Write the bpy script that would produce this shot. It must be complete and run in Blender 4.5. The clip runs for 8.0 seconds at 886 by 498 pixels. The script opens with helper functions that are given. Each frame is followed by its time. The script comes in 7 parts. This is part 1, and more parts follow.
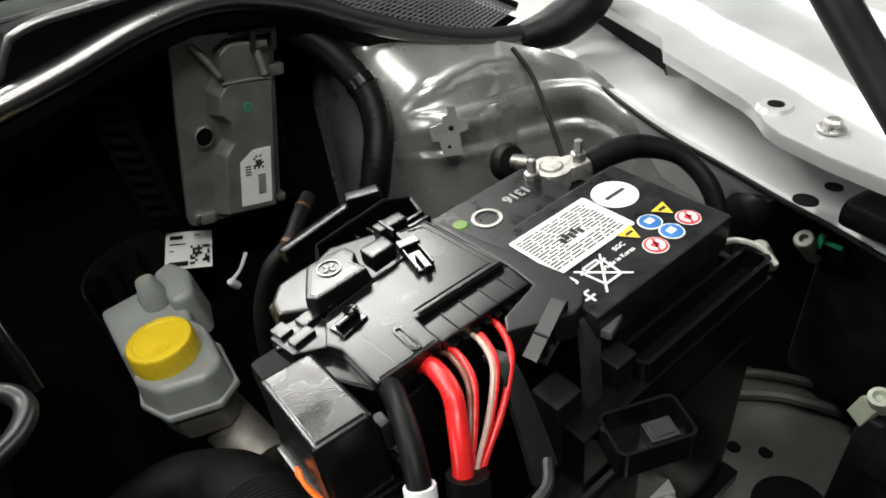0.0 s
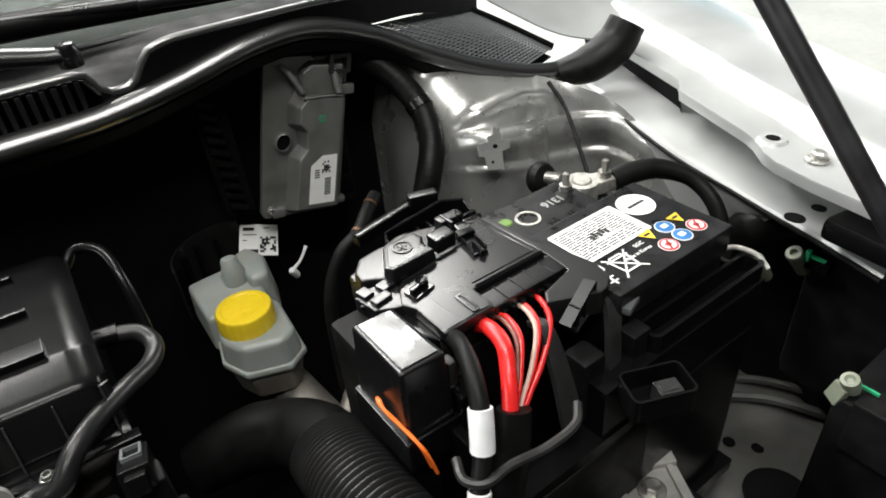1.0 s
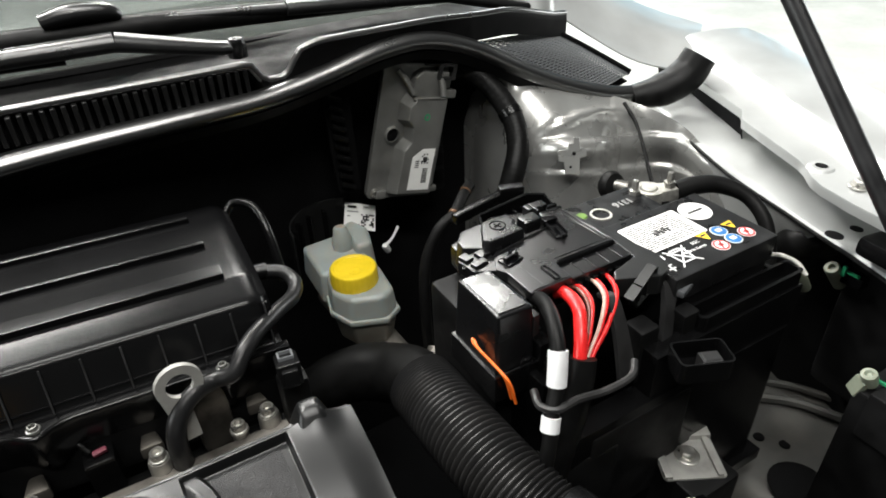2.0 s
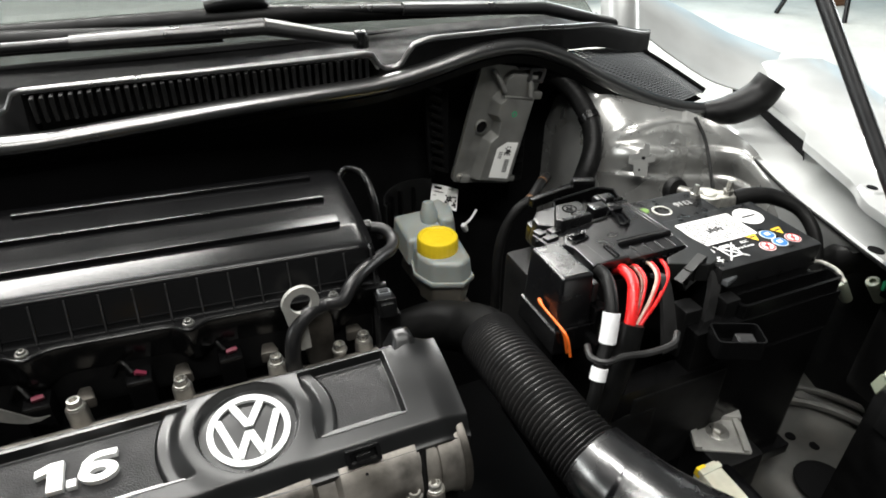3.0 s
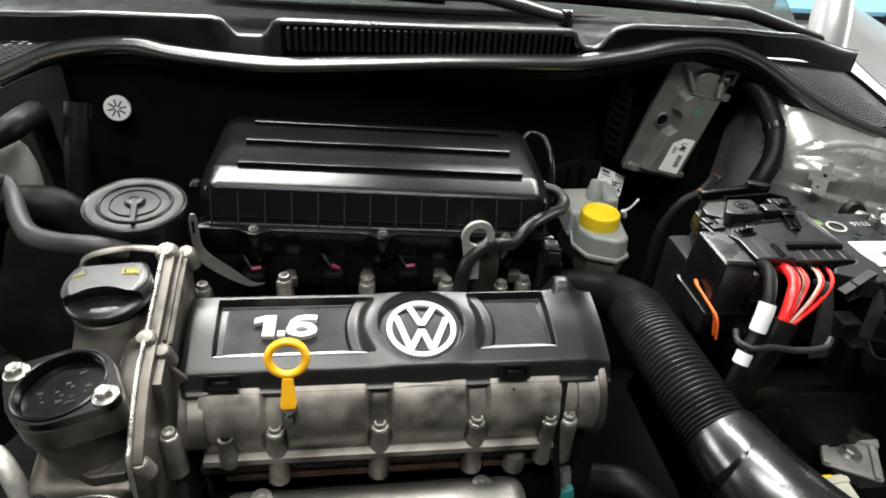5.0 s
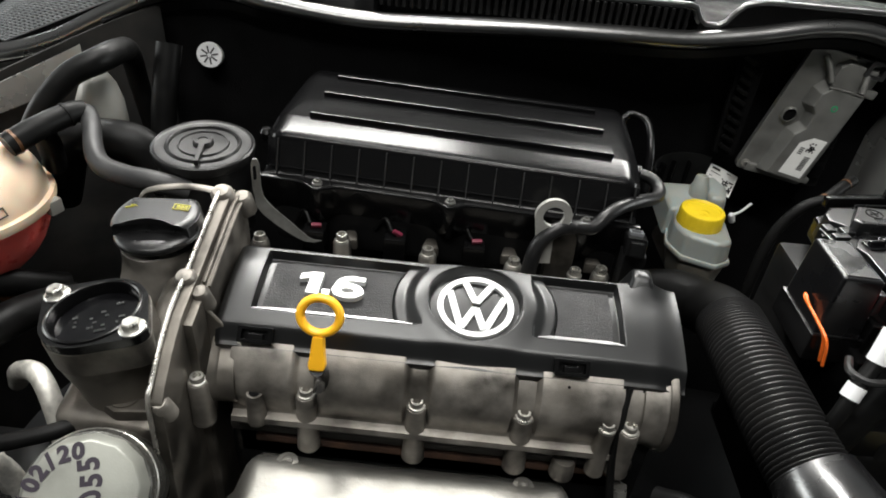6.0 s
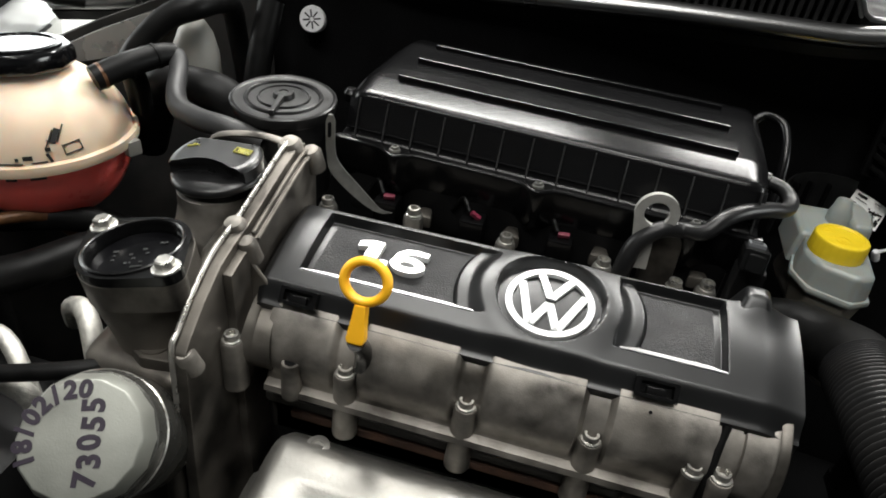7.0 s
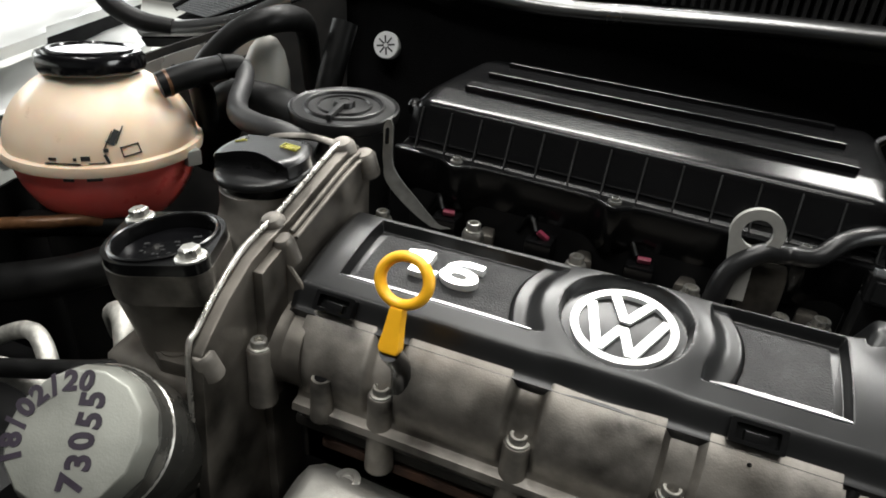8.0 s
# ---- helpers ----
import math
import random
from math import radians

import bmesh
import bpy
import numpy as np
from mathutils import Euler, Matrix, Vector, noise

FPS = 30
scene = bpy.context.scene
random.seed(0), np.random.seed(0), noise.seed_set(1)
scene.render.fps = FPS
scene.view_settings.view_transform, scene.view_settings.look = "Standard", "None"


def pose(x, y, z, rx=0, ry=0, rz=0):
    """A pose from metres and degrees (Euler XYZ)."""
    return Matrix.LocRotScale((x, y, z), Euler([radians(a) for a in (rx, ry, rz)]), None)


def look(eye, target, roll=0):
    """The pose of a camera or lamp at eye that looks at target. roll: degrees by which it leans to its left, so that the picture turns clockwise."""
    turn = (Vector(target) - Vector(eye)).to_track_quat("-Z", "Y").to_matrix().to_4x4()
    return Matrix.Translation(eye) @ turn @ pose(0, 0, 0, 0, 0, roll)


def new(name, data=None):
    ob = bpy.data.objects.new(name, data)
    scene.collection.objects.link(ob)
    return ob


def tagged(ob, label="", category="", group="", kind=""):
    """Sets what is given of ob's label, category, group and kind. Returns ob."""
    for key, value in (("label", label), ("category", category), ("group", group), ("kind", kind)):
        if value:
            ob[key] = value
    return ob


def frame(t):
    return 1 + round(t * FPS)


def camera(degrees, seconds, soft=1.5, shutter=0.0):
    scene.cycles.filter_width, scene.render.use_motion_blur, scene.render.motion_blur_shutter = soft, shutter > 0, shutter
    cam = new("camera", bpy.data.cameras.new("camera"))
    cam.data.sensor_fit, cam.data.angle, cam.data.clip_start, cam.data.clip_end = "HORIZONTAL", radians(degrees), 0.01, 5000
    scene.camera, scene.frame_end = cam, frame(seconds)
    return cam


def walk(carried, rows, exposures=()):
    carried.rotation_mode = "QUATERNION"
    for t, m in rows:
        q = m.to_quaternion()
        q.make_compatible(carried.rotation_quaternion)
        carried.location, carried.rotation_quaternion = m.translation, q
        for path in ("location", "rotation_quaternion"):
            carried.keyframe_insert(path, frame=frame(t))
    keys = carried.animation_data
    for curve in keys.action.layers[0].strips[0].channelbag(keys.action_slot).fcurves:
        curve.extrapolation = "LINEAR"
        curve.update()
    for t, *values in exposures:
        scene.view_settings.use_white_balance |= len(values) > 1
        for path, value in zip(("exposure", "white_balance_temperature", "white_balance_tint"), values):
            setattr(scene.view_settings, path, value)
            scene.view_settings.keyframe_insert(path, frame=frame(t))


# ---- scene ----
cam = camera(69.0, 8.0, soft=1.8)
PATH = [
    (0, (0.2, -0.114, 1.151), (1.079, 1.196, -0.078), -8.5),
    (0.5, (0.161, -0.139, 1.166), (1.063, 1.192, -0.023), -6.8),
    (1, (0.118, -0.166, 1.182), (1.028, 1.197, 0.036), -5.4),
    (1.2, (0.098, -0.174, 1.191), (1.005, 1.196, 0.05), -4.5),
    (2.5, (-0.012, -0.274, 1.229), (0.726, 1.235, 0.143), -0.9),
    (3, (-0.043, -0.313, 1.241), (0.619, 1.231, 0.156), 0.6),
    (3.5, (-0.08, -0.348, 1.251), (0.517, 1.229, 0.176), 2.5),
    (4, (-0.107, -0.373, 1.253), (0.398, 1.23, 0.17), 3.6),
    (4.5, (-0.117, -0.384, 1.247), (0.289, 1.242, 0.155), 4.4),
    (6, (-0.07, -0.349, 1.189), (-0.093, 1.294, 0.049), 5.4),
    (6.5, (-0.058, -0.328, 1.157), (-0.255, 1.304, 0.019), 6.0),
    (7, (-0.049, -0.308, 1.128), (-0.385, 1.317, 0.011), 6.5),
    (7.5, (-0.039, -0.292, 1.097), (-0.541, 1.337, 0.049), 5.6),
    (8, (-0.035, -0.276, 1.066), (-0.658, 1.367, 0.111), 4.5),
]
walk(cam, [(t, look(eye, target, roll)) for t, eye, target, roll in PATH],
     [(0, -0.50), (1, -0.30), (2.5, -0.07), (4.5, 0.09), (6.5, -0.17), (8, -0.32)])

# ---- world and light ----
scene.view_settings.exposure = 0.0
world = bpy.data.worlds.new("garage_air")
world.use_nodes = True
world.node_tree.nodes["Background"].inputs[0].default_value = (0.8, 0.9, 1.0, 1)
world.node_tree.nodes["Background"].inputs[1].default_value = 0.02
scene.world = world


def area_lamp(name, eye, target, sx, sy, watts, colour=(1, 1, 1)):
    data = bpy.data.lights.new(name, "AREA")
    data.shape, data.size, data.size_y, data.energy, data.color = "RECTANGLE", sx, sy, watts, colour
    ob = new(name, data)
    ob.matrix_world = look(eye, target)
    return ob


# daylight through the low glazed north side of the workshop and the east door, and the tube lights overhead
area_lamp("window_light", (-1.2, 4.6, 1.65), (-1.2, 0.2, 1.5), 11.0, 1.8, 640, (0.97, 1.0, 0.99))
area_lamp("window_light", (6.5, 1.2, 1.9), (0.3, 0.2, 0.9), 3.0, 1.8, 190, (0.97, 1.0, 0.98))
area_lamp("window_light", (-6.5, 1.0, 2.3), (-0.3, 0.1, 0.9), 3.0, 2.2, 205, (0.97, 1.0, 0.98))
area_lamp("tube_light", (-1.0, 2.4, 3.7), (-0.7, 1.2, 0.9), 1.9, 0.3, 210, (1.0, 0.99, 0.95))
area_lamp("tube_light", (1.55, 3.4, 3.85), (0.9, 1.2, 0.9), 1.7, 0.5, 185, (1.0, 0.99, 0.95))
area_lamp("tube_light", (-0.1, 0.1, 3.3), (0.0, 0.2, 0.9), 1.8, 0.25, 60, (1.0, 0.99, 0.95))
area_lamp("tube_light", (-0.4, -1.2, 3.4), (0.0, 0.1, 0.85), 2.0, 0.12, 55, (1.0, 0.99, 0.95))

# ---- mesh helpers ----
ORIGIN = {}


def thing(name, at, label="", category="", group="", kind=""):
    ob = new(name)
    ob.empty_display_size = 0.02
    ob.location = at
    ORIGIN[ob.name] = Vector(at)
    return tagged(ob, label, category, group, kind)


def part(name, bm, material, parent=None, label="", smooth=40):
    """Links a bmesh, made in world places, as one mesh under a thing or a part."""
    org = ORIGIN[parent.name] if parent else Vector((0, 0, 0))
    mesh = bpy.data.meshes.new(name)
    bmesh.ops.recalc_face_normals(bm, faces=bm.faces)
    bmesh.ops.translate(bm, vec=-org, verts=bm.verts)
    bm.to_mesh(mesh)
    bm.free()
    mesh.materials.append(material)
    for p in mesh.polygons:
        p.use_smooth = True
    mesh.set_sharp_from_angle(angle=radians(smooth))
    ob = new(name, mesh)
    ob.modifiers.new("even_normals", "WEIGHTED_NORMAL").keep_sharp = True
    ob.parent = parent
    ORIGIN[ob.name] = org
    if label:
        ob["label"] = label
    return ob


def solo(name, bm, material, at, label="", category="", group="", kind="", smooth=40):
    """A thing of one mesh, made in world places, with its origin at a given place."""
    mesh = bpy.data.meshes.new(name)
    bmesh.ops.recalc_face_normals(bm, faces=bm.faces)
    bmesh.ops.translate(bm, vec=-Vector(at), verts=bm.verts)
    bm.to_mesh(mesh)
    bm.free()
    mesh.materials.append(material)
    for p in mesh.polygons:
        p.use_smooth = True
    mesh.set_sharp_from_angle(angle=radians(smooth))
    ob = new(name, mesh)
    ob.location = at
    ORIGIN[ob.name] = Vector(at)
    return tagged(ob, label, category, group, kind)


def box(bm, lo, hi, bevel=0.0, seg=2, m=None):
    r = bmesh.ops.create_cube(bm, size=1.0)
    vs = r["verts"]
    c = [(a + b) / 2 for a, b in zip(lo, hi)]
    s = [b - a for a, b in zip(lo, hi)]
    for v in vs:
        v.co = Vector((v.co.x * s[0] + c[0], v.co.y * s[1] + c[1], v.co.z * s[2] + c[2]))
    if bevel:
        es = list({e for v in vs for e in v.link_edges})
        out = bmesh.ops.bevel(bm, geom=es, offset=bevel, segments=seg, affect="EDGES", profile=0.6)
        vs = list({v for f in out["faces"] for v in f.verts} | {v for v in vs if v.is_valid})
    if m is not None:
        bmesh.ops.transform(bm, matrix=m, verts=vs)
    return vs


def prism(bm, pts, z0, z1, bevel=0.0, m=None, seg=2):
    """An outline in the xy plane, drawn from z0 up to z1."""
    a = [bm.verts.new((x, y, z0)) for x, y in pts]
    b = [bm.verts.new((x, y, z1)) for x, y in pts]
    n = len(pts)
    fs = [bm.faces.new(a[::-1]), bm.faces.new(b)]
    fs += [bm.faces.new((a[i], a[(i + 1) % n], b[(i + 1) % n], b[i])) for i in range(n)]
    vs = a + b
    bmesh.ops.recalc_face_normals(bm, faces=fs)
    if bevel:
        es = list({e for v in vs for e in v.link_edges})
        out = bmesh.ops.bevel(bm, geom=es, offset=bevel, segments=seg, affect="EDGES", profile=0.6)
        vs = list({v for f in out["faces"] for v in f.verts} | {v for v in vs if v.is_valid})
    if m is not None:
        bmesh.ops.transform(bm, matrix=m, verts=vs)
    return vs


def frame_prism(bm, outer, inner, z0, z1, m=None):
    """A flat rim between two outlines with as many points each."""
    n = len(outer)
    rows = [[bm.verts.new((x, y, z)) for x, y in ring] for ring, z in ((outer, z0), (outer, z1), (inner, z1), (inner, z0))]
    for k in range(4):
        p, q = rows[k], rows[(k + 1) % 4]
        for i in range(n):
            bm.faces.new((p[i], p[(i + 1) % n], q[(i + 1) % n], q[i]))
    if m is not None:
        bmesh.ops.transform(bm, matrix=m, verts=[v for r in rows for v in r])


def rect(x0, y0, x1, y1, r=0.0, k=4):
    """A rectangle's outline with rounded corners."""
    if r <= 0:
        return [(x0, y0), (x1, y0), (x1, y1), (x0, y1)]
    out = []
    for cx, cy, a in ((x1 - r, y0 + r, -90), (x1 - r, y1 - r, 0), (x0 + r, y1 - r, 90), (x0 + r, y0 + r, 180)):
        out += [(cx + r * math.cos(radians(a + 90 * i / k)), cy + r * math.sin(radians(a + 90 * i / k))) for i in range(k + 1)]
    return out


def ring(cx, cy, r, n=32):
    return [(cx + r * math.cos(2 * math.pi * i / n), cy + r * math.sin(2 * math.pi * i / n)) for i in range(n)]


def smooth_path(pts, step=6):
    """A Catmull-Rom curve through the points."""
    p = [Vector(q) for q in pts]
    p = [2 * p[0] - p[1]] + p + [2 * p[-1] - p[-2]]
    out = []
    for i in range(1, len(p) - 2):
        a, b, c, d = p[i - 1:i + 3]
        for k in range(step):
            t = k / step
            out.append(0.5 * (2 * b + (c - a) * t + (2 * a - 5 * b + 4 * c - d) * t * t + (3 * b - a - 3 * c + d) * t ** 3))
    out.append(p[-2])
    return out


def tube(bm, pts, r, seg=12, step=6, caps=True, flat=1.0, curve=True):
    """A round tube along the points. r: one radius, a list spread along the way, or a function of the way's share 0..1."""
    path = smooth_path(pts, step) if curve and len(pts) > 2 else [Vector(p) for p in pts]
    n = len(path)
    tan = [(path[min(i + 1, n - 1)] - path[max(i - 1, 0)]).normalized() for i in range(n)]
    up = Vector((0, 0, 1)) if abs(tan[0].z) < 0.9 else Vector((0, 1, 0))
    side = tan[0].cross(up).normalized()
    rows = []
    for i in range(n):
        side = (side - tan[i] * side.dot(tan[i])).normalized()
        upv = side.cross(tan[i]).normalized()
        u = i / (n - 1)
        if callable(r):
            rad = r(u)
        elif isinstance(r, (list, tuple)):
            k = u * (len(r) - 1)
            j = min(int(k), len(r) - 2)
            rad = r[j] + (r[j + 1] - r[j]) * (k - j)
        else:
            rad = r
        rows.append([bm.verts.new(path[i] + side * (math.cos(2 * math.pi * k / seg) * rad) + upv * (math.sin(2 * math.pi * k / seg) * rad * flat)) for k in range(seg)])
    for a, b in zip(rows, rows[1:]):
        for k in range(seg):
            bm.faces.new((a[k], a[(k + 1) % seg], b[(k + 1) % seg], b[k]))
    if caps:
        bm.faces.new(rows[0][::-1])
        bm.faces.new(rows[-1])
    return rows


def lathe(bm, profile, seg=32, m=None, close=True, wave=None):
    """Turns (radius, height) pairs about z."""
    rows = []
    for r, z in profile:
        rows.append([bm.verts.new((r * (wave(k) if wave else 1) * math.cos(2 * math.pi * k / seg), r * (wave(k) if wave else 1) * math.sin(2 * math.pi * k / seg), z)) for k in range(seg)])
    for a, b in zip(rows, rows[1:]):
        for k in range(seg):
            bm.faces.new((a[k], a[(k + 1) % seg], b[(k + 1) % seg], b[k]))
    if close:
        bm.faces.new(rows[0][::-1])
        bm.faces.new(rows[-1])
    if m is not None:
        bmesh.ops.transform(bm, matrix=m, verts=[v for r in rows for v in r])
    return rows


def grid(bm, rows):
    """A sheet through rows of points."""
    vs = [[bm.verts.new(p) for p in r] for r in rows]
    for a, b in zip(vs, vs[1:]):
        for k in range(len(a) - 1):
            bm.faces.new((a[k], a[k + 1], b[k + 1], b[k]))
    return vs


def loft(bm, base, top, z0, z1, m=None, bevel=0.0, seg=2):
    """A solid between an outline at z0 and one with as many points at z1."""
    a = [bm.verts.new((x, y, z0)) for x, y in base]
    b = [bm.verts.new((x, y, z1)) for x, y in top]
    n = len(base)
    fs = [bm.faces.new(a[::-1]), bm.faces.new(b)]
    fs += [bm.faces.new((a[i], a[(i + 1) % n], b[(i + 1) % n], b[i])) for i in range(n)]
    vs = a + b
    bmesh.ops.recalc_face_normals(bm, faces=fs)
    if bevel:
        es = list({e for v in b for e in v.link_edges})
        out = bmesh.ops.bevel(bm, geom=es, offset=bevel, segments=seg, affect="EDGES", profile=0.6)
        vs = list({v for f in out["faces"] for v in f.verts} | {v for v in vs if v.is_valid})
    if m is not None:
        bmesh.ops.transform(bm, matrix=m, verts=vs)


def inset(pts, d):
    """The same outline drawn in by d (turning anticlockwise)."""
    out = []
    n = len(pts)
    for i in range(n):
        p, q, r = Vector(pts[i - 1]), Vector(pts[i]), Vector(pts[(i + 1) % n])
        a, b = (q - p).normalized(), (r - q).normalized()
        na, nb = Vector((-a.y, a.x)), Vector((-b.y, b.x))
        k = (na + nb) / max(0.35, 1 + na.dot(nb))
        out.append(tuple(q + k * d))
    return out


def thick(bm, d):
    """Gives a sheet its thickness."""
    bmesh.ops.recalc_face_normals(bm, faces=bm.faces)
    bmesh.ops.solidify(bm, geom=bm.faces[:], thickness=d)


def axis(p, d):
    """A pose at p whose z points along d."""
    return Matrix.Translation(p) @ Vector(d).to_track_quat("Z", "Y").to_matrix().to_4x4()


def bolt(name, parent, at, d=(0, 0, 1), r=0.006, h=0.006, socket=True, material=None, washer=1.5):
    """A flanged bolt head, with a hex or star socket."""
    bm = bmesh.new()
    m = axis(at, d)
    if socket:
        lathe(bm, [(r * washer, -0.001), (r * washer, 0.0006), (r * washer * 0.93, 0.0014), (r, 0.0016), (r, h * 0.85), (r * 0.9, h), (r * 0.62, h), (r * 0.55, h * 0.35), (0.0003, h * 0.3)], 24, m)
    else:
        lathe(bm, [(r * washer, -0.001), (r * washer, 0.0008), (r * washer * 0.9, 0.0016), (r * 1.02, 0.0018)], 24, m)
        lathe(bm, [(r, 0.0015), (r, h * 0.85), (r * 0.82, h), (r * 0.4, h * 0.97)], 6, m)
    return part(name, bm, material or MAT["zinc"], parent)


def words(text, size, m, material, name, parent, depth=0.0002, align="CENTER", bold=0.0):
    """Lettering as a mesh, lying in the xy plane of m."""
    cu = bpy.data.curves.new(name, "FONT")
    cu.body, cu.size, cu.extrude, cu.align_x, cu.align_y, cu.offset = text, size, depth, align, "CENTER", bold
    cu.resolution_u = 3
    tmp = bpy.data.objects.new(name, cu)
    scene.collection.objects.link(tmp)
    deps = bpy.context.evaluated_depsgraph_get()
    deps.update()
    mesh = bpy.data.meshes.new_from_object(tmp.evaluated_get(deps))
    bpy.data.objects.remove(tmp)
    mesh.transform(Matrix.Translation(-ORIGIN[parent.name]) @ m)
    mesh.materials.clear()
    mesh.materials.append(material)
    ob = new(name, mesh)
    ob.parent = parent
    ORIGIN[ob.name] = ORIGIN[parent.name]
    return ob


# ---- materials ----
MAT = {}


def mat(name, colour, rough=0.5, metal=0.0, var=0.25, scale=60.0, bump=0.05, fine=900.0, coat=0.0, spec=0.5, rvar=0.12, trans=0.0, sss=0.0, dust=0.0, aniso=None):
    """A surface with colour and gloss that vary at two scales, fine relief, and dust that lies in uneven patches."""
    m = bpy.data.materials.new(name)
    m.use_nodes = True
    nt = m.node_tree
    n, l = nt.nodes, nt.links
    b = n["Principled BSDF"]
    tc = n.new("ShaderNodeTexCoord")
    mp = n.new("ShaderNodeMapping")
    if aniso:
        mp.inputs["Scale"].default_value = aniso
    l.new(tc.outputs["Object"], mp.inputs[0])
    n1 = n.new("ShaderNodeTexNoise")
    n1.inputs["Scale"].default_value, n1.inputs["Detail"].default_value = scale, 5
    n2 = n.new("ShaderNodeTexNoise")
    n2.inputs["Scale"].default_value, n2.inputs["Detail"].default_value = fine, 3
    l.new(mp.outputs[0], n1.inputs[0])
    l.new(mp.outputs[0], n2.inputs[0])
    ramp = n.new("ShaderNodeMapRange")
    ramp.inputs[1].default_value, ramp.inputs[2].default_value = 0.3, 0.7
    ramp.inputs[3].default_value, ramp.inputs[4].default_value = 1 - var, 1 + var
    l.new(n1.outputs[0], ramp.inputs[0])
    mul = n.new("ShaderNodeVectorMath")
    mul.operation = "SCALE"
    mul.inputs[0].default_value = colour
    l.new(ramp.outputs[0], mul.inputs[3])
    colour_out = mul.outputs[0]
    if dust:
        n3 = n.new("ShaderNodeTexNoise")
        n3.inputs["Scale"].default_value, n3.inputs["Detail"].default_value = 22, 8
        l.new(tc.outputs["Object"], n3.inputs[0])
        dr = n.new("ShaderNodeMapRange")
        dr.inputs[1].default_value, dr.inputs[2].default_value = 0.42, 0.75
        dr.inputs[3].default_value, dr.inputs[4].default_value = 0.0, dust
        l.new(n3.outputs[0], dr.inputs[0])
        mix = n.new("ShaderNodeMix")
        mix.data_type = "RGBA"
        l.new(dr.outputs[0], mix.inputs[0])
        l.new(colour_out, mix.inputs[6])
        mix.inputs[7].default_value = (0.16, 0.145, 0.125, 1)
        colour_out = mix.outputs[2]
    l.new(colour_out, b.inputs["Base Color"])
    rr = n.new("ShaderNodeMapRange")
    rr.inputs[1].default_value, rr.inputs[2].default_value = 0.3, 0.7
    rr.inputs[3].default_value, rr.inputs[4].default_value = max(0.02, rough - rvar), min(1.0, rough + rvar)
    l.new(n1.outputs[0], rr.inputs[0])
    l.new(rr.outputs[0], b.inputs["Roughness"])
    b.inputs["Metallic"].default_value = metal
    b.inputs["Coat Weight"].default_value = coat
    b.inputs["Specular IOR Level"].default_value = spec
    b.inputs["Transmission Weight"].default_value = trans
    if sss:
        b.inputs["Subsurface Weight"].default_value = sss
        b.inputs["Subsurface Radius"].default_value = (0.02, 0.012, 0.008)
    if bump:
        bp = n.new("ShaderNodeBump")
        bp.inputs["Strength"].default_value, bp.inputs["Distance"].default_value = min(1, bump * 4), 0.0006
        l.new(n2.outputs[0], bp.inputs["Height"])
        l.new(bp.outputs[0], b.inputs["Normal"])
    MAT[name] = m
    return m


mat("black_plastic", (0.0030, 0.0030, 0.0032), 0.25, var=0.2, scale=25, bump=0.0, fine=1400, spec=0.34, rvar=0.02)
mat("black_plastic_matt", (0.0045, 0.0045, 0.0047), 0.55, var=0.25, scale=40, bump=0.02, fine=1600, spec=0.2)
mat("cowl_plastic", (0.0035, 0.0035, 0.0037), 0.5, var=0.25, scale=40, bump=0.02, fine=1600, spec=0.08)
mat("lining_grey", (0.014, 0.014, 0.014), 0.8, var=0.3, scale=20, bump=0.1, dust=0.1, spec=0.2)
mat("cowl_slat", (0.005, 0.005, 0.0053), 0.5, var=0.2, scale=80, bump=0.02, dust=0.02, spec=0.2)
mat("wiper_paint", (0.008, 0.008, 0.0085), 0.30, var=0.15, scale=30, bump=0.0, spec=0.7, rvar=0.03)
mat("cowl_lip", (0.006, 0.006, 0.006), 0.28, var=0.1, scale=12, bump=0.0, spec=1.0, rvar=0.01)
mat("filter_box_plastic", (0.0040, 0.0040, 0.0043), 0.21, var=0.12, scale=14, bump=0.0, spec=0.19, rvar=0.02)
mat("dark_steel", (0.19, 0.19, 0.18), 0.42, 0.7, var=0.2, scale=120, bump=0.04, dust=0.2)
mat("pale_steel", (0.34, 0.335, 0.315), 0.48, 0.25, var=0.15, scale=90, bump=0.05, dust=0.12)
mat("hose_satin", (0.010, 0.010, 0.0105), 0.36, var=0.15, scale=60, bump=0.02, spec=0.36, rvar=0.05)
mat("black_gloss", (0.003, 0.003, 0.0035), 0.16, var=0.3, scale=40, bump=0.0, rvar=0.04)
mat("hose_corrugated", (0.013, 0.013, 0.0135), 0.36, var=0.15, scale=40, bump=0.0, spec=0.5, rvar=0.05, dust=0.05)
mat("rubber", (0.0042, 0.0042, 0.0042), 0.48, var=0.25, scale=60, bump=0.02, spec=0.15)
mat("grained_plastic", (0.006, 0.006, 0.0065), 0.26, var=0.3, scale=60, bump=0.025, fine=650, spec=0.7, rvar=0.1)
mat("soft_rubber", (0.0035, 0.0035, 0.0035), 0.55, var=0.3, scale=60, bump=0.03, spec=0.07)
mat("pale_plug", (0.19, 0.21, 0.16), 0.45, var=0.15, scale=60, bump=0.03, sss=0.2, dust=0.2)
mat("fuse_plastic", (0.0045, 0.0045, 0.005), 0.29, var=0.15, scale=30, bump=0.0, spec=0.55, rvar=0.03)
mat("apron_plastic", (0.007, 0.0072, 0.0072), 0.40, var=0.15, scale=50, bump=0.02, fine=1800, spec=0.5, rvar=0.05)
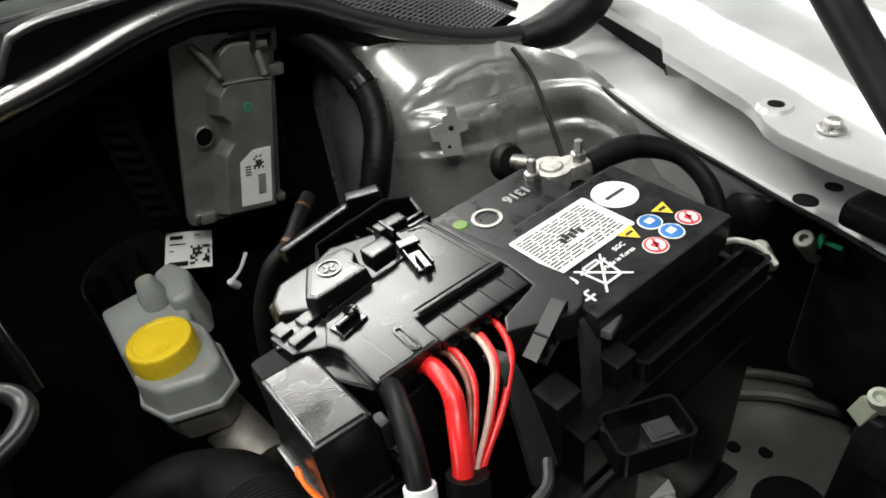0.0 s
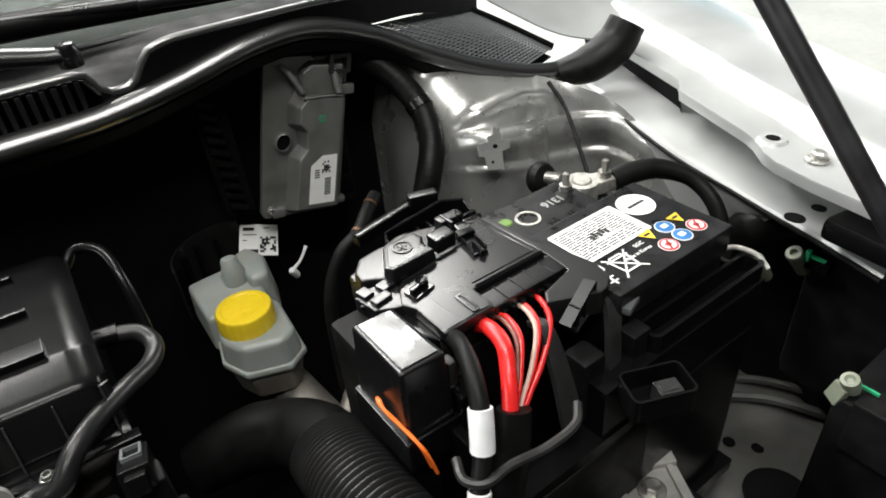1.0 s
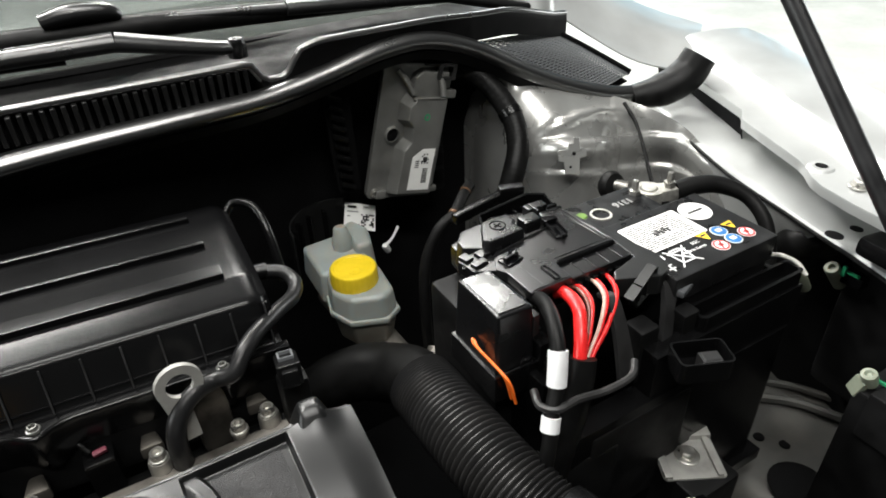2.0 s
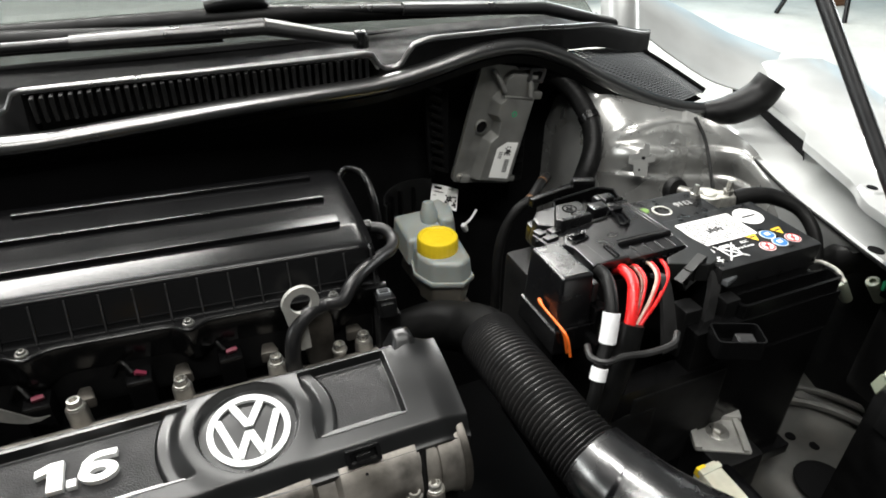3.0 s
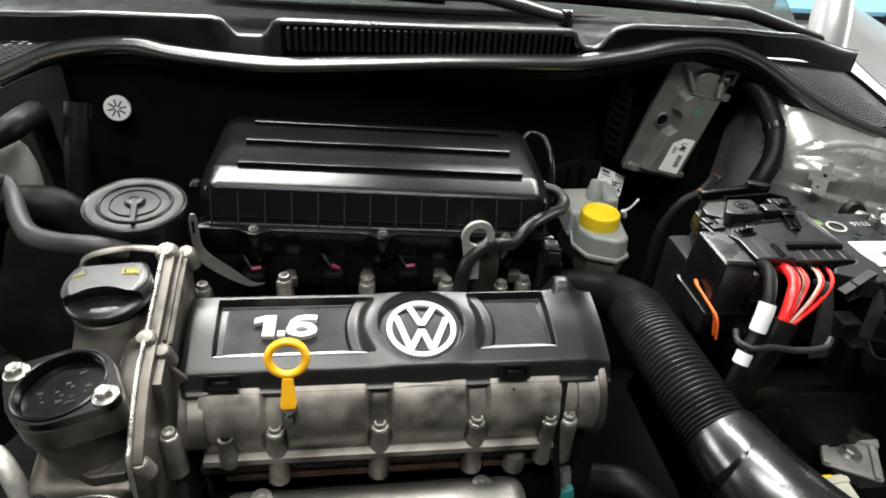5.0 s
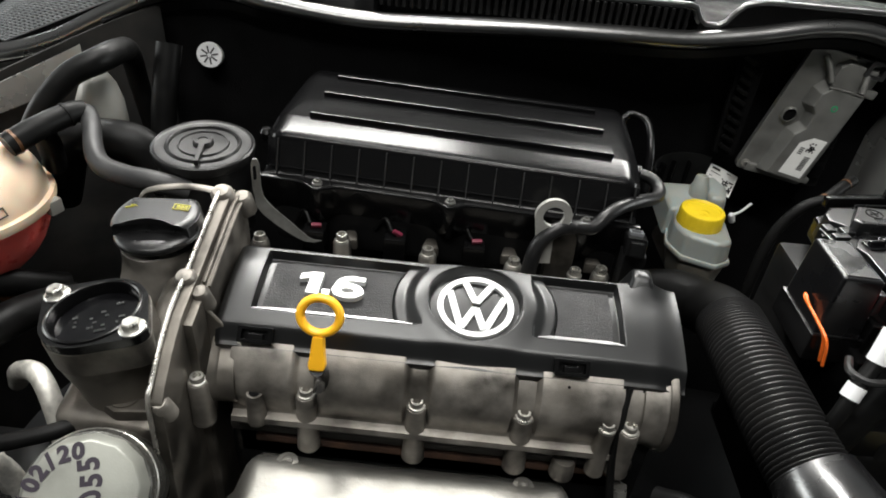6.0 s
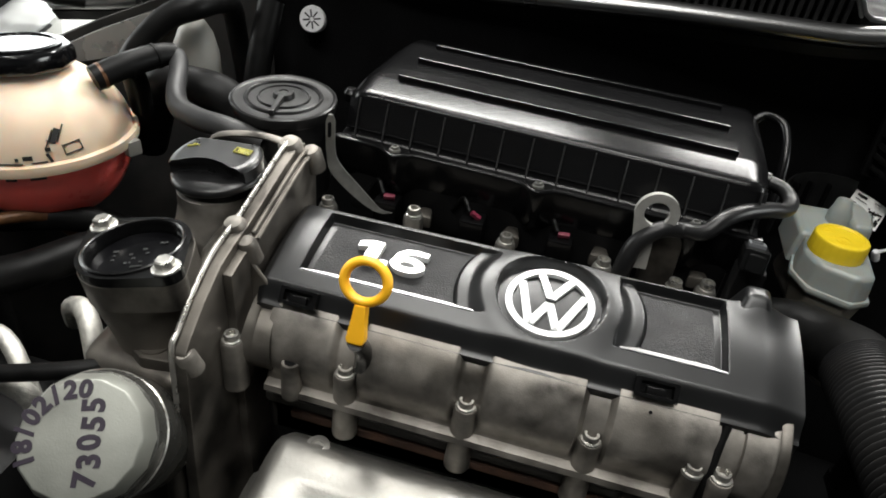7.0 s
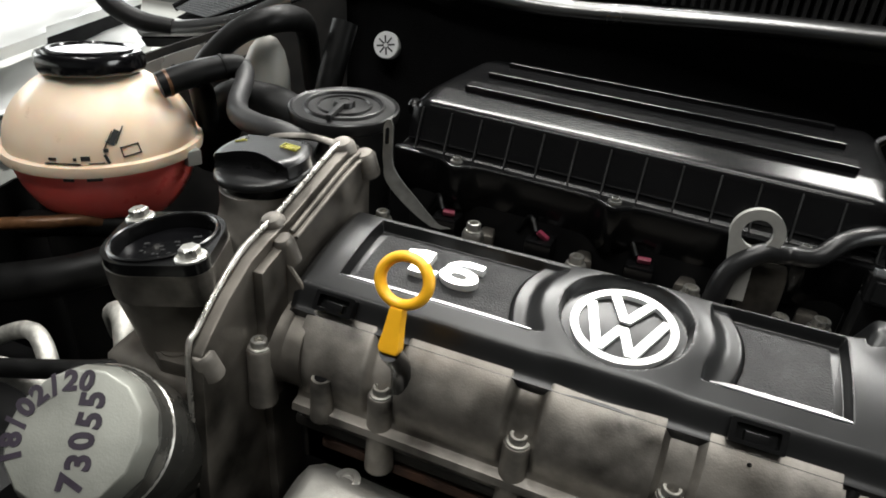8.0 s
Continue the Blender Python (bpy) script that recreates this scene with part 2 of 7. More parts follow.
mat("duct_plastic", (0.004, 0.004, 0.0045), 0.26, var=0.2, scale=30, bump=0.01, spec=0.9, rvar=0.05)
mat("cream_plastic", (0.25, 0.245, 0.225), 0.45, var=0.12, scale=30, bump=0.02, sss=0.2, dust=0.25)
mat("cap_plastic", (0.006, 0.006, 0.0064), 0.32, var=0.2, scale=70, bump=0.02, spec=0.5, rvar=0.06)
mat("marker_ink", (0.012, 0.006, 0.016), 0.5, bump=0)
# greyed by wear; its paler tone also stands for light on ribs and marks
mat("worn_lit_plastic", (0.014, 0.014, 0.0145), 0.42, var=0.25, scale=70, bump=0.04, dust=0.03, spec=0.4)
mat("hose_grey", (0.030, 0.030, 0.031), 0.45, var=0.2, scale=60, bump=0.05, dust=0.05, spec=0.3)
mat("seal_rubber", (0.006, 0.006, 0.006), 0.28, var=0.1, scale=12, bump=0.0, spec=1.0, rvar=0.01)
mat("canister_plastic", (0.010, 0.010, 0.0105), 0.33, var=0.2, scale=60, bump=0.01, dust=0.03, spec=0.36, rvar=0.05)
mat("rod_paint", (0.012, 0.012, 0.013), 0.4, var=0.2, bump=0.0)
mat("insulation", (0.0040, 0.0040, 0.0043), 0.9, var=0.35, scale=30, bump=0.3, fine=500, spec=0.08)
mat("cover_plastic", (0.0050, 0.0052, 0.0055), 0.34, var=0.12, scale=50, bump=0.012, fine=2200, spec=0.5, rvar=0.02)
mat("cover_dark", (0.003, 0.003, 0.0035), 0.5, var=0.2, scale=50, bump=0.45, fine=900, spec=0.35)
mat("cast_aluminium", (0.235, 0.219, 0.198), 0.47, 0.7, var=0.85, scale=30, bump=0.06, fine=900, dust=0.75, rvar=0.18)
# dirty castings, darkened further for the shade low on the engine
mat("cast_dirty_shaded", (0.125, 0.115, 0.102), 0.46, 0.75, var=0.85, scale=26, bump=0.06, fine=800, dust=0.8, rvar=0.18)
mat("cast_aluminium_clean", (0.37, 0.36, 0.335), 0.40, 0.85, var=0.2, scale=40, bump=0.07, fine=1000, dust=0.15)
mat("ecu_aluminium", (0.21, 0.21, 0.20), 0.5, 0.6, var=0.12, scale=60, bump=0.15, fine=1200, dust=0.1)
mat("zinc", (0.5, 0.49, 0.46), 0.35, 0.9, var=0.2, scale=120, bump=0.05, dust=0.15)
mat("filter_paint", (0.24, 0.245, 0.22), 0.42, 0.4, var=0.2, scale=30, bump=0.04, dust=0.25)
mat("filter_can", (0.10, 0.10, 0.092), 0.30, 0.6, var=0.2, scale=30, bump=0.03, dust=0.25)
mat("machined_edge", (0.62, 0.60, 0.56), 0.30, 0.9, var=0.25, scale=90, bump=0.05, dust=0.1)
mat("steel_shield", (0.36, 0.35, 0.325), 0.43, 0.85, var=0.28, scale=14, bump=0.08, fine=300, dust=0.4)
mat("lead", (0.55, 0.54, 0.50), 0.5, 0.75, var=0.25, scale=150, bump=0.2)
mat("silver_paint", (0.50, 0.51, 0.505), 0.36, 0.4, var=0.08, scale=14, bump=0.01, coat=0.25, dust=0.1, rvar=0.05)
mat("silver_paint_dull", (0.50, 0.50, 0.485), 0.28, 0.7, var=0.12, scale=16, bump=0.02, coat=0.3, dust=0.15, rvar=0.1)
# silver body paint darkened to carry the shade low in the bay
mat("silver_paint_shaded", (0.055, 0.055, 0.051), 0.5, 0.3, var=0.25, scale=16, bump=0.05, dust=0.3)
mat("yellow_cap", (0.78, 0.56, 0.02), 0.42, var=0.08, bump=0.03)
mat("yellow_handle", (0.90, 0.45, 0.015), 0.38, var=0.06, bump=0.03)
mat("yellow_print", (0.42, 0.39, 0.05), 0.5, bump=0)
mat("reservoir", (0.26, 0.28, 0.265), 0.40, var=0.1, scale=25, bump=0.03, sss=0.6, dust=0.1)
mat("reservoir_low", (0.14, 0.13, 0.11), 0.45, var=0.2, scale=25, bump=0.03, sss=0.3, dust=0.2)
mat("dirty_white", (0.50, 0.49, 0.40), 0.42, var=0.15, scale=60, bump=0.02, sss=0.2, dust=0.3)
mat("tank_upper", (0.73, 0.585, 0.445), 0.36, var=0.05, scale=20, bump=0.02, sss=0.7)
mat("tank_lower", (0.86, 0.15, 0.13), 0.34, var=0.1, scale=20, bump=0.02, sss=0.6)
mat("label_white", (0.80, 0.80, 0.78), 0.4, var=0.04, bump=0.02)
mat("print_black", (0.015, 0.015, 0.015), 0.6, bump=0)
mat("print_grey", (0.30, 0.30, 0.30), 0.6, bump=0)
mat("print_white", (0.8, 0.8, 0.8), 0.45, bump=0)
mat("print_yellow", (0.85, 0.55, 0.03), 0.45, bump=0)
mat("print_red", (0.65, 0.05, 0.05), 0.45, bump=0)
mat("print_blue", (0.03, 0.16, 0.42), 0.45, bump=0)
mat("chrome_badge", (0.85, 0.86, 0.86), 0.22, 0.3, var=0.03, bump=0.0, rvar=0.04)
mat("wire_red", (0.75, 0.02, 0.02), 0.32, var=0.1, bump=0.02)
mat("wire_brown", (0.16, 0.05, 0.035), 0.35, var=0.1, bump=0.02)
mat("wire_white", (0.52, 0.36, 0.30), 0.35, var=0.1, bump=0.02)
mat("wire_green", (0.12, 0.22, 0.04), 0.35, var=0.1, bump=0.02)
mat("wire_orange", (0.85, 0.16, 0.02), 0.35, var=0.1, bump=0.02)
mat("tape_white", (0.75, 0.75, 0.76), 0.45, var=0.06, bump=0.05)
mat("copper_tape", (0.11, 0.05, 0.02), 0.4, 0.3, var=0.3, scale=200)
mat("green_print", (0.02, 0.30, 0.13), 0.5, bump=0)
mat("shadowed_iron", (0.022, 0.020, 0.018), 0.6, 0.3, var=0.5, scale=40, bump=0.1, dust=0.15)
mat("rust", (0.06, 0.030, 0.018), 0.8, var=0.5, scale=80, bump=0.3)
mat("battery_plastic", (0.007, 0.007, 0.0075), 0.34, var=0.2, scale=60, bump=0.03, dust=0.02)
mat("grey_plastic", (0.10, 0.105, 0.11), 0.45, var=0.1, bump=0.05)
mat("concrete", (0.46, 0.455, 0.42), 0.75, var=0.12, scale=3, bump=0.05, fine=60, dust=0.1)
mat("ceiling_paint", (0.05, 0.05, 0.05), 0.8, var=0.1, scale=2, bump=0.02, fine=80)
mat("wall_paint", (0.13, 0.135, 0.13), 0.6, var=0.06, scale=2, bump=0.02, fine=80)
for nm in ("seal_rubber", "cowl_lip", "duct_plastic"):
    MAT[nm].node_tree.nodes["Principled BSDF"].inputs["IOR"].default_value = 1.85
# ---- workshop ----
bm = bmesh.new()
grid(bm, [[(-9 + 1.5 * i, -9 + 1.5 * j, 0.0) for i in range(16)] for j in range(12)])
solo("floor", bm, MAT["concrete"], (0, 0, 0), "pale grey sealed concrete workshop floor", "floor", kind="structure")
# unseen ceiling and closing walls, kept dark so the black plastics reflect little
bm = bmesh.new()
box(bm, (-9.2, -9.2, 4.0), (13.7, 7.7, 4.15))
solo("ceiling", bm, MAT["ceiling_paint"], (0, 0, 4.0), "unseen workshop ceiling, dark to keep reflections low", "ceiling", kind="structure")
for nm, lo, hi in (("wall_west", (-9.2, -9, 0), (-9, 7.5, 4)), ("wall_south", (-9, -9.2, 0), (13.5, -9, 4)), ("wall_east", (13.5, -9, 0), (13.7, 7.5, 4))):
    bm = bmesh.new()
    box(bm, lo, hi)
    solo(nm, bm, MAT["wall_paint"], ((lo[0] + hi[0]) / 2, (lo[1] + hi[1]) / 2, 0), "unseen grey workshop wall, dark to keep reflections low", "wall", kind="structure")
# far wall with a glazed strip
WY = 4.8
bm = bmesh.new()
for lo, hi in (((-9, WY, 0), (3.4, WY + 0.2, 4)), ((3.4, WY, 0), (13.5, WY + 0.2, 0.03)), ((3.4, WY, 2.6), (13.5, WY + 0.2, 4))):
    box(bm, lo, hi)
solo("wall_north", bm, MAT["wall_paint"], (0, WY, 0), "grey workshop wall with a wide glazed strip", "wall", kind="structure")
sky = bpy.data.materials.new("daylight")
sky.use_nodes = True
em = sky.node_tree.nodes["Principled BSDF"]
em.inputs["Base Color"].default_value = (0.2, 0.5, 0.7, 1)
em.inputs["Emission Color"].default_value = (0.35, 0.78, 1.0, 1)
em.inputs["Emission Strength"].default_value = 1.3
bm = bmesh.new()
box(bm, (3.0, WY + 0.6, 0), (13.5, WY + 0.62, 3.0))
solo("backdrop", bm, sky, (8, WY + 0.6, 0), "pale blue daylight outside the workshop glazing", "backdrop", kind="structure")
win = thing("window_1", (3.4, WY, 0.03), "dark framed workshop glazing letting in blue daylight", "window", kind="structure")
for k in range(18):
    bm = bmesh.new()
    x = 3.4 + k * 0.6
    box(bm, (x - 0.03, WY + 0.02, 0.03), (x + 0.03, WY + 0.12, 2.6), 0.006)
    part("mullion", bm, MAT["black_plastic"], win)
bm = bmesh.new()
box(bm, (3.4, WY + 0.01, 0.03), (13.5, WY + 0.13, 0.09), 0.006)
part("bottom_rail", bm, MAT["black_plastic"], win)
# trestle legs and a small orange thing on the floor
st = thing("floor_stand", (5.0, 3.55, 0), "dark metal stand with thin splayed legs on the floor", "stand")
for a, b in (((4.95, 3.3, 0.0), (5.0, 3.5, 0.9)), ((5.2, 3.7, 0.0), (5.05, 3.55, 0.9)), ((4.7, 3.75, 0.0), (4.95, 3.55, 0.9))):
    bm = bmesh.new()
    tube(bm, [a, b], 0.02, 8)
    part("leg", bm, MAT["black_plastic"], st)
bm = bmesh.new()
box(bm, (4.92, 3.46, 0.88), (5.08, 3.6, 0.92), 0.01)
part("top", bm, MAT["black_plastic"], st)
bm = bmesh.new()
box(bm, (5.35, 3.75, 0.0), (5.55, 3.87, 0.06), 0.015)
solo("wheel_chock", bm, MAT["copper_tape"], (5.45, 3.8, 0), "small orange-brown block lying on the workshop floor", "block")

# ---- car body ----
body = thing("car_body", (0, 0.45, 0.4), "silver car body round the open engine bay", "car body", kind="structure")

SEAL = [(-0.70, 0.358, 0.905), (-0.62, 0.371, 0.915), (-0.56, 0.387, 0.932), (-0.5, 0.405, 0.962), (-0.44, 0.415, 0.988), (-0.36, 0.411, 1.0), (-0.3, 0.402, 0.993), (-0.2, 0.396, 0.986),
        (-0.1, 0.398, 0.989), (0.0, 0.403, 0.993), (0.1, 0.409, 0.994), (0.18, 0.414, 0.995), (0.25, 0.418, 1.005), (0.32, 0.421, 1.019), (0.38, 0.421, 1.02), (0.44, 0.415, 1.001),
        (0.5, 0.402, 0.968), (0.56, 0.387, 0.94), (0.62, 0.371, 0.921), (0.68, 0.358, 0.914)]


def seal_at(x):
    for a, b in zip(SEAL, SEAL[1:]):
        if a[0] <= x <= b[0]:
            k = (x - a[0]) / (b[0] - a[0])
            return a[1] + (b[1] - a[1]) * k, a[2] + (b[2] - a[2]) * k
    e = SEAL[0] if x < SEAL[0][0] else SEAL[-1]
    return e[1], e[2]


# bulkhead with its sound insulation
bm = bmesh.new()
rows = []
for j in range(13):
    v = j / 12
    row = []
    for i in range(49):
        x = -0.50 + i * 0.985 / 48
        sy, sz = seal_at(x)
        z = sz - 0.012 - v * (sz - 0.012 - 0.35)
        y = sy + 0.010 + (0.014 + 0.050 * min(1, max(0, (x + 0.15) / 0.35))) * min(1, v * 9)
        if x < -0.42:
            y -= (x + 0.42) ** 2 * 4
        row.append((x, y, z))
    rows.append(row)
grid(bm, rows)
thick(bm, 0.006)
part("bulkhead", bm, MAT["insulation"], body, "black sound-insulated bulkhead")

# rubber seal along the top of the bulkhead
bm = bmesh.new()
tube(bm, [(x, y, z - 0.009) for x, y, z in SEAL], 0.0125, 26, 12, flat=0.8)
grid_rows = [[(x, y - 0.004 + 0.004 * k, z - 0.018 - 0.006 * k) for x, y, z in smooth_path(SEAL, 4)] for k in range(3)]
seal = thing("bonnet_seal", (0.0, 0.40, 0.98), "black rubber bonnet seal along the bulkhead edge", "rubber seal")
part("bulb", bm, MAT["seal_rubber"], seal)
bm = bmesh.new()
grid(bm, grid_rows)
thick(bm, 0.003)
part("lip", bm, MAT["rubber"], seal)
# folded rubber ends of the seal on the wings
for s in (1, -1):
    bm = bmesh.new()
    tube(bm, [(0.655 * s, 0.362, 0.903), (0.69 * s, 0.345, 0.909), (0.722 * s, 0.335, 0.926), (0.738 * s, 0.331, 0.950)], [0.017, 0.025, 0.027, 0.025] if s > 0 else [0.012, 0.014, 0.014, 0.012], 12, 5, flat=0.85)
    part("end_block", bm, MAT["rubber"], seal)

# cowl panel under the windscreen
def cowl_edge(x):
    """Height of the cowl's upright front edge, with two bonnet-hinge dips."""
    def step(a, b, t):
        k = min(1, max(0, (t - a) / (b - a)))
        return k * k * (3 - 2 * k)
    ax = abs(x + 0.005) if x > 0 else abs(x)
    top = 1.023 + 0.010 * step(0.2, 0.26, x) - 0.006 * step(0.38, 0.50, ax) - 0.03 * step(0.48, 0.64, ax)
    lo, hi = (0.190, 0.222) if x > 0 else (0.200, 0.243)
    dip = step(lo - 0.010, lo + 0.006, ax) * (1 - step(hi - 0.006, hi + 0.018, ax))
    return top - 0.02 * dip


cowl = thing("cowl_panel", (0, 0.46, 1.0), "black plastic cowl panel with slotted air intake", "cowl panel")
bm = bmesh.new()
rows = []
for i in range(161):
    x = -0.62 + 1.24 * i / 160
    sy, sz = seal_at(x)
    e = cowl_edge(x)
    back = 0.045 * max(0, (abs(x) - 0.42) / 0.2) ** 1.5
    slot = 0.026 if -0.182 < x < 0.180 else 0.0
    row = [(x, sy + 0.004 + slot, sz - 0.022), (x, sy + 0.006 + slot, min(sz - 0.006, e - 0.006) if not slot else e - 0.006), (x, 0.419 + back, e - 0.0035), (x, 0.421 + back, e - 0.0005), (x, 0.425 + back, e), (x, 0.4295 + back, e - 0.001), (x, 0.432 + back, e - 0.005), (x, 0.434 + back, e - 0.014 if e > 1.012 else e - 0.004), (x, 0.47 + back, 1.004 - 0.5 * back), (x, 0.53 + back, 1.006 - 0.5 * back), (x, 0.56 + back, 1.012 - 0.5 * back)]
    if abs(x) > 0.43:
        row[0], row[1] = (x, 0.418 + back, e - 0.030), (x, 0.418 + back, e - 0.012)
    rows.append(row)
grid(bm, rows)
thick(bm, 0.002)
part("panel", bm, MAT["cowl_plastic"], cowl)
bm = bmesh.new()
tube(bm, [(-0.62 + 1.24 * i / 160, 0.4235 + 0.045 * max(0, (abs(-0.62 + 1.24 * i / 160) - 0.42) / 0.2) ** 1.5, cowl_edge(-0.62 + 1.24 * i / 160) - 0.0022) for i in range(161)], 0.0042, 10, curve=False)
part("edge_bead", bm, MAT["cowl_lip"], cowl)
# intake slots: ribs in front of a dark recess
for k in range(41):
    x = -0.177 + k * 0.0087
    sy, sz = seal_at(x)
    bm = bmesh.new()
    box(bm, (x - 0.0021, 0.4125 + 0.012 * (x + 0.18) / 0.36 - 0.005, 0.992), (x + 0.0021, 0.4225, 1.0172), 0.0006, 1)
    part("slat", bm, MAT["cowl_slat"], cowl)
# meshed corners of the cowl
for s in (1, -1):
    A, B, C, D = Vector((0.43, 0.43, 0.995)), Vector((0.615, 0.378, 0.918)), Vector((0.69, 0.405, 0.917)), Vector((0.60, 0.47, 0.976))
    def at(u, v):
        p = (A * (1 - u) + B * u) * (1 - v) + (D * (1 - u) + C * u) * v
        return Vector((p.x * s, p.y, p.z + 0.004 * math.sin(u * 3.1) * math.sin(v * 3.1)))
    bm = bmesh.new()
    nu, nv, w = 34, 13, 0.0011
    for i in range(nu + 1):
        pts = [at(i / nu, j / 12) for j in range(13)]
        tube(bm, pts, w, 5, curve=False)
    for j in range(nv + 1):
        pts = [at(i / 16, j / nv) for i in range(17)]
        tube(bm, pts, w, 5, curve=False)
    part("mesh_grille", bm, MAT["grey_plastic"], cowl, "fine black plastic mesh")
    bm = bmesh.new()
    grid(bm, [[at(i / 8, j / 6) - Vector((0, 0, 0.012)) for i in range(9)] for j in range(7)])
    part("grille_recess", bm, MAT["insulation"], cowl)
    bm = bmesh.new()
    tube(bm, [at(0, 1), at(0.33, 1.02), at(0.66, 1.02), at(1, 1.0)], 0.005, 8)
    part("rim", bm, MAT["black_plastic"], cowl)

# windscreen
glass = bpy.data.materials.new("screen_glass")
glass.use_nodes = True
gb = glass.node_tree.nodes["Principled BSDF"]
gb.inputs["Base Color"].default_value = (0.40, 0.43, 0.405, 1)
gb.inputs["Roughness"].default_value = 0.03
gb.inputs["Transmission Weight"].default_value = 0.9
bm = bmesh.new()
grid(bm, [[(-0.62 + 1.24 * i / 20, 0.545 + 0.75 * j - 0.06 * (1 - ((i - 10) / 10) ** 2) + 0.06, 1.008 + 0.44 * j - 0.02 * ((i - 10) / 10) ** 2) for i in range(21)] for j in (0, 0.25, 0.5, 1)])
thick(bm, 0.005)
screen = thing("windscreen", (0, 0.6, 1.0), "clear curved laminated glass windscreen", "windscreen")
pane = part("glass_pane", bm, glass, screen)
pane.visible_shadow = False
bm = bmesh.new()
tube(bm, [(-0.62 + 1.24 * i / 20, 0.543 - 0.06 * (1 - ((i - 10) / 10) ** 2) + 0.06, 1.010 - 0.02 * ((i - 10) / 10) ** 2) for i in range(21)], 0.005, 8, curve=False)
part("lower_trim", bm, MAT["cowl_plastic"], screen)
bm = bmesh.new()
box(bm, (-0.6, 0.75, 0.85), (0.6, 0.8, 1.02), 0.02)
box(bm, (-0.6, 0.66, 0.93), (0.6, 0.78, 0.97), 0.02)
# slab and back wall added to block the bright room behind the glass
box(bm, (-0.6, 0.70, 0.85), (0.6, 1.25, 1.0), 0.02)
box(bm, (-0.6, 1.24, 0.6), (0.6, 1.30, 1.36), 0.02)
part("dashboard", bm, MAT["grey_plastic"], body, "grey dashboard with an added slab and blocking wall behind it")

# wings: a rail with holes, a lip and the outer skin, either side
def wing(s):
    out = Vector((0.93, -0.36, 0)).normalized()
    lip = [(0.80, 0.46), (0.752, 0.342), (0.71, 0.235), (0.703, 0.228), (0.686, 0.215), (0.647, 0.116), (0.638, 0.100), (0.622, 0.082), (0.614, 0.066), (0.606, 0.03), (0.598, -0.03), (0.58, -0.12)]
    def w(x, y, z):
        return (x * s, y, z)
    # outer skin with its rolled shoulder
    bm = bmesh.new()
    sec = [(0.0015, 0.899), (0.0, 0.9085), (0.0005, 0.9105), (0.03, 0.912), (0.037, 0.915), (0.043, 0.926), (0.05, 0.931), (0.09, 0.936), (0.14, 0.934), (0.19, 0.915), (0.225, 0.87), (0.24, 0.79), (0.235, 0.6), (0.22, 0.4)]
    rows = []
    for x, y in lip:
        base = Vector((x, y, 0))
        mid = Vector((0.80 + (y - 0.46) * 0.43, y, 0))
        rows.append([w(*(((base if a < 0.02 else base * 0.25 + mid * 0.75) + out * a).to_2d()), z + 0.03 * max(0, y) * 0.35) for a, z in sec])
    grid(bm, rows)
    thick(bm, 0.0018)
    part("wing_skin", bm, MAT["silver_paint"], body, "silver painted wing")
    # inner rail panel below the lip
    bm = bmesh.new()
    inner = [(0.735, 0.40, 0.874), (0.704, 0.344, 0.874), (0.672, 0.25, 0.868), (0.652, 0.18, 0.863), (0.637, 0.108, 0.861), (0.626, 0.06, 0.86), (0.62, 0.02, 0.858), (0.606, -0.04, 0.856)]
    rows = []
    for k, (x, y, z) in enumerate(inner):
        o = Vector((x, y, z))
        rows.append([w(*(o + Vector(d))) for d in ((0.008, 0, -0.060 if y > 0.105 else -0.008), (0.003, 0, -0.030 if y > 0.105 else -0.006), (-0.002, 0, -0.010 if y > 0.105 else -0.004), (-0.003, 0, -0.003), (-0.001, 0, 0), (0.006, 0.002, 0.002), (0.030, 0.008, 0.005), (0.034, 0.009, 0.0065), (0.058, 0.016, 0.009), (0.082, 0.02, 0.011), (0.088, 0.021, 0.004), (0.090, 0.022, -0.045), (0.092, 0.022, -0.12), (0.14, 0.03, -0.125))])
    grid(bm, rows)
    thick(bm, 0.0016)
    part("inner_rail", bm, MAT["silver_paint"], body)
    bm = bmesh.new()
    tube(bm, [w(x - 0.0045, y, z - 0.004) for x, y, z in inner[1:]], 0.0022, 8, 4)
    part("edge_strip", bm, MAT["rubber"], body, "thin black strip along the rail edge")
    # black strip that paints the shade between the skin's lip and the rail
    bm = bmesh.new()
    grid(bm, [[w(x + 0.003 + 0.004 * k, y + 0.001, 0.9075 + 0.0105 * max(0, y) - 0.0125 * k * (1 if y > 0.2 else 0.8)) for k in range(4)] for x, y in lip[:4]])
    thick(bm, 0.001)
    part("gap_shade", bm, MAT["insulation"], body, "black strip for the shade in the gap under the wing lip")
    # raised tab with a hole, and small holes
    bm = bmesh.new()
    m = axis((0.646 * s, 0.088, 0.9135), (0.05 * s, 0, 1))
    lathe(bm, [(0.014, -0.003), (0.0115, 0.001), (0.0065, 0.0012), (0.006, -0.0005)], 24, m, close=False)
    part("pressed_boss", bm, MAT["silver_paint"], body)
    for at, r in (((0.646, 0.088, 0.9142), 0.0058), ((0.607, 0.036, 0.872), 0.0085), ((0.628, 0.028, 0.876), 0.006)):
        bm = bmesh.new()
        lathe(bm, [(r, 0), (r, 0.0012), (0.0002, 0.0013)], 20, axis((at[0] * s, at[1], at[2]), (0.1 * s, 0, 1)))
        part("hole", bm, MAT["insulation"], body)
    bolt("wing_bolt", body, (0.636 * s, 0.043, 0.914), (0, 0, 1), 0.0062, 0.007, socket=False)


wing(1)
wing(-1)


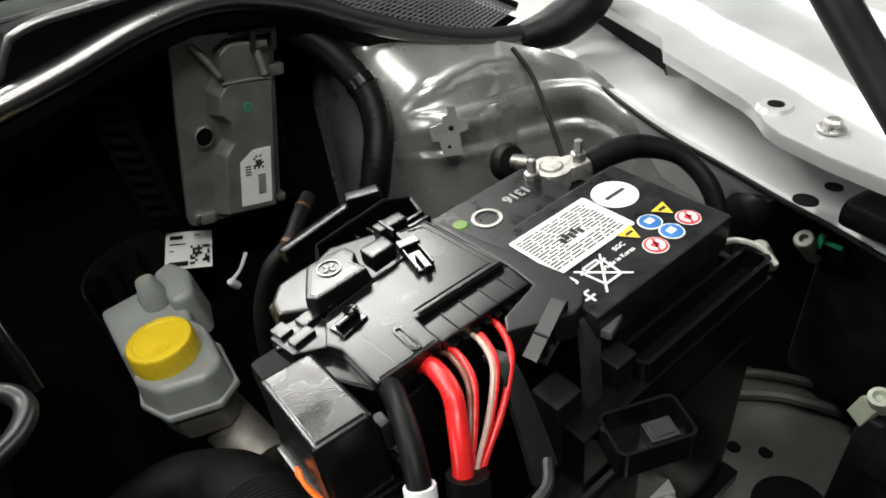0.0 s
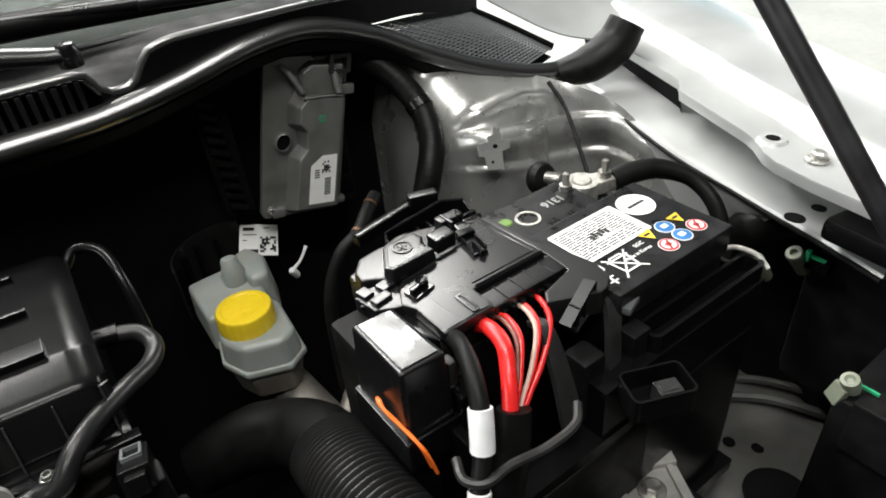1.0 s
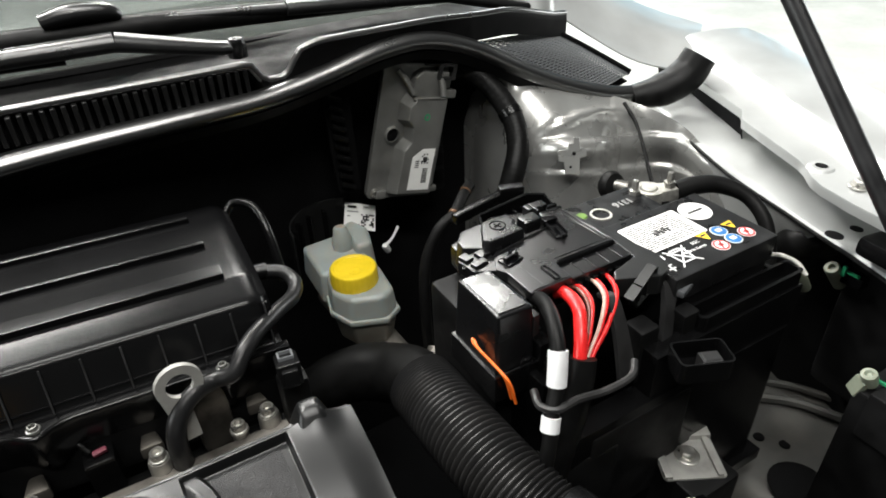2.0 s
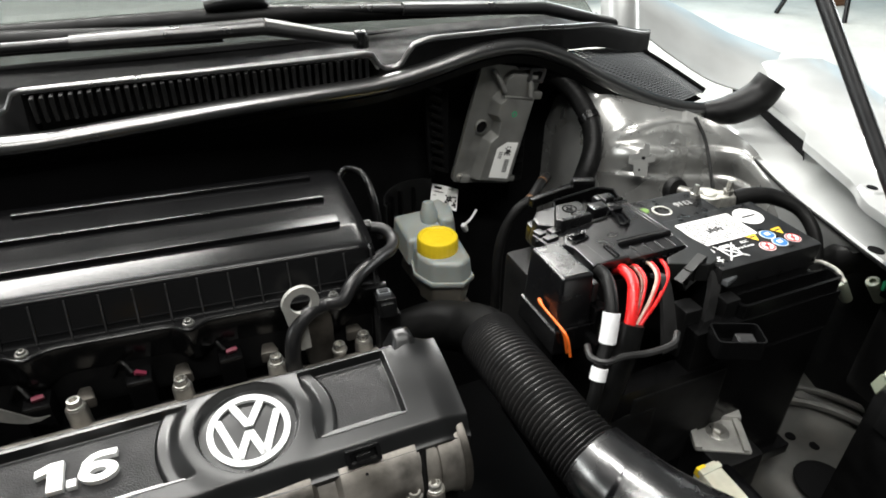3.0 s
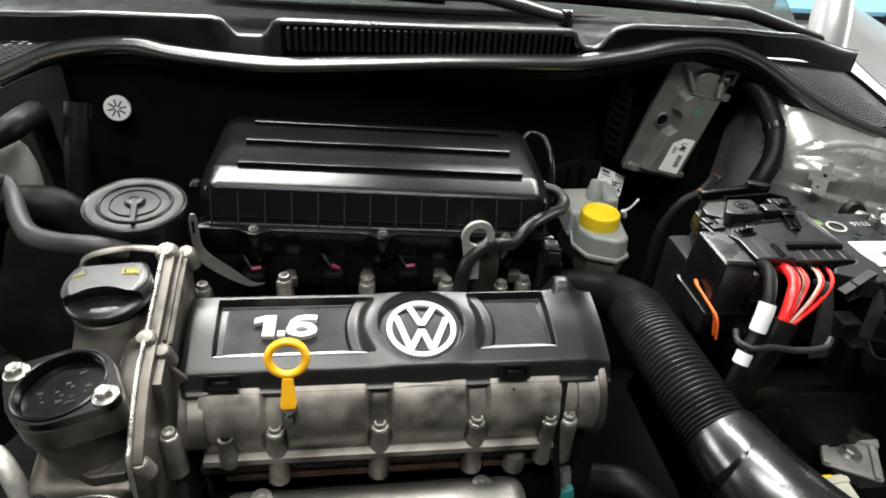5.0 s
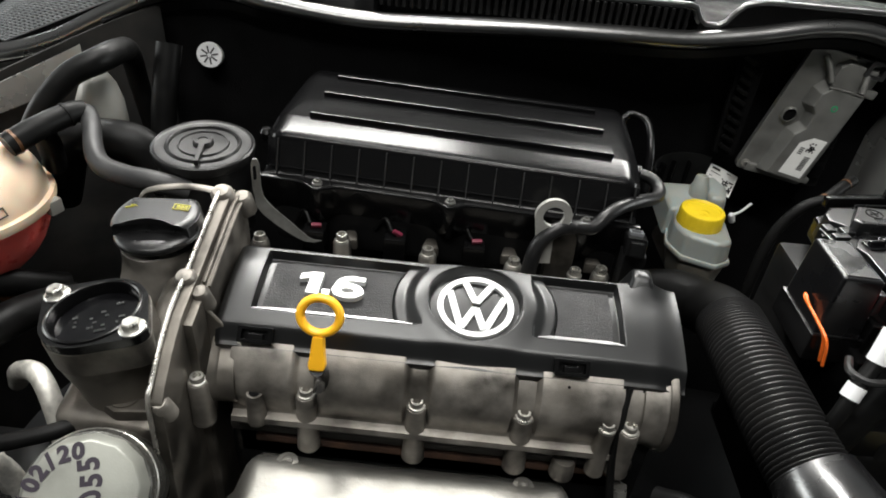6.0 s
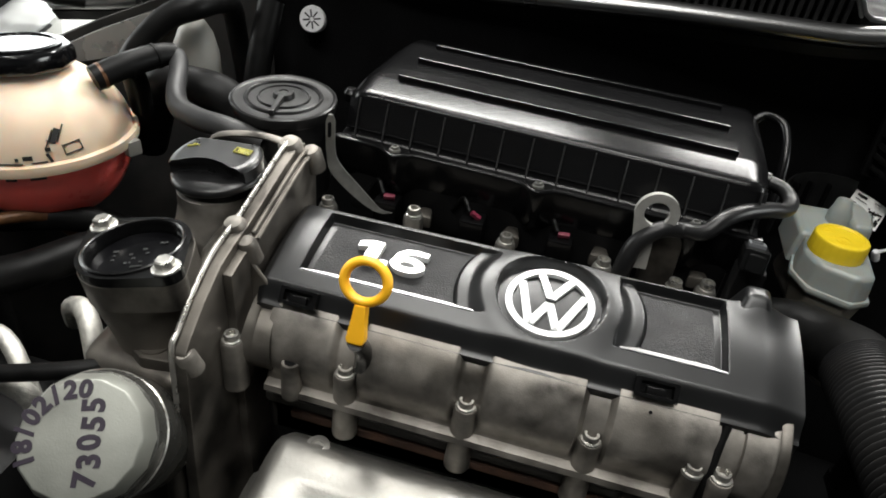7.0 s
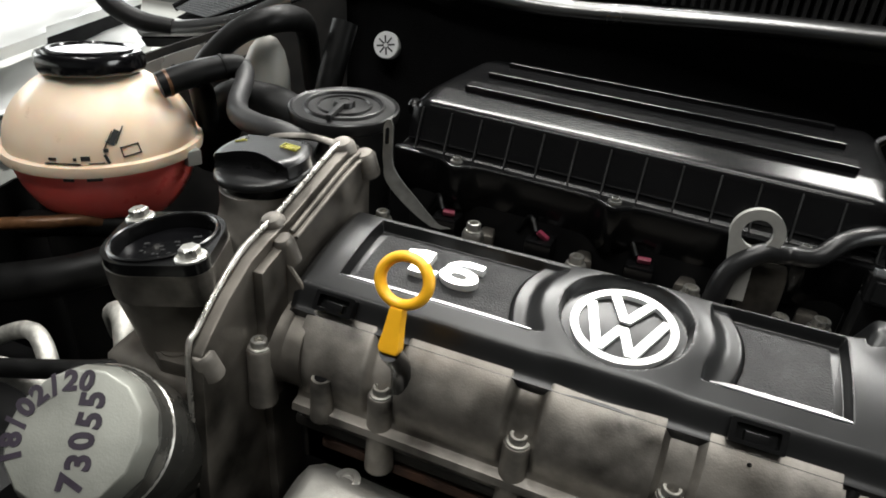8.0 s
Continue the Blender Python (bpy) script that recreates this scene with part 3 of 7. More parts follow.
# inner wing with the suspension tower, in pressed silver metal
CREASE_TOP = [(0.0, 0.25), (0.34, 0.25), (0.38, 0.20), (0.435, 0.135), (0.49, 0.08), (0.57, 0.05), (1.0, 0.03)]
CREASE_BAND = [(0.0, 0.33), (0.377, 0.295), (0.438, 0.265), (0.54, 0.20), (0.61, 0.135), (0.67, 0.085), (0.71, 0.07), (1.0, 0.06)]
CREASE_LOW = [(0.0, 0.39), (0.38, 0.37), (0.444, 0.335), (0.535, 0.268), (0.59, 0.217), (0.65, 0.158), (0.71, 0.115), (0.75, 0.10), (1.0, 0.10)]


def between(u, line):
    for (u0, v0), (u1, v1) in zip(line, line[1:]):
        if u <= u1:
            return v0 + (v1 - v0) * (u - u0) / (u1 - u0)
    return line[-1][1]


def tower(s):
    bm = bmesh.new()
    plan = smooth_path([(0.464, 0.478, 0), (0.470, 0.462, 0), (0.484, 0.442, 0), (0.52, 0.415, 0), (0.575, 0.385, 0), (0.63, 0.35, 0), (0.675, 0.29, 0), (0.668, 0.21, 0), (0.655, 0.15, 0), (0.648, 0.115, 0)], 18)
    n = len(plan)
    rows = []
    for i, p in enumerate(plan):
        u = i / (n - 1)
        t = (plan[min(i + 1, n - 1)] - plan[max(i - 1, 0)]).normalized()
        inward = Vector((t.y, -t.x, 0))
        sy, sz = seal_at(p.x)
        top = sz - 0.012 if p.y > 0.36 else 0.9115 - 0.0495 * min(1, (0.36 - p.y) / 0.12)
        w = math.exp(-((u - 0.42) / 0.17) ** 2)
        row = []
        for j in range(121):
            v = j / 120
            shelf = min(1, v / 0.42)
            flat_z = top - 0.085 * shelf ** 1.3 - max(0, v - 0.42) / 0.58 * (top - 0.085 - 0.52)
            wall_z = top - v * (top - 0.52)
            z = flat_z * w + wall_z * (1 - w)
            f = 0.105 * w * math.sin(shelf * math.pi / 2) ** 0.9
            f += 0.010 * w * math.sin(min(1, max(0, v - 0.42) / 0.3) * math.pi)
            # pressed creases that arch over the tower
            c1 = v - between(u, CREASE_TOP)
            c2 = v - between(u, CREASE_BAND)
            c3 = v - between(u, CREASE_LOW)
            span = 1 / (1 + math.exp(-(u - 0.36) / 0.012)) / (1 + math.exp((u - 0.76) / 0.015))
            d = span * (0.008 * math.exp(-(c1 / 0.020) ** 2) * math.exp(-((u - 0.42) / 0.16) ** 4) + 0.011 * math.exp(-(c2 / 0.036) ** 4) - 0.004 * math.exp(-(c3 / 0.014) ** 2) + 0.003 * math.exp(-((c3 - 0.04) / 0.012) ** 2))
            d += 0.008 * (math.exp(-((v - 0.06) / 0.022) ** 4) + math.exp(-((v - 0.17) / 0.022) ** 4)) * math.exp(-((u - 0.24) / 0.05) ** 4)
            d += 0.0008 * noise.noise(Vector((u * 6, v * 5, 3.1 + s)))
            q = p + inward * (f + d * 0.6)
            row.append((q.x * s - (0.03 if s < 0 else 0), q.y, z + d * 0.8))
        rows.append(row)
    grid(bm, rows)
    thick(bm, 0.0015)
    return part("inner_wing", bm, MAT["silver_paint_dull"], body, "pressed silver inner wing with suspension tower", smooth=60)


tower(1)
# black lining in the corner beside the coolant tank
bm = bmesh.new()
grid(bm, [[(x, y, z0 - (z0 - 0.45) * j / 8) for x, y, z0 in smooth_path([(-0.44, 0.415, 0.968), (-0.50, 0.385, 0.945), (-0.56, 0.35, 0.918), (-0.60, 0.30, 0.900), (-0.62, 0.22, 0.885), (-0.625, 0.12, 0.875)], 4)] for j in range(9)])
thick(bm, 0.004)
part("corner_lining", bm, MAT["lining_grey"], body, "black lining in the bay corner")
# bare pressed panel of the inner wing above the lining
bm = bmesh.new()
grid(bm, [[(x + 0.007, y - 0.007, z - 0.008 - 0.034 * j / 4 * math.sin((k + 2) / 15 * math.pi)) for k, (x, y, z) in enumerate(smooth_path([(-0.525, 0.372, 0.935), (-0.56, 0.35, 0.918), (-0.60, 0.30, 0.900), (-0.615, 0.24, 0.888)], 4))] for j in range(5)])
thick(bm, 0.002)
part("inner_wing_panel", bm, MAT["silver_paint_dull"], body, "bare dull silver inner wing panel")
# rear of the wing by the windscreen pillar
bm = bmesh.new()
inn = smooth_path([(0.625, 0.50, 0.992), (0.665, 0.455, 0.958), (0.71, 0.41, 0.928), (0.765, 0.36, 0.915)], 4)
outr = smooth_path([(0.70, 0.62, 1.034), (0.80, 0.60, 0.988), (0.89, 0.57, 0.945), (0.97, 0.52, 0.915)], 4)
grid(bm, [[tuple(a.lerp(b, k / 6) + Vector((0, 0, 0.012 * math.sin(k / 6 * math.pi) - (0.008 if k == 1 else 0)))) for k in range(7)] for a, b in zip(inn, outr)])
thick(bm, 0.002)
part("wing_rear", bm, MAT["silver_paint"], body, "silver painted rear of the wing")
bm = bmesh.new()
tube(bm, [(0.598, 0.508, 0.985), (0.603, 0.525, 1.03), (0.61, 0.56, 1.09), (0.625, 0.66, 1.2)], [0.03, 0.028, 0.024, 0.022], 16, 5)
part("pillar_foot", bm, MAT["silver_paint"], body)
# black sheet added over the bright rail and floor beside the tank
bm = bmesh.new()
grid(bm, [[(-0.615 + 0.02 * math.sin(i), -0.5 + 0.06 * i, 0.4 + 0.08 * j) for i in range(12)] for j in range(6)])
thick(bm, 0.003)
part("dark_side_sheet", bm, MAT["black_plastic_matt"], body, "black sheet added to darken the side of the bay")
# floor of the bay: chassis leg with holes, and the dark pan
# leg and ribs take the silver with the shade in its colour
bm = bmesh.new()
rows = []
for i in range(15):
    y = -0.35 + 0.6 * i / 14
    rows.append([(0.50, y, 0.50), (0.53, y, 0.56), (0.56, y, 0.575), (0.62, y, 0.58), (0.66, y, 0.585 + 0.02 * math.exp(-((y - 0.09) / 0.05) ** 2)), (0.70, y, 0.60), (0.72, y, 0.602)])
grid(bm, rows)
thick(bm, 0.002)
part("chassis_leg", bm, MAT["silver_paint_shaded"], body, "silver chassis leg with small holes, coloured dark for shade")
for x, y, r in ((0.606, 0.039, 0.006), (0.622, 0.015, 0.006), (0.585, -0.03, 0.03), (0.66, 0.0, 0.012)):
    bm = bmesh.new()
    lathe(bm, [(r * 1.12, 0.001), (r, 0.0022), (0.0003, 0.0023)], 24, Matrix.Translation((x, y, 0.5795)))
    part("hole", bm, MAT["insulation"], body)
bm = bmesh.new()
tube(bm, [(0.56, 0.10, 0.588), (0.62, 0.085, 0.598), (0.67, 0.04, 0.602), (0.70, -0.03, 0.605)], 0.006, 8)
tube(bm, [(0.57, 0.125, 0.59), (0.63, 0.108, 0.60), (0.685, 0.06, 0.606), (0.72, -0.02, 0.61)], 0.005, 8)
part("pressed_rib", bm, MAT["silver_paint_shaded"], body)
bm = bmesh.new()
grid(bm, [[(-0.8 + 1.6 * i / 8, -0.75 + 1.3 * j / 8, 0.36) for i in range(9)] for j in range(9)])
thick(bm, 0.004)
part("undertray", bm, MAT["insulation"], body)
bm = bmesh.new()
box(bm, (-0.66, -0.62, 0.36), (0.66, -0.56, 0.86), 0.02)
part("front_panel", bm, MAT["insulation"], body)

# second black sheet, added to darken the bright wing inside behind the headlamp
bm = bmesh.new()
grid(bm, [[(0.700 + 0.01 * math.sin(3 * i), -0.32 + 0.05 * i, 0.56 + 0.06 * j) for i in range(11)] for j in range(6)])
thick(bm, 0.003)
part("dark_side_sheet", bm, MAT["black_plastic_matt"], body, "black sheet added to darken the side of the bay")
# bonnet prop rod
bm = bmesh.new()
tube(bm, [(0.398, -0.21, 0.885), (0.395, -0.18, 0.92), (0.359, 0.088, 1.25), (0.335, 0.26, 1.46)], 0.005, 12, 4)
solo("bonnet_prop_rod", bm, MAT["rod_paint"], (0.398, -0.21, 0.885), "thin dark bonnet prop rod standing at a slant", "prop rod")
# ---- battery side ----
case = thing("battery_case", (0.42, 0.13, 0.60), "black plastic battery box with a double wall and clips", "battery box")
bm = bmesh.new()
frame_prism(bm, rect(0.268, 0.022, 0.558, 0.218, 0.014), rect(0.276, 0.044, 0.552, 0.210, 0.008), 0.60, 0.795)
box(bm, (0.27, 0.014, 0.597), (0.564, 0.216, 0.612))
part("outer_wall", bm, MAT["black_plastic"], case)
for lo, hi in (((0.366, 0.024, 0.795), (0.556, 0.044, 0.842)), ((0.552, 0.046, 0.795), (0.558, 0.209, 0.842)), ((0.277, 0.211, 0.795), (0.552, 0.217, 0.842)), ((0.268, 0.050, 0.795), (0.276, 0.212, 0.842))):
    bm = bmesh.new()
    box(bm, lo, hi, 0.001)
    part("wall_panel", bm, MAT["black_plastic"], case)
bm = bmesh.new()
frame_prism(bm, rect(0.42, 0.026, 0.556, 0.047, 0.006), rect(0.423, 0.029, 0.552, 0.044, 0.004), 0.80, 0.858)
part("front_channel", bm, MAT["black_plastic"], case)
bm = bmesh.new()
tube(bm, [(0.540, 0.058, 0.862), (0.551, 0.050, 0.862), (0.557, 0.036, 0.859), (0.556, 0.024, 0.852)], 0.0022, 8)
part("edge_bead", bm, MAT["lead"], case, "pale bead along the box edge")
# relay cradle on the front wall
bm = bmesh.new()
m = pose(0.3935, 0.004, 0.848, 0, 0, -24)
frame_prism(bm, rect(-0.023, -0.014, 0.023, 0.015, 0.005), rect(-0.0214, -0.0124, 0.0214, 0.0134, 0.004), -0.016, 0.004, m)
box(bm, (-0.0216, -0.0126, -0.016), (0.0216, 0.0136, -0.014), 0, m=m)
part("cradle", bm, MAT["black_plastic"], case)
bm = bmesh.new()
box(bm, (-0.002, -0.009, -0.015), (0.015, 0.004, 0.0005), 0.001, m=m)
box(bm, (0.000, -0.007, 0.0004), (0.013, 0.002, 0.0012), 0.0004, 1, m=m)
part("insert", bm, MAT["worn_lit_plastic"], case, "dark grey plastic insert")
# clips and straps in front of the battery
def strip(name, pts, w0, w1, t, material=None, side=(1, 0.12, 0)):
    b = bmesh.new()
    path = smooth_path(pts, 5)
    n = len(path) - 1
    sv = Vector(side).normalized()
    grid(b, [[tuple(p + sv * ((w0 + (w1 - w0) * i / n) * k)) for k in (-1, -0.5, 0.5, 1)] for i, p in enumerate(path)])
    thick(b, t)
    return part(name, b, material or MAT["worn_lit_plastic"], case)
strip("tongue", [(0.352, 0.084, 0.880), (0.351, 0.068, 0.884), (0.349, 0.056, 0.872), (0.347, 0.043, 0.848), (0.346, 0.033, 0.822)], 0.004, 0.010, 0.004)
strip("strap", [(0.414, 0.070, 0.882), (0.410, 0.060, 0.880), (0.402, 0.049, 0.866), (0.392, 0.038, 0.842), (0.388, 0.032, 0.822)], 0.008, 0.0065, 0.005)
bm = bmesh.new()
m = pose(0.364, 0.0660, 0.884, 90, 0, 14)
WG = [(0.000, -0.004), (0.010, -0.018), (0.034, -0.010), (0.036, 0.013), (0.032, 0.0135)]
prism(bm, WG, -0.0016, 0.0, 0, m)
frame_prism(bm, WG, inset(WG, 0.0016), 0.0, 0.0075, m)
for k in (0.013, 0.023):
    box(bm, (k - 0.0006, -0.012, -0.001), (k + 0.0006, 0.001 + (k - 0.004) * 0.36, 0.0070), 0, m=m)
part("clip", bm, MAT["apron_plastic"], case)
bm = bmesh.new()
box(bm, (-0.011, -0.007, -0.004), (0.013, 0.008, 0.003), 0.002, m=pose(0.421, 0.056, 0.874, 0, 0, 20))
part("grey_clip", bm, MAT["grey_plastic"], case, "blue-grey plastic clip")
bm = bmesh.new()
box(bm, (0.362, 0.040, 0.80), (0.384, 0.062, 0.858), 0.004)
box(bm, (0.405, 0.034, 0.82), (0.424, 0.05, 0.862), 0.003)
box(bm, (0.30, 0.020, 0.66), (0.42, 0.034, 0.785), 0.006)
part("front_block", bm, MAT["black_plastic_matt"], case)
# curved cable rail
bm = bmesh.new()
tube(bm, [(0.252, 0.042, 0.853), (0.247, 0.028, 0.852), (0.256, 0.018, 0.852), (0.275, 0.018, 0.852), (0.300, 0.014, 0.851), (0.325, 0.014, 0.853), (0.338, 0.024, 0.855)], 0.0032, 8, 6)
part("cable_rail", bm, MAT["worn_lit_plastic"], case)
bm = bmesh.new()
prism(bm, [(0.258, 0.024), (0.330, 0.018), (0.345, 0.034), (0.345, 0.06), (0.27, 0.06)], 0.70, 0.765, 0.004)
part("cable_shelf", bm, MAT["black_plastic_matt"], case)

bat = thing("car_battery", (0.42, 0.14, 0.613), "black sealed car battery with printed labels in its box", "battery")
bm = bmesh.new()
prism(bm, [(0.299, 0.102), (0.410, 0.102), (0.410, 0.054), (0.538, 0.054), (0.538, 0.202), (0.299, 0.202)], 0.613, 0.866, 0.004)
part("case", bm, MAT["battery_plastic"], bat)
bm = bmesh.new()
prism(bm, [(0.297, 0.100), (0.408, 0.100), (0.408, 0.052), (0.540, 0.052), (0.540, 0.150), (0.297, 0.150)], 0.8605, 0.888, 0.002)
part("lid", bm, MAT["battery_plastic"], bat)
bm = bmesh.new()
prism(bm, rect(0.297, 0.1502, 0.5, 0.204, 0.004), 0.8605, 0.884, 0.002)
part("rear_lid", bm, MAT["battery_plastic"], bat)
bm = bmesh.new()
lathe(bm, [(0.0112, 0), (0.0112, 0.0012), (0.0088, 0.0013), (0.0088, 0.0004)], 28, Matrix.Translation((0.434, 0.174, 0.884)), close=False)
part("vent_ring", bm, MAT["lead"], bat, "round charge indicator with a pale ring")
bm = bmesh.new()
lathe(bm, [(0.006, 0), (0.005, 0.0012), (0.0002, 0.0014)], 20, Matrix.Translation((0.416, 0.182, 0.884)))
part("indicator_dot", bm, MAT["wire_green"], bat, "small green indicator")
T0 = 0.8884


def sticker(name, pts, material, z=T0, label=""):
    bm = bmesh.new()
    prism(bm, pts, z, z + 0.0002)
    return part(name, bm, material, bat, label)


def flat(x, y, turn, z=T0 + 0.0004):
    return pose(x, y, z, 0, 0, turn)


sticker("label", rect(0.420, 0.092, 0.4925, 0.1375, 0.002), MAT["label_white"], label="white printed battery label")
rng = random.Random(4)
bm = bmesh.new()
for r in range(14):
    x0 = 0.423
    y = 0.0962 + r * 0.00275
    while x0 < 0.485:
        w = rng.uniform(0.002, 0.011)
        if not (3 < r < 7 and 0.447 < x0 < 0.465):
            box(bm, (x0, y, T0 + 0.0002), (min(x0 + w, 0.486), y + 0.0013, T0 + 0.00035))
        x0 += w + rng.uniform(0.0008, 0.002)
for k in range(5):
    box(bm, (0.445 + 0.004 * k, 0.110 + 0.002 * (k % 2), T0 + 0.0002), (0.4485 + 0.004 * k, 0.117 + 0.002 * (k % 2), T0 + 0.00035))
part("label_print", bm, MAT["print_black"], bat)
sticker("minus_disc", ring(0.510, 0.1235, 0.0165, 36), MAT["label_white"], label="white disc with a black minus bar")
bm = bmesh.new()
box(bm, (0.5005, 0.1220, T0 + 0.0002), (0.5195, 0.125, T0 + 0.0005))
part("minus_bar", bm, MAT["print_black"], bat)
for x, y in ((0.5165, 0.089), (0.481, 0.088)):
    a = [(x + 0.0095 * math.cos(radians(35 + 120 * k)), y + 0.0095 * math.sin(radians(35 + 120 * k))) for k in range(3)]
    b = [(x + 0.0080 * math.cos(radians(35 + 120 * k)), y + 0.0080 * math.sin(radians(35 + 120 * k))) for k in range(3)]
    sticker("warning_sign", a, MAT["print_black"])
    sticker("warning_face", b, MAT["print_yellow"], T0 + 0.0003)
    bm = bmesh.new()
    box(bm, (x - 0.0035, y - 0.0012, T0 + 0.0004), (x + 0.003, y + 0.0012, T0 + 0.0007))
    part("warning_mark", bm, MAT["print_black"], bat)
for x, y, c in ((0.5195, 0.0710, "print_red"), (0.4995, 0.0860, "print_blue"), (0.5005, 0.0700, "print_blue"), (0.482, 0.0685, "print_red")):
    sticker("sign_rim", ring(x, y, 0.0082, 28), MAT["print_white"])
    if c == "print_blue":
        sticker("sign_face", ring(x, y, 0.0072, 28), MAT[c], T0 + 0.0003)
        sticker("sign_mark", rect(x - 0.003, y - 0.002, x + 0.0032, y + 0.003, 0.001), MAT["print_white"], T0 + 0.0006)
    else:
        sticker("sign_face", ring(x, y, 0.0076, 28), MAT[c], T0 + 0.0003)
        sticker("sign_inner", ring(x, y, 0.0058, 28), MAT["print_white"], T0 + 0.0006)
        bm = bmesh.new()
        box(bm, (-0.006, -0.0008, 0), (0.006, 0.0008, 0.0003), m=pose(x, y, T0 + 0.0009, 0, 0, 60))
        box(bm, (-0.003, -0.002, 0), (0.002, 0.0025, 0.0003), m=pose(x, y, T0 + 0.0009, 0, 0, 20))
        part("sign_bar", bm, MAT["print_red"], bat)
words("Made in Korea", 0.0048, flat(0.4565, 0.0765, -90 + 90 + 0), MAT["print_white"], "lettering", bat)
words("SGC", 0.0052, flat(0.4655, 0.0840, 0), MAT["print_white"], "lettering", bat)
words("1316", 0.012, pose(0.4685, 0.180, 0.8846, 0, 0, 180), MAT["print_grey"], "date_code", bat, bold=0.0004)
# crossed-out bin
bm = bmesh.new()
def bar(x0, y0, x1, y1, w=0.0007, z=T0):
    p, q = Vector((x0, y0)), Vector((x1, y1))
    n = Vector((-(q - p).y, (q - p).x)).normalized() * w
    prism(bm, [tuple(p + n), tuple(p - n), tuple(q - n), tuple(q + n)], z, z + 0.0004)
bar(0.428, 0.062, 0.452, 0.088)
bar(0.428, 0.088, 0.452, 0.062)
for q in ((0.433, 0.067, 0.431, 0.083), (0.447, 0.067, 0.449, 0.083), (0.433, 0.067, 0.447, 0.067), (0.429, 0.083, 0.451, 0.083), (0.434, 0.086, 0.446, 0.086), (0.434, 0.083, 0.434, 0.086), (0.446, 0.083, 0.446, 0.086)):
    bar(*q)
for q in ((0.414, 0.080, 0.423, 0.080), (0.414, 0.086, 0.423, 0.086), (0.414, 0.080, 0.414, 0.086), (0.423, 0.080, 0.423, 0.086), (0.414, 0.066, 0.422, 0.066), (0.418, 0.062, 0.418, 0.070), (0.414, 0.071, 0.422, 0.071)):
    bar(*q)
part("recycling_bin_sign", bm, MAT["print_white"], bat)
# negative post
bm = bmesh.new()
lathe(bm, [(0.0095, 0), (0.0088, 0.018), (0.0075, 0.0195), (0.0002, 0.0197)], 24, Matrix.Translation((0.514, 0.188, 0.866)))
part("negative_post", bm, MAT["lead"], bat, "grey lead battery post")

clamp = thing("battery_clamp", (0.514, 0.188, 0.868), "grey metal battery clamp bolted on the negative post", "battery clamp")
bm = bmesh.new()
frame_prism(bm, ring(0.514, 0.188, 0.0155, 28), ring(0.514, 0.188, 0.0096, 28), 0.868, 0.884)
prism(bm, [(0.486, 0.180), (0.502, 0.176), (0.502, 0.200), (0.486, 0.196)], 0.868, 0.883, 0.002)
prism(bm, [(0.524, 0.176), (0.552, 0.170), (0.556, 0.186), (0.526, 0.198)], 0.868, 0.882, 0.003)
part("clamp_body", bm, MAT["lead"], clamp)
for x, y in ((0.493, 0.188), (0.537, 0.181)):
    bm = bmesh.new()
    lathe(bm, [(0.0062, 0.0), (0.0062, 0.006), (0.0036, 0.0065), (0.0036, 0.016), (0.003, 0.017), (0.0002, 0.0172)], 6, Matrix.Translation((x, y, 0.8825)))
    part("clamp_nut", bm, MAT["zinc"], clamp)
bm = bmesh.new()
tube(bm, [(0.545, 0.178, 0.876), (0.565, 0.172, 0.879), (0.590, 0.160, 0.878), (0.610, 0.135, 0.868), (0.610, 0.105, 0.845), (0.598, 0.085, 0.80), (0.59, 0.09, 0.72)], [0.0105, 0.0105, 0.0098, 0.0078, 0.0078, 0.0078, 0.0078], 14, 8)
solo("earth_cable", bm, MAT["rubber"], (0.59, 0.09, 0.72), "thick black sleeved earth cable looping down from the clamp", "cable")
bm = bmesh.new()
tube(bm, [(0.625, 0.345, 0.906), (0.622, 0.315, 0.885), (0.602, 0.27, 0.852), (0.585, 0.235, 0.82), (0.575, 0.22, 0.78)], 0.0024, 8)
solo("thin_cable", bm, MAT["rubber"], (0.57, 0.22, 0.8), "thin black cable hanging from the wing seam", "cable")
# spring-loaded bush behind the battery
bush = thing("cable_bush", (0.533, 0.27, 0.85), "black rubber bush with a threaded metal stud", "bush")
bm = bmesh.new()
lathe(bm, [(0.017, 0), (0.018, 0.006), (0.015, 0.012), (0.008, 0.013), (0.0002, 0.0132)], 24, axis((0.540, 0.272, 0.843), (0.0, -0.9, 0.3)))
part("bush_body", bm, MAT["rubber"], bush)
bm = bmesh.new()
lathe(bm, [(0.006 + 0.0012 * (k % 2), 0.0015 * k) for k in range(14)], 16, axis((0.542, 0.262, 0.847), (0.2, -0.9, 0.15)))
part("threaded_stud", bm, MAT["zinc"], bush)

# fuse box over the positive side
fuse = thing("fuse_box", (0.335, 0.15, 0.866), "black plastic fuse box clipped on the battery top", "fuse box")
bm = bmesh.new()
prism(bm, [(0.270, 0.128), (0.286, 0.100), (0.399, 0.099), (0.403, 0.120), (0.400, 0.205), (0.335, 0.226), (0.276, 0.204)], 0.866, 0.889, 0.003)
part("base", bm, MAT["black_plastic"], fuse)
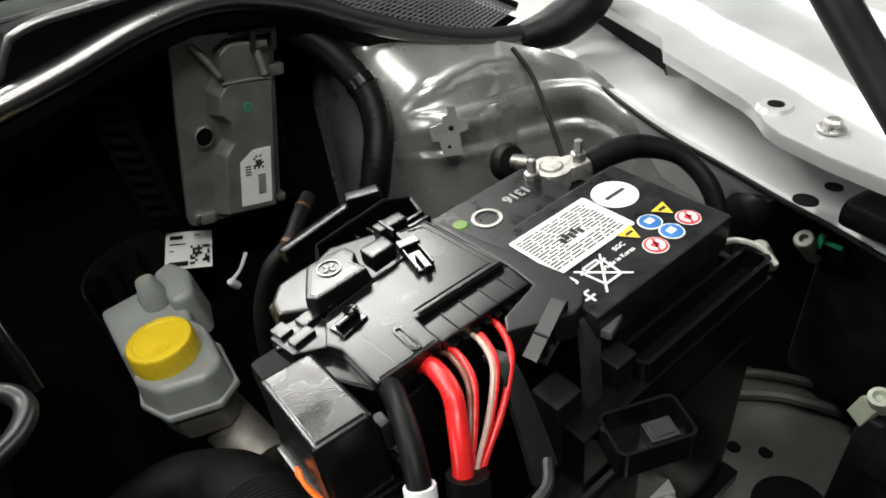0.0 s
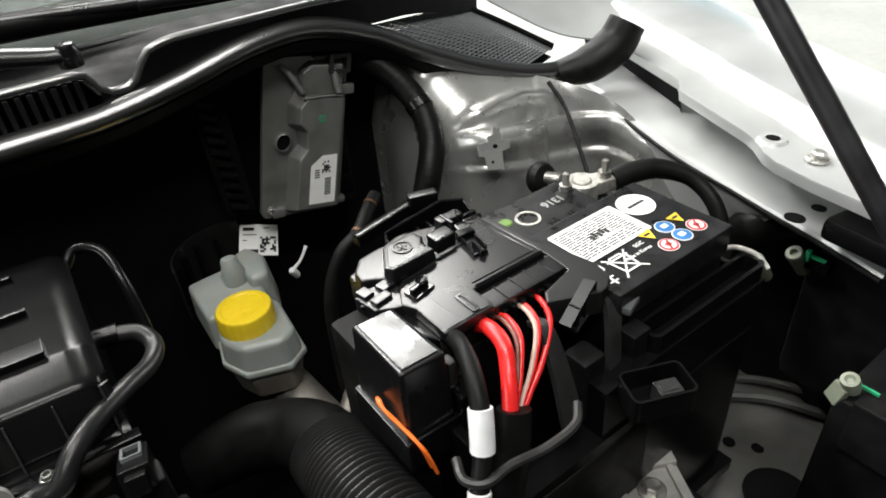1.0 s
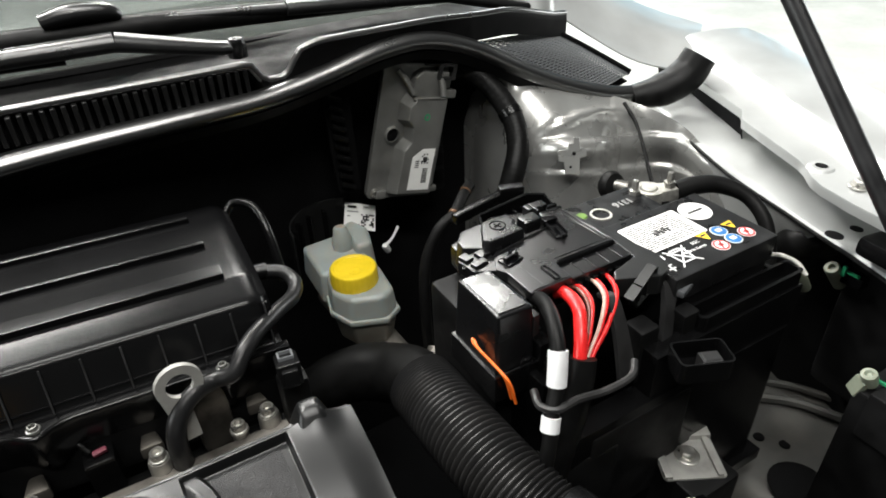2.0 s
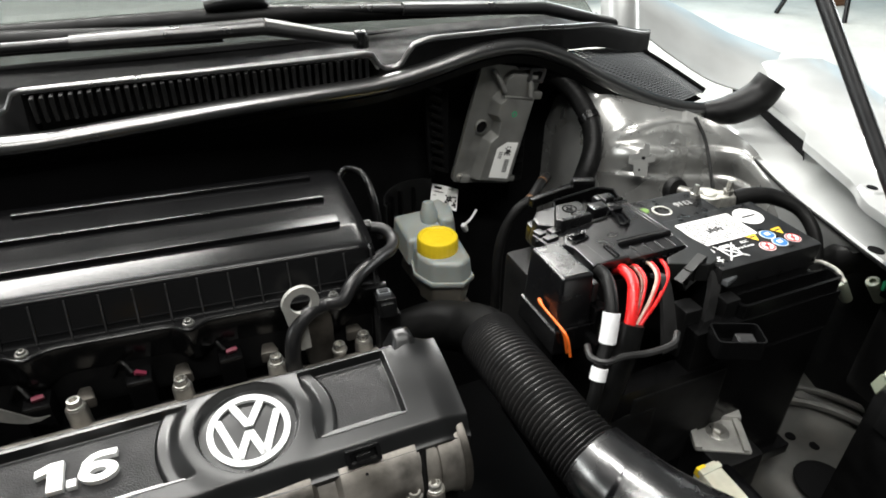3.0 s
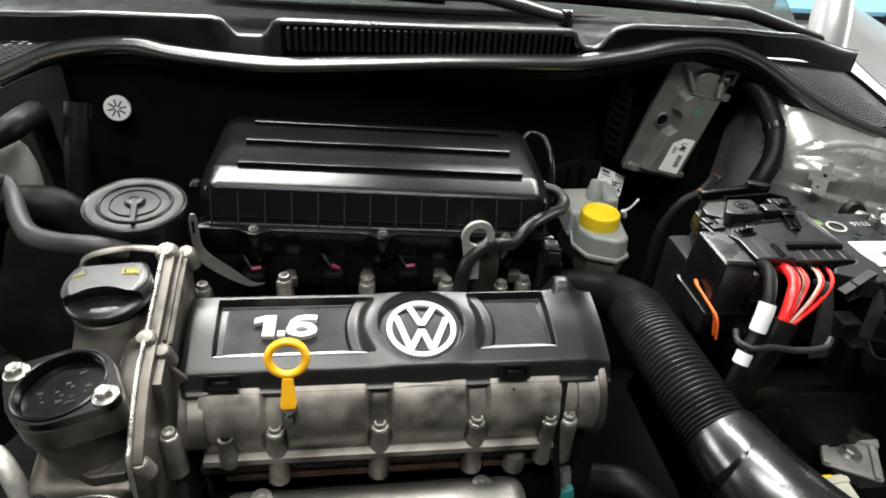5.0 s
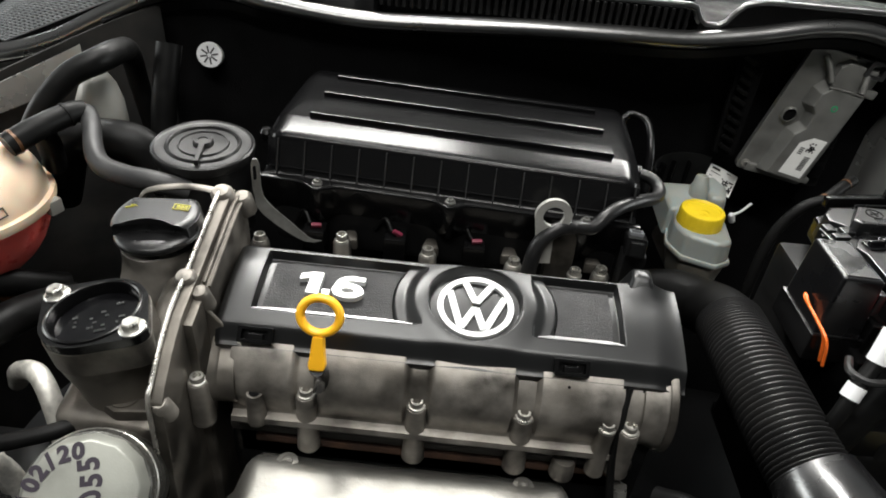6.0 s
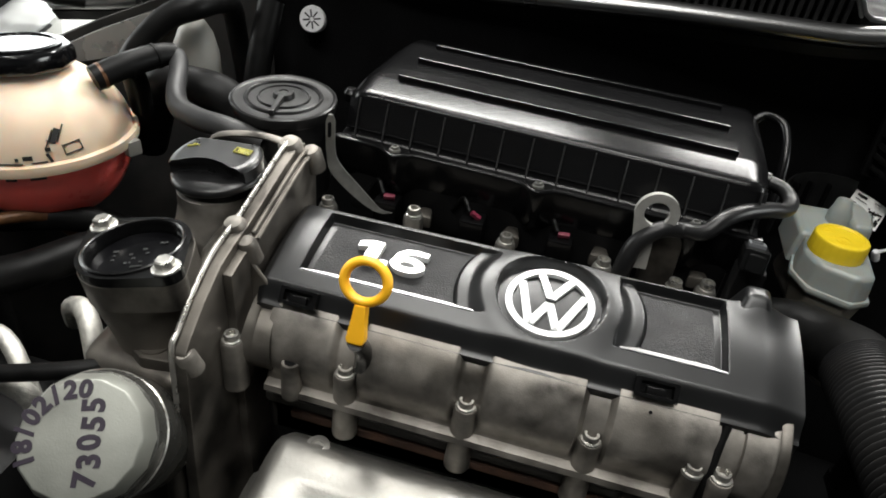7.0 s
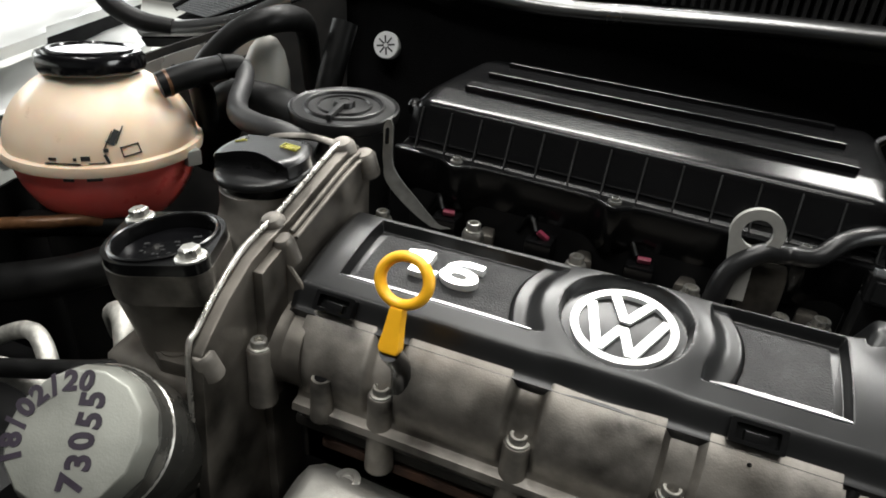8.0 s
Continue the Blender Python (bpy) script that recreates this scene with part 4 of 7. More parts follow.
# main lid with a raised double rim round its far corner
LID = [(0.287, 0.094), (0.330, 0.0945), (0.331, 0.1175), (0.398, 0.1175), (0.393, 0.190), (0.370, 0.194), (0.367, 0.176), (0.358, 0.168), (0.294, 0.159), (0.282, 0.138), (0.287, 0.127)]
bm = bmesh.new()
prism(bm, LID, 0.889, 0.898, 0.0018)
part("lid", bm, MAT["fuse_plastic"], fuse)
for d, r in ((0.0, 0.0011), (0.0042, 0.0008)):
    bm = bmesh.new()
    tube(bm, [(0.3720 + d, 0.1920 - d, 0.8978), (0.3915 - d, 0.1880 - d, 0.8978), (0.3962 - d, 0.1195 + d, 0.8978), (0.3335, 0.1195 + d, 0.8978)], r, 8, curve=False)
    part("lid_rim", bm, MAT["fuse_plastic"], fuse)
bm = bmesh.new()
tube(bm, [(0.296, 0.1578, 0.8978), (0.357, 0.1665, 0.8978), (0.3655, 0.1745, 0.8978)], 0.0011, 8, curve=False)
part("lid_rim", bm, MAT["fuse_plastic"], fuse)
bm = bmesh.new()
tube(bm, [(0.290, 0.0965, 0.8976), (0.3275, 0.097, 0.8976)], 0.0008, 8, curve=False)
tube(bm, [(0.303, 0.0965, 0.8976), (0.301, 0.130, 0.8976)], 0.0006, 8, curve=False)
part("lid_seam", bm, MAT["fuse_plastic"], fuse)
# stepped strip towards the wires, with short ribs
bm = bmesh.new()
prism(bm, [(0.3315, 0.0965), (0.399, 0.0965), (0.4015, 0.1172), (0.3312, 0.1172)], 0.884, 0.8935, 0.0015)
part("wire_step", bm, MAT["fuse_plastic"], fuse)
for k in range(4):
    bm = bmesh.new()
    box(bm, (0.3445 + 0.0145 * k, 0.0975, 0.8928), (0.3457 + 0.0145 * k, 0.1160, 0.8945), 0.0004, 1)
    part("step_rib", bm, MAT["fuse_plastic"], fuse)
bm = bmesh.new()
frame_prism(bm, rect(0.3140, 0.0975, 0.3205, 0.1200, 0.003), rect(0.3157, 0.0992, 0.3188, 0.1183, 0.0014), 0.8974, 0.8992)
part("lid_slot", bm, MAT["black_gloss"], fuse)
# cover over the positive terminal: a skirt and a raised plate with a plus
bm = bmesh.new()
TS = [(0.271, 0.176), (0.298, 0.158), (0.336, 0.164), (0.336, 0.199), (0.306, 0.208), (0.285, 0.205), (0.273, 0.191)]
loft(bm, TS, inset(TS, 0.0025), 0.876, 0.9005, None, 0.003)
part("terminal_skirt", bm, MAT["fuse_plastic"], fuse)
bm = bmesh.new()
TP = [(0.288, 0.169), (0.293, 0.161), (0.3325, 0.1635), (0.330, 0.177), (0.335, 0.183), (0.333, 0.196), (0.304, 0.196)]
loft(bm, TP, inset(TP, 0.0012), 0.896, 0.9085, None, 0.0022)
part("terminal_cover", bm, MAT["fuse_plastic"], fuse)
bm = bmesh.new()
tube(bm, [(x, y, 0.9083) for x, y in inset(TP, 0.0042)] + [tuple(inset(TP, 0.0042)[0]) + (0.9083,)], 0.0006, 6, curve=False)
part("cover_bead", bm, MAT["fuse_plastic"], fuse)
bm = bmesh.new()
frame_prism(bm, ring(0.3135, 0.1815, 0.0078, 28), ring(0.3135, 0.1815, 0.0067, 28), 0.9082, 0.9094)
box(bm, (-0.0042, -0.0009, 0), (0.0042, 0.0009, 0.001), m=pose(0.3135, 0.1815, 0.9083, 0, 0, 20))
box(bm, (-0.0009, -0.0042, 0), (0.0009, 0.0042, 0.001), m=pose(0.3135, 0.1815, 0.9083, 0, 0, 20))
part("plus_mark", bm, MAT["black_gloss"], fuse)
bm = bmesh.new()
prism(bm, [(0.3375, 0.1695), (0.3565, 0.1715), (0.3565, 0.1855), (0.3370, 0.1845)], 0.896, 0.9085, 0.0022)
part("raised_block", bm, MAT["fuse_plastic"], fuse)
bm = bmesh.new()
box(bm, (0.361, 0.197, 0.888), (0.384, 0.208, 0.9020), 0.002)
box(bm, (0.366, 0.190, 0.897), (0.3685, 0.206, 0.9035), 0.0006)
part("raised_block", bm, MAT["fuse_plastic"], fuse)
# latch between lid and terminal cover: a tongue in a forked holder
bm = bmesh.new()
for q in ((-0.0060, -0.017, 0.0, 0.0060, 0.013, 0.0035), (-0.0075, 0.006, 0.0, 0.0075, 0.014, 0.0075), (-0.0065, -0.016, 0.003, -0.0045, 0.006, 0.0060), (0.0045, -0.016, 0.003, 0.0065, 0.006, 0.0060), (-0.0020, -0.020, 0.001, 0.0020, -0.004, 0.0070)):
    box(bm, q[:3], q[3:], 0.0007, 1, m=pose(0.3635, 0.162, 0.8975, 0, 0, -12))
part("latch", bm, MAT["black_gloss"], fuse)
bm = bmesh.new()
box(bm, (-0.0095, -0.0065, 0.0), (0.0095, 0.0065, 0.0022), 0.0008, m=pose(0.3005, 0.142, 0.8978, 0, 0, 14))
box(bm, (-0.0085, -0.0020, 0.001), (0.0035, 0.0020, 0.0065), 0.0010, m=pose(0.3005, 0.142, 0.8978, 0, 0, 14))
lathe(bm, [(0.0046, 0), (0.0046, 0.0068), (0.0034, 0.0080), (0.0018, 0.0072), (0.0002, 0.0070)], 14, Matrix.Translation((0.3048, 0.1445, 0.8978)))
part("latch", bm, MAT["black_gloss"], fuse)
# hinge at the inner end: stepped leaves over a pin
bm = bmesh.new()
HG = [(0.262, 0.168), (0.2655, 0.146), (0.285, 0.136), (0.294, 0.158), (0.290, 0.170), (0.272, 0.172)]
prism(bm, HG, 0.884, 0.8965, 0.0015)
part("hinge_leaf", bm, MAT["fuse_plastic"], fuse)
for x, y, w, d in ((0.2695, 0.1660, 0.0045, 0.0055), (0.2755, 0.1535, 0.0075, 0.0040), (0.2855, 0.1640, 0.0060, 0.0050)):
    bm = bmesh.new()
    box(bm, (-w, -d, 0.0), (w, d, 0.0040), 0.0010, m=pose(x, y, 0.8955, 0, 0, 10))
    part("hinge_knuckle", bm, MAT["fuse_plastic"], fuse)
bm = bmesh.new()
tube(bm, [(0.262, 0.160, 0.893), (0.290, 0.146, 0.893)], 0.0022, 10)
part("hinge_pin", bm, MAT["black_gloss"], fuse)
for k in range(8):
    bm = bmesh.new()
    box(bm, (0.336 + 0.0084 * k, 0.0925, 0.874), (0.3405 + 0.0084 * k, 0.0985, 0.889), 0.0010)
    part("comb_tooth", bm, MAT["black_plastic"], fuse)
# sloping apron down to the battery's own top
bm = bmesh.new()
AP = [(0.3985, 0.192), (0.4025, 0.120), (0.4005, 0.0975), (0.3700, 0.0900), (0.3620, 0.0790), (0.3850, 0.0680), (0.4000, 0.0610), (0.4090, 0.0630), (0.4200, 0.0710), (0.4240, 0.0900), (0.4120, 0.150), (0.4060, 0.192)]
loft(bm, AP, inset(AP, 0.0012), 0.872, 0.8905, None, 0.002)
part("side_apron", bm, MAT["apron_plastic"], fuse, "satin black apron")
# open cable tray along the rear, with cross ribs
TR = [(0.322, 0.222), (0.372, 0.212), (0.404, 0.203), (0.413, 0.236), (0.396, 0.248), (0.330, 0.238)]
bm = bmesh.new()
frame_prism(bm, TR, inset(TR, 0.002), 0.866, 0.886)
prism(bm, inset(TR, 0.0015), 0.866, 0.870)
part("rear_tray", bm, MAT["black_plastic"], fuse)
for k in range(6):
    bm = bmesh.new()
    box(bm, (0.338 + 0.011 * k, 0.2165 - 0.0012 * k, 0.869), (0.3392 + 0.011 * k, 0.239, 0.880), 0.0004, 1)
    part("tray_rib", bm, MAT["black_plastic"], fuse)
bm = bmesh.new()
tube(bm, [(0.323, 0.2225, 0.8865), (0.331, 0.2375, 0.8865), (0.396, 0.2475, 0.8865), (0.4125, 0.2365, 0.8865)], 0.0012, 8, curve=False)
part("tray_bead", bm, MAT["fuse_plastic"], fuse)
bm = bmesh.new()
box(bm, (0.384, 0.196, 0.884), (0.402, 0.200, 0.8935), 0.001)
box(bm, (0.388, 0.206, 0.884), (0.404, 0.210, 0.8915), 0.001)
part("rear_clip", bm, MAT["black_gloss"], fuse)
# side box with a grained lid
SB = [(0.2405, 0.0750), (0.2725, 0.0735), (0.2710, 0.1315), (0.2405, 0.1335)]
bm = bmesh.new()
loft(bm, inset(SB, -0.0022), SB, 0.848, 0.9068, None, 0.0030, 3)
part("side_box", bm, MAT["fuse_plastic"], fuse)
bm = bmesh.new()
prism(bm, inset(SB, 0.0030), 0.9062, 0.9076, 0.0006)
part("side_box_lid", bm, MAT["grained_plastic"], fuse, "grained glossy black lid")
bm = bmesh.new()
box(bm, (0.2745, 0.0745, 0.872), (0.2810, 0.084, 0.893), 0.002)
part("side_latch", bm, MAT["worn_lit_plastic"], fuse)
bm = bmesh.new()
prism(bm, inset(SB, -0.0052), 0.822, 0.8495, 0.003)
box(bm, (0.276, 0.066, 0.80), (0.290, 0.082, 0.868), 0.003)
part("side_box_base", bm, MAT["black_plastic"], fuse)
bm = bmesh.new()
tube(bm, [tuple(p) + (0.8505,) for p in inset(SB, -0.0045)[:3]], 0.0014, 8, curve=False)
part("side_box_seam", bm, MAT["fuse_plastic"], fuse)
bm = bmesh.new()
box(bm, (0.250, 0.09, 0.70), (0.30, 0.2, 0.86), 0.006)
box(bm, (0.29, 0.098, 0.70), (0.41, 0.108, 0.868), 0.004)
part("lower_housing", bm, MAT["black_plastic_matt"], fuse)
# plug at the rear with a taped loom
bm = bmesh.new()
box(bm, (-0.035, -0.005, -0.012), (0.035, 0.005, 0.0), 0.003, m=pose(0.345, 0.262, 0.885, 0, 0, 12))
box(bm, (-0.012, -0.006, -0.01), (0.015, 0.006, 0.008), 0.002, m=pose(0.385, 0.262, 0.885, 0, 0, -20))
part("rear_rail", bm, MAT["black_plastic"], fuse)

# wires
for mt, r, off, lab in (("wire_red", 0.0056, 0.0, "thick red power cable"), ("wire_brown", 0.0018, 0.0125, "brown wire"), ("wire_red", 0.0021, 0.0165, "thin red wire"), ("wire_red", 0.0019, 0.0355, "thin red wire"), ("wire_white", 0.0017, 0.0325, "pale striped wire"), ("wire_green", 0.0012, 0.0345, "thin green wire"), ("wire_red", 0.0021, 0.0480, "thin red wire")):
    bm = bmesh.new()
    x = 0.319 + off
    tube(bm, [(x, 0.104, 0.880), (x, 0.090, 0.888 - off * 0.06), (0.3155 + off * 0.88, 0.070, 0.888 - off * 0.1), (0.3065 + off * 0.62, 0.055, 0.878 - off * 0.15), (0.2985 + off * 0.30, 0.0445, 0.864 - off * 0.1), (0.292 + off * 0.14, 0.038, 0.845), (0.287 + off * 0.12, 0.036, 0.82)], r, 12, 8)
    solo("wire", bm, MAT[mt], (0.291 + off * 0.2, 0.038, 0.845), lab + " curving out of the fuse box", "wire", "fuse box wires")
bm = bmesh.new()
tube(bm, [(0.296, 0.104, 0.884), (0.290, 0.084, 0.896), (0.281, 0.060, 0.897), (0.271, 0.040, 0.885), (0.2635, 0.030, 0.862), (0.252, 0.020, 0.845), (0.245, 0.012, 0.825), (0.240, 0.012, 0.79), (0.24, 0.03, 0.70)], 0.0062, 12, 6)
cable = thing("power_cable", (0.24, 0.03, 0.70), "black power cable with white tape wraps", "cable")
part("sheath", bm, MAT["rubber"], cable)
bm = bmesh.new()
tube(bm, [(0.2715, 0.0405, 0.886), (0.268, 0.0355, 0.876), (0.264, 0.0305, 0.862)], 0.0078, 12, 4)
part("tape", bm, MAT["tape_white"], cable, "white tape wrap")
bm = bmesh.new()
tube(bm, [(0.2515, 0.0195, 0.846), (0.2475, 0.0155, 0.836)], 0.0074, 12)
part("tape", bm, MAT["tape_white"], cable, "white tape wrap")
bm = bmesh.new()
tube(bm, [(0.300, 0.043, 0.862), (0.295, 0.038, 0.848), (0.288, 0.034, 0.82), (0.27, 0.03, 0.76), (0.255, 0.03, 0.70)], 0.0115, 12, 6)
solo("wire_sleeve", bm, MAT["rubber"], (0.255, 0.03, 0.7), "black sleeve gathering the red wires", "sleeve")
for d in (0.0, 0.006):
    bm = bmesh.new()
    tube(bm, [(0.236, 0.101 + d * 0.4, 0.868), (0.2345, 0.092 + d, 0.866), (0.2375, 0.074 + d, 0.861), (0.2405, 0.058 + d, 0.854), (0.246, 0.056 + d, 0.83)], 0.0013, 8, 6)
    solo("thin_wire", bm, MAT["wire_orange"], (0.246, 0.056 + d, 0.83), "thin bright orange wire below the side box", "wire", "orange wires")
# loom from the rear plug
bm = bmesh.new()
tube(bm, [(0.362, 0.305, 0.882), (0.345, 0.293, 0.877), (0.326, 0.280, 0.868), (0.304, 0.277, 0.856), (0.284, 0.272, 0.82), (0.274, 0.258, 0.76), (0.27, 0.24, 0.66)], 0.0062, 12, 6)
loom = thing("wiring_loom", (0.26, 0.22, 0.66), "black wrapped wiring loom with copper tape", "wiring loom")
part("sheath", bm, MAT["rubber"], loom)
bm = bmesh.new()
tube(bm, [(0.328, 0.2812, 0.869), (0.3255, 0.2798, 0.8678)], 0.0066, 12)
part("tape", bm, MAT["copper_tape"], loom, "shiny copper-brown tape")
bm = bmesh.new()
tube(bm, [(0.3525, 0.2985, 0.880), (0.351, 0.2974, 0.8795)], 0.0066, 10)
part("tape", bm, MAT["copper_tape"], loom, "shiny copper-brown tape")

# engine control unit on the bulkhead
ecu = thing("engine_control_unit", (0.29, 0.44, 0.827), "grey cast aluminium control unit with a white label on the bulkhead", "control unit")
O = Vector((0.297, 0.437, 0.824))
Rn = Vector((0.086, -0.010, -0.014)).normalized()
Un = Vector((0.046, 0.008, 0.163)).normalized()
Nn = Rn.cross(Un).normalized()
EM = Matrix(((Rn.x * 0.88, Un.x, Nn.x, O.x), (Rn.y * 0.88, Un.y, Nn.y, O.y), (Rn.z * 0.88, Un.z, Nn.z, O.z), (0, 0, 0, 1)))
bm = bmesh.new()
prism(bm, rect(-0.006, -0.002, 0.096, 0.168, 0.008), -0.012, -0.002, 0.0015, EM)
part("flange", bm, MAT["ecu_aluminium"], ecu)
# domed housing with sloping flanks, notched round the bolt, and a lower shelf at the top
HB = [(0.022, 0.004), (0.088, 0.003), (0.091, 0.132), (0.030, 0.134), (0.022, 0.122), (0.022, 0.100), (0.034, 0.092), (0.036, 0.078), (0.024, 0.066)]
HT = [(0.033, 0.008), (0.084, 0.007), (0.086, 0.126), (0.043, 0.128), (0.034, 0.118), (0.034, 0.102), (0.043, 0.093), (0.044, 0.074), (0.035, 0.064)]
bm = bmesh.new()
loft(bm, HB, HT, -0.004, 0.0140, EM, 0.0014)
part("housing", bm, MAT["ecu_aluminium"], ecu)
bm = bmesh.new()
loft(bm, [(0.030, 0.128), (0.090, 0.127), (0.090, 0.163), (0.046, 0.164), (0.034, 0.156)], [(0.036, 0.130), (0.086, 0.129), (0.086, 0.158), (0.048, 0.159), (0.039, 0.152)], -0.004, 0.0070, EM, 0.0012)
part("top_shelf", bm, MAT["ecu_aluminium"], ecu)
for pts, r in (([(0.013, 0.160, 0.002), (0.024, 0.150, 0.006), (0.036, 0.134, 0.011)], 0.0036), ([(0.072, 0.160, 0.004), (0.076, 0.146, 0.009), (0.080, 0.131, 0.013)], 0.0042), ([(0.036, 0.128, 0.0135), (0.060, 0.129, 0.0140), (0.084, 0.128, 0.0135)], 0.0012)):
    bm = bmesh.new()
    tube(bm, [EM @ Vector(p) for p in pts], r, 10, 5)
    part("cast_web", bm, MAT["ecu_aluminium"], ecu)
for q in ((0.084, 0.126, 0.104, 0.137), (0.006, -0.001, 0.022, 0.010), (0.088, 0.004, 0.100, 0.012)):
    bm = bmesh.new()
    box(bm, (q[0], q[1], -0.008), (q[2], q[3], 0.004), 0.0025, m=EM)
    part("lug", bm, MAT["ecu_aluminium"], ecu)
bm = bmesh.new()
frame_prism(bm, rect(0.068, 0.150, 0.094, 0.170, 0.002), rect(0.073, 0.154, 0.089, 0.166, 0.002), -0.002, 0.011, EM)
box(bm, (0.050, 0.166, 0.000), (0.090, 0.169, 0.008), 0.001, m=EM)
part("latch_frame", bm, MAT["worn_lit_plastic"], ecu)
bm = bmesh.new()
lathe(bm, [(0.0105, 0.0), (0.0105, 0.004), (0.0085, 0.005), (0.0085, 0.0)], 20, EM @ Matrix.Translation((0.018, 0.082, -0.002)), close=False)
part("boss", bm, MAT["ecu_aluminium"], ecu)
bm = bmesh.new()
lathe(bm, [(0.0085, 0.0), (0.0085, 0.0006), (0.0002, 0.0007)], 20, EM @ Matrix.Translation((0.018, 0.082, -0.0005)))
part("bolt_hole", bm, MAT["insulation"], ecu)
bm = bmesh.new()
prism(bm, [(0.047, 0.013), (0.080, 0.012), (0.081, 0.066), (0.062, 0.066), (0.048, 0.056)], 0.0142, 0.0146, 0, EM)
part("label", bm, MAT["label_white"], ecu, "white printed label with a clipped corner")
bm = bmesh.new()
for a in range(6):
    for b in range(5):
        if rng.random() < 0.6:
            box(bm, (0.062 + 0.0022 * b, 0.047 + 0.0022 * a, 0.0147), (0.064 + 0.0022 * b, 0.049 + 0.0022 * a, 0.0149), m=EM)
for k in range(9):
    box(bm, (0.066, 0.022 + 0.0022 * k, 0.0147), (0.074, 0.0232 + 0.0022 * k, 0.0149), m=EM)
for k in range(4):
    box(bm, (0.053, 0.05 - 0.0026 * k, 0.0147), (0.059, 0.0512 - 0.0026 * k, 0.0149), m=EM)
part("label_print", bm, MAT["print_black"], ecu)
bm = bmesh.new()
lathe(bm, [(0.0042, 0), (0.0042, 0.0004), (0.0025, 0.0005)], 14, EM @ Matrix.Translation((0.060, 0.106, 0.0142)), close=False)
part("paint_mark", bm, MAT["green_print"], ecu, "green paint dot")
bolt("screw", ecu, EM @ Vector((0.006, 0.006, -0.002)), EM.to_3x3() @ Vector((0, 0, 1)), 0.004, 0.005)

# ducting and hoses beside the control unit
hose_c = thing("corrugated_hose", (0.41, 0.33, 0.72), "black corrugated hose curving down beside the inner wing", "hose")
bm = bmesh.new()
tube(bm, [(0.425, 0.455, 0.968), (0.455, 0.425, 0.952), (0.472, 0.385, 0.915), (0.464, 0.355, 0.885), (0.442, 0.335, 0.855), (0.42, 0.33, 0.80), (0.41, 0.33, 0.72)], lambda u: 0.0138 + 0.0002 * math.sin(u * 300), 16, 26)
part("tube", bm, MAT["rubber"], hose_c)
bm = bmesh.new()
tube(bm, [(0.4715, 0.387, 0.917), (0.4722, 0.380, 0.911)], 0.0150, 16)
part("clip_band", bm, MAT["black_plastic"], hose_c)
conn = thing("wiring_connector", (0.412, 0.455, 0.78), "black plastic connector block beside the control unit", "connector")
bm = bmesh.new()
box(bm, (0.385, 0.445, 0.80), (0.412, 0.478, 0.955), 0.006)
part("shell", bm, MAT["black_plastic_matt"], conn)
for k in range(5):
    bm = bmesh.new()
    box(bm, (0.388, 0.441, 0.815 + 0.026 * k), (0.408, 0.446, 0.832 + 0.026 * k), 0.002)
    part("cavity_cover", bm, MAT["black_plastic"], conn)
# thin pressed brackets on the inner wing
def plate_thing(outline, holes, m, name, label):
    b = thing(name, m.translation, label, "bracket", "inner wing brackets")
    bm = bmesh.new()
    prism(bm, outline, -0.0012, 0.0012, 0.0004, m, 1)
    part("plate", bm, MAT["silver_paint_dull"], b)
    for x, y, r in holes:
        bm = bmesh.new()
        lathe(bm, [(r, 0.0), (r, 0.0017), (0.0002, 0.0018)], 14, m @ Matrix.Translation((x, y, 0)))
        part("hole", bm, MAT["insulation"], b)
m = axis((0.500, 0.298, 0.882), (-0.35, -0.80, 0.35)) @ Matrix.Diagonal((0.78, 0.78, 1, 1))
plate_thing([(-0.020, -0.006), (-0.012, -0.008), (-0.010, -0.026), (0.012, -0.028), (0.013, -0.004), (0.024, -0.002), (0.024, 0.010), (0.014, 0.011), (0.013, 0.028), (0.004, 0.029), (0.003, 0.020), (-0.004, 0.019), (-0.005, 0.012), (-0.020, 0.010)], ((0.004, 0.004, 0.003), (-0.002, -0.016, 0.002)), m, "bracket", "thin cross-shaped silver bracket on the inner wing")
m = axis((0.520, 0.300, 0.806), (-0.35, -0.85, 0.35))
plate_thing([(-0.028, -0.018), (0.026, -0.020), (0.030, -0.004), (0.030, 0.014), (0.012, 0.016), (0.010, 0.008), (-0.006, 0.008), (-0.008, 0.018), (-0.028, 0.018)], ((-0.018, 0.0, 0.004), (0.018, 0.002, 0.004), (0.002, -0.008, 0.0025)), m, "bracket", "flat silver bracket with small holes on the inner wing")

# row of slanting ribs moulded in the bulkhead lining beside the control unit
ribs = thing("ribbed_pad", (0.275, 0.445, 0.83), "black ribbed rubber pad on the bulkhead beside the control unit", "rubber pad")
bm = bmesh.new()
prism(bm, [(0.262, 0.835), (0.292, 0.832), (0.290, 0.965), (0.256, 0.968)], 0.0, 0.008, 0.002, Matrix(((1, 0, 0, 0), (0, 0, 1, 0.450), (0, 1, 0, 0), (0, 0, 0, 1))))
part("pad", bm, MAT["insulation"], ribs)
for k in range(10):
    bm = bmesh.new()
    box(bm, (-0.0095, -0.004, -0.0028), (0.0095, 0.004, 0.0028), 0.0016, m=pose(0.2745 - 0.0006 * k, 0.4485, 0.844 + 0.0128 * k, 0, 28, 0))
    part("rib", bm, MAT["rubber"], ribs)
lev = thing("plastic_lever", (0.305, 0.420, 0.755), "small white plastic lever beside the reservoir", "lever")
bm = bmesh.new()
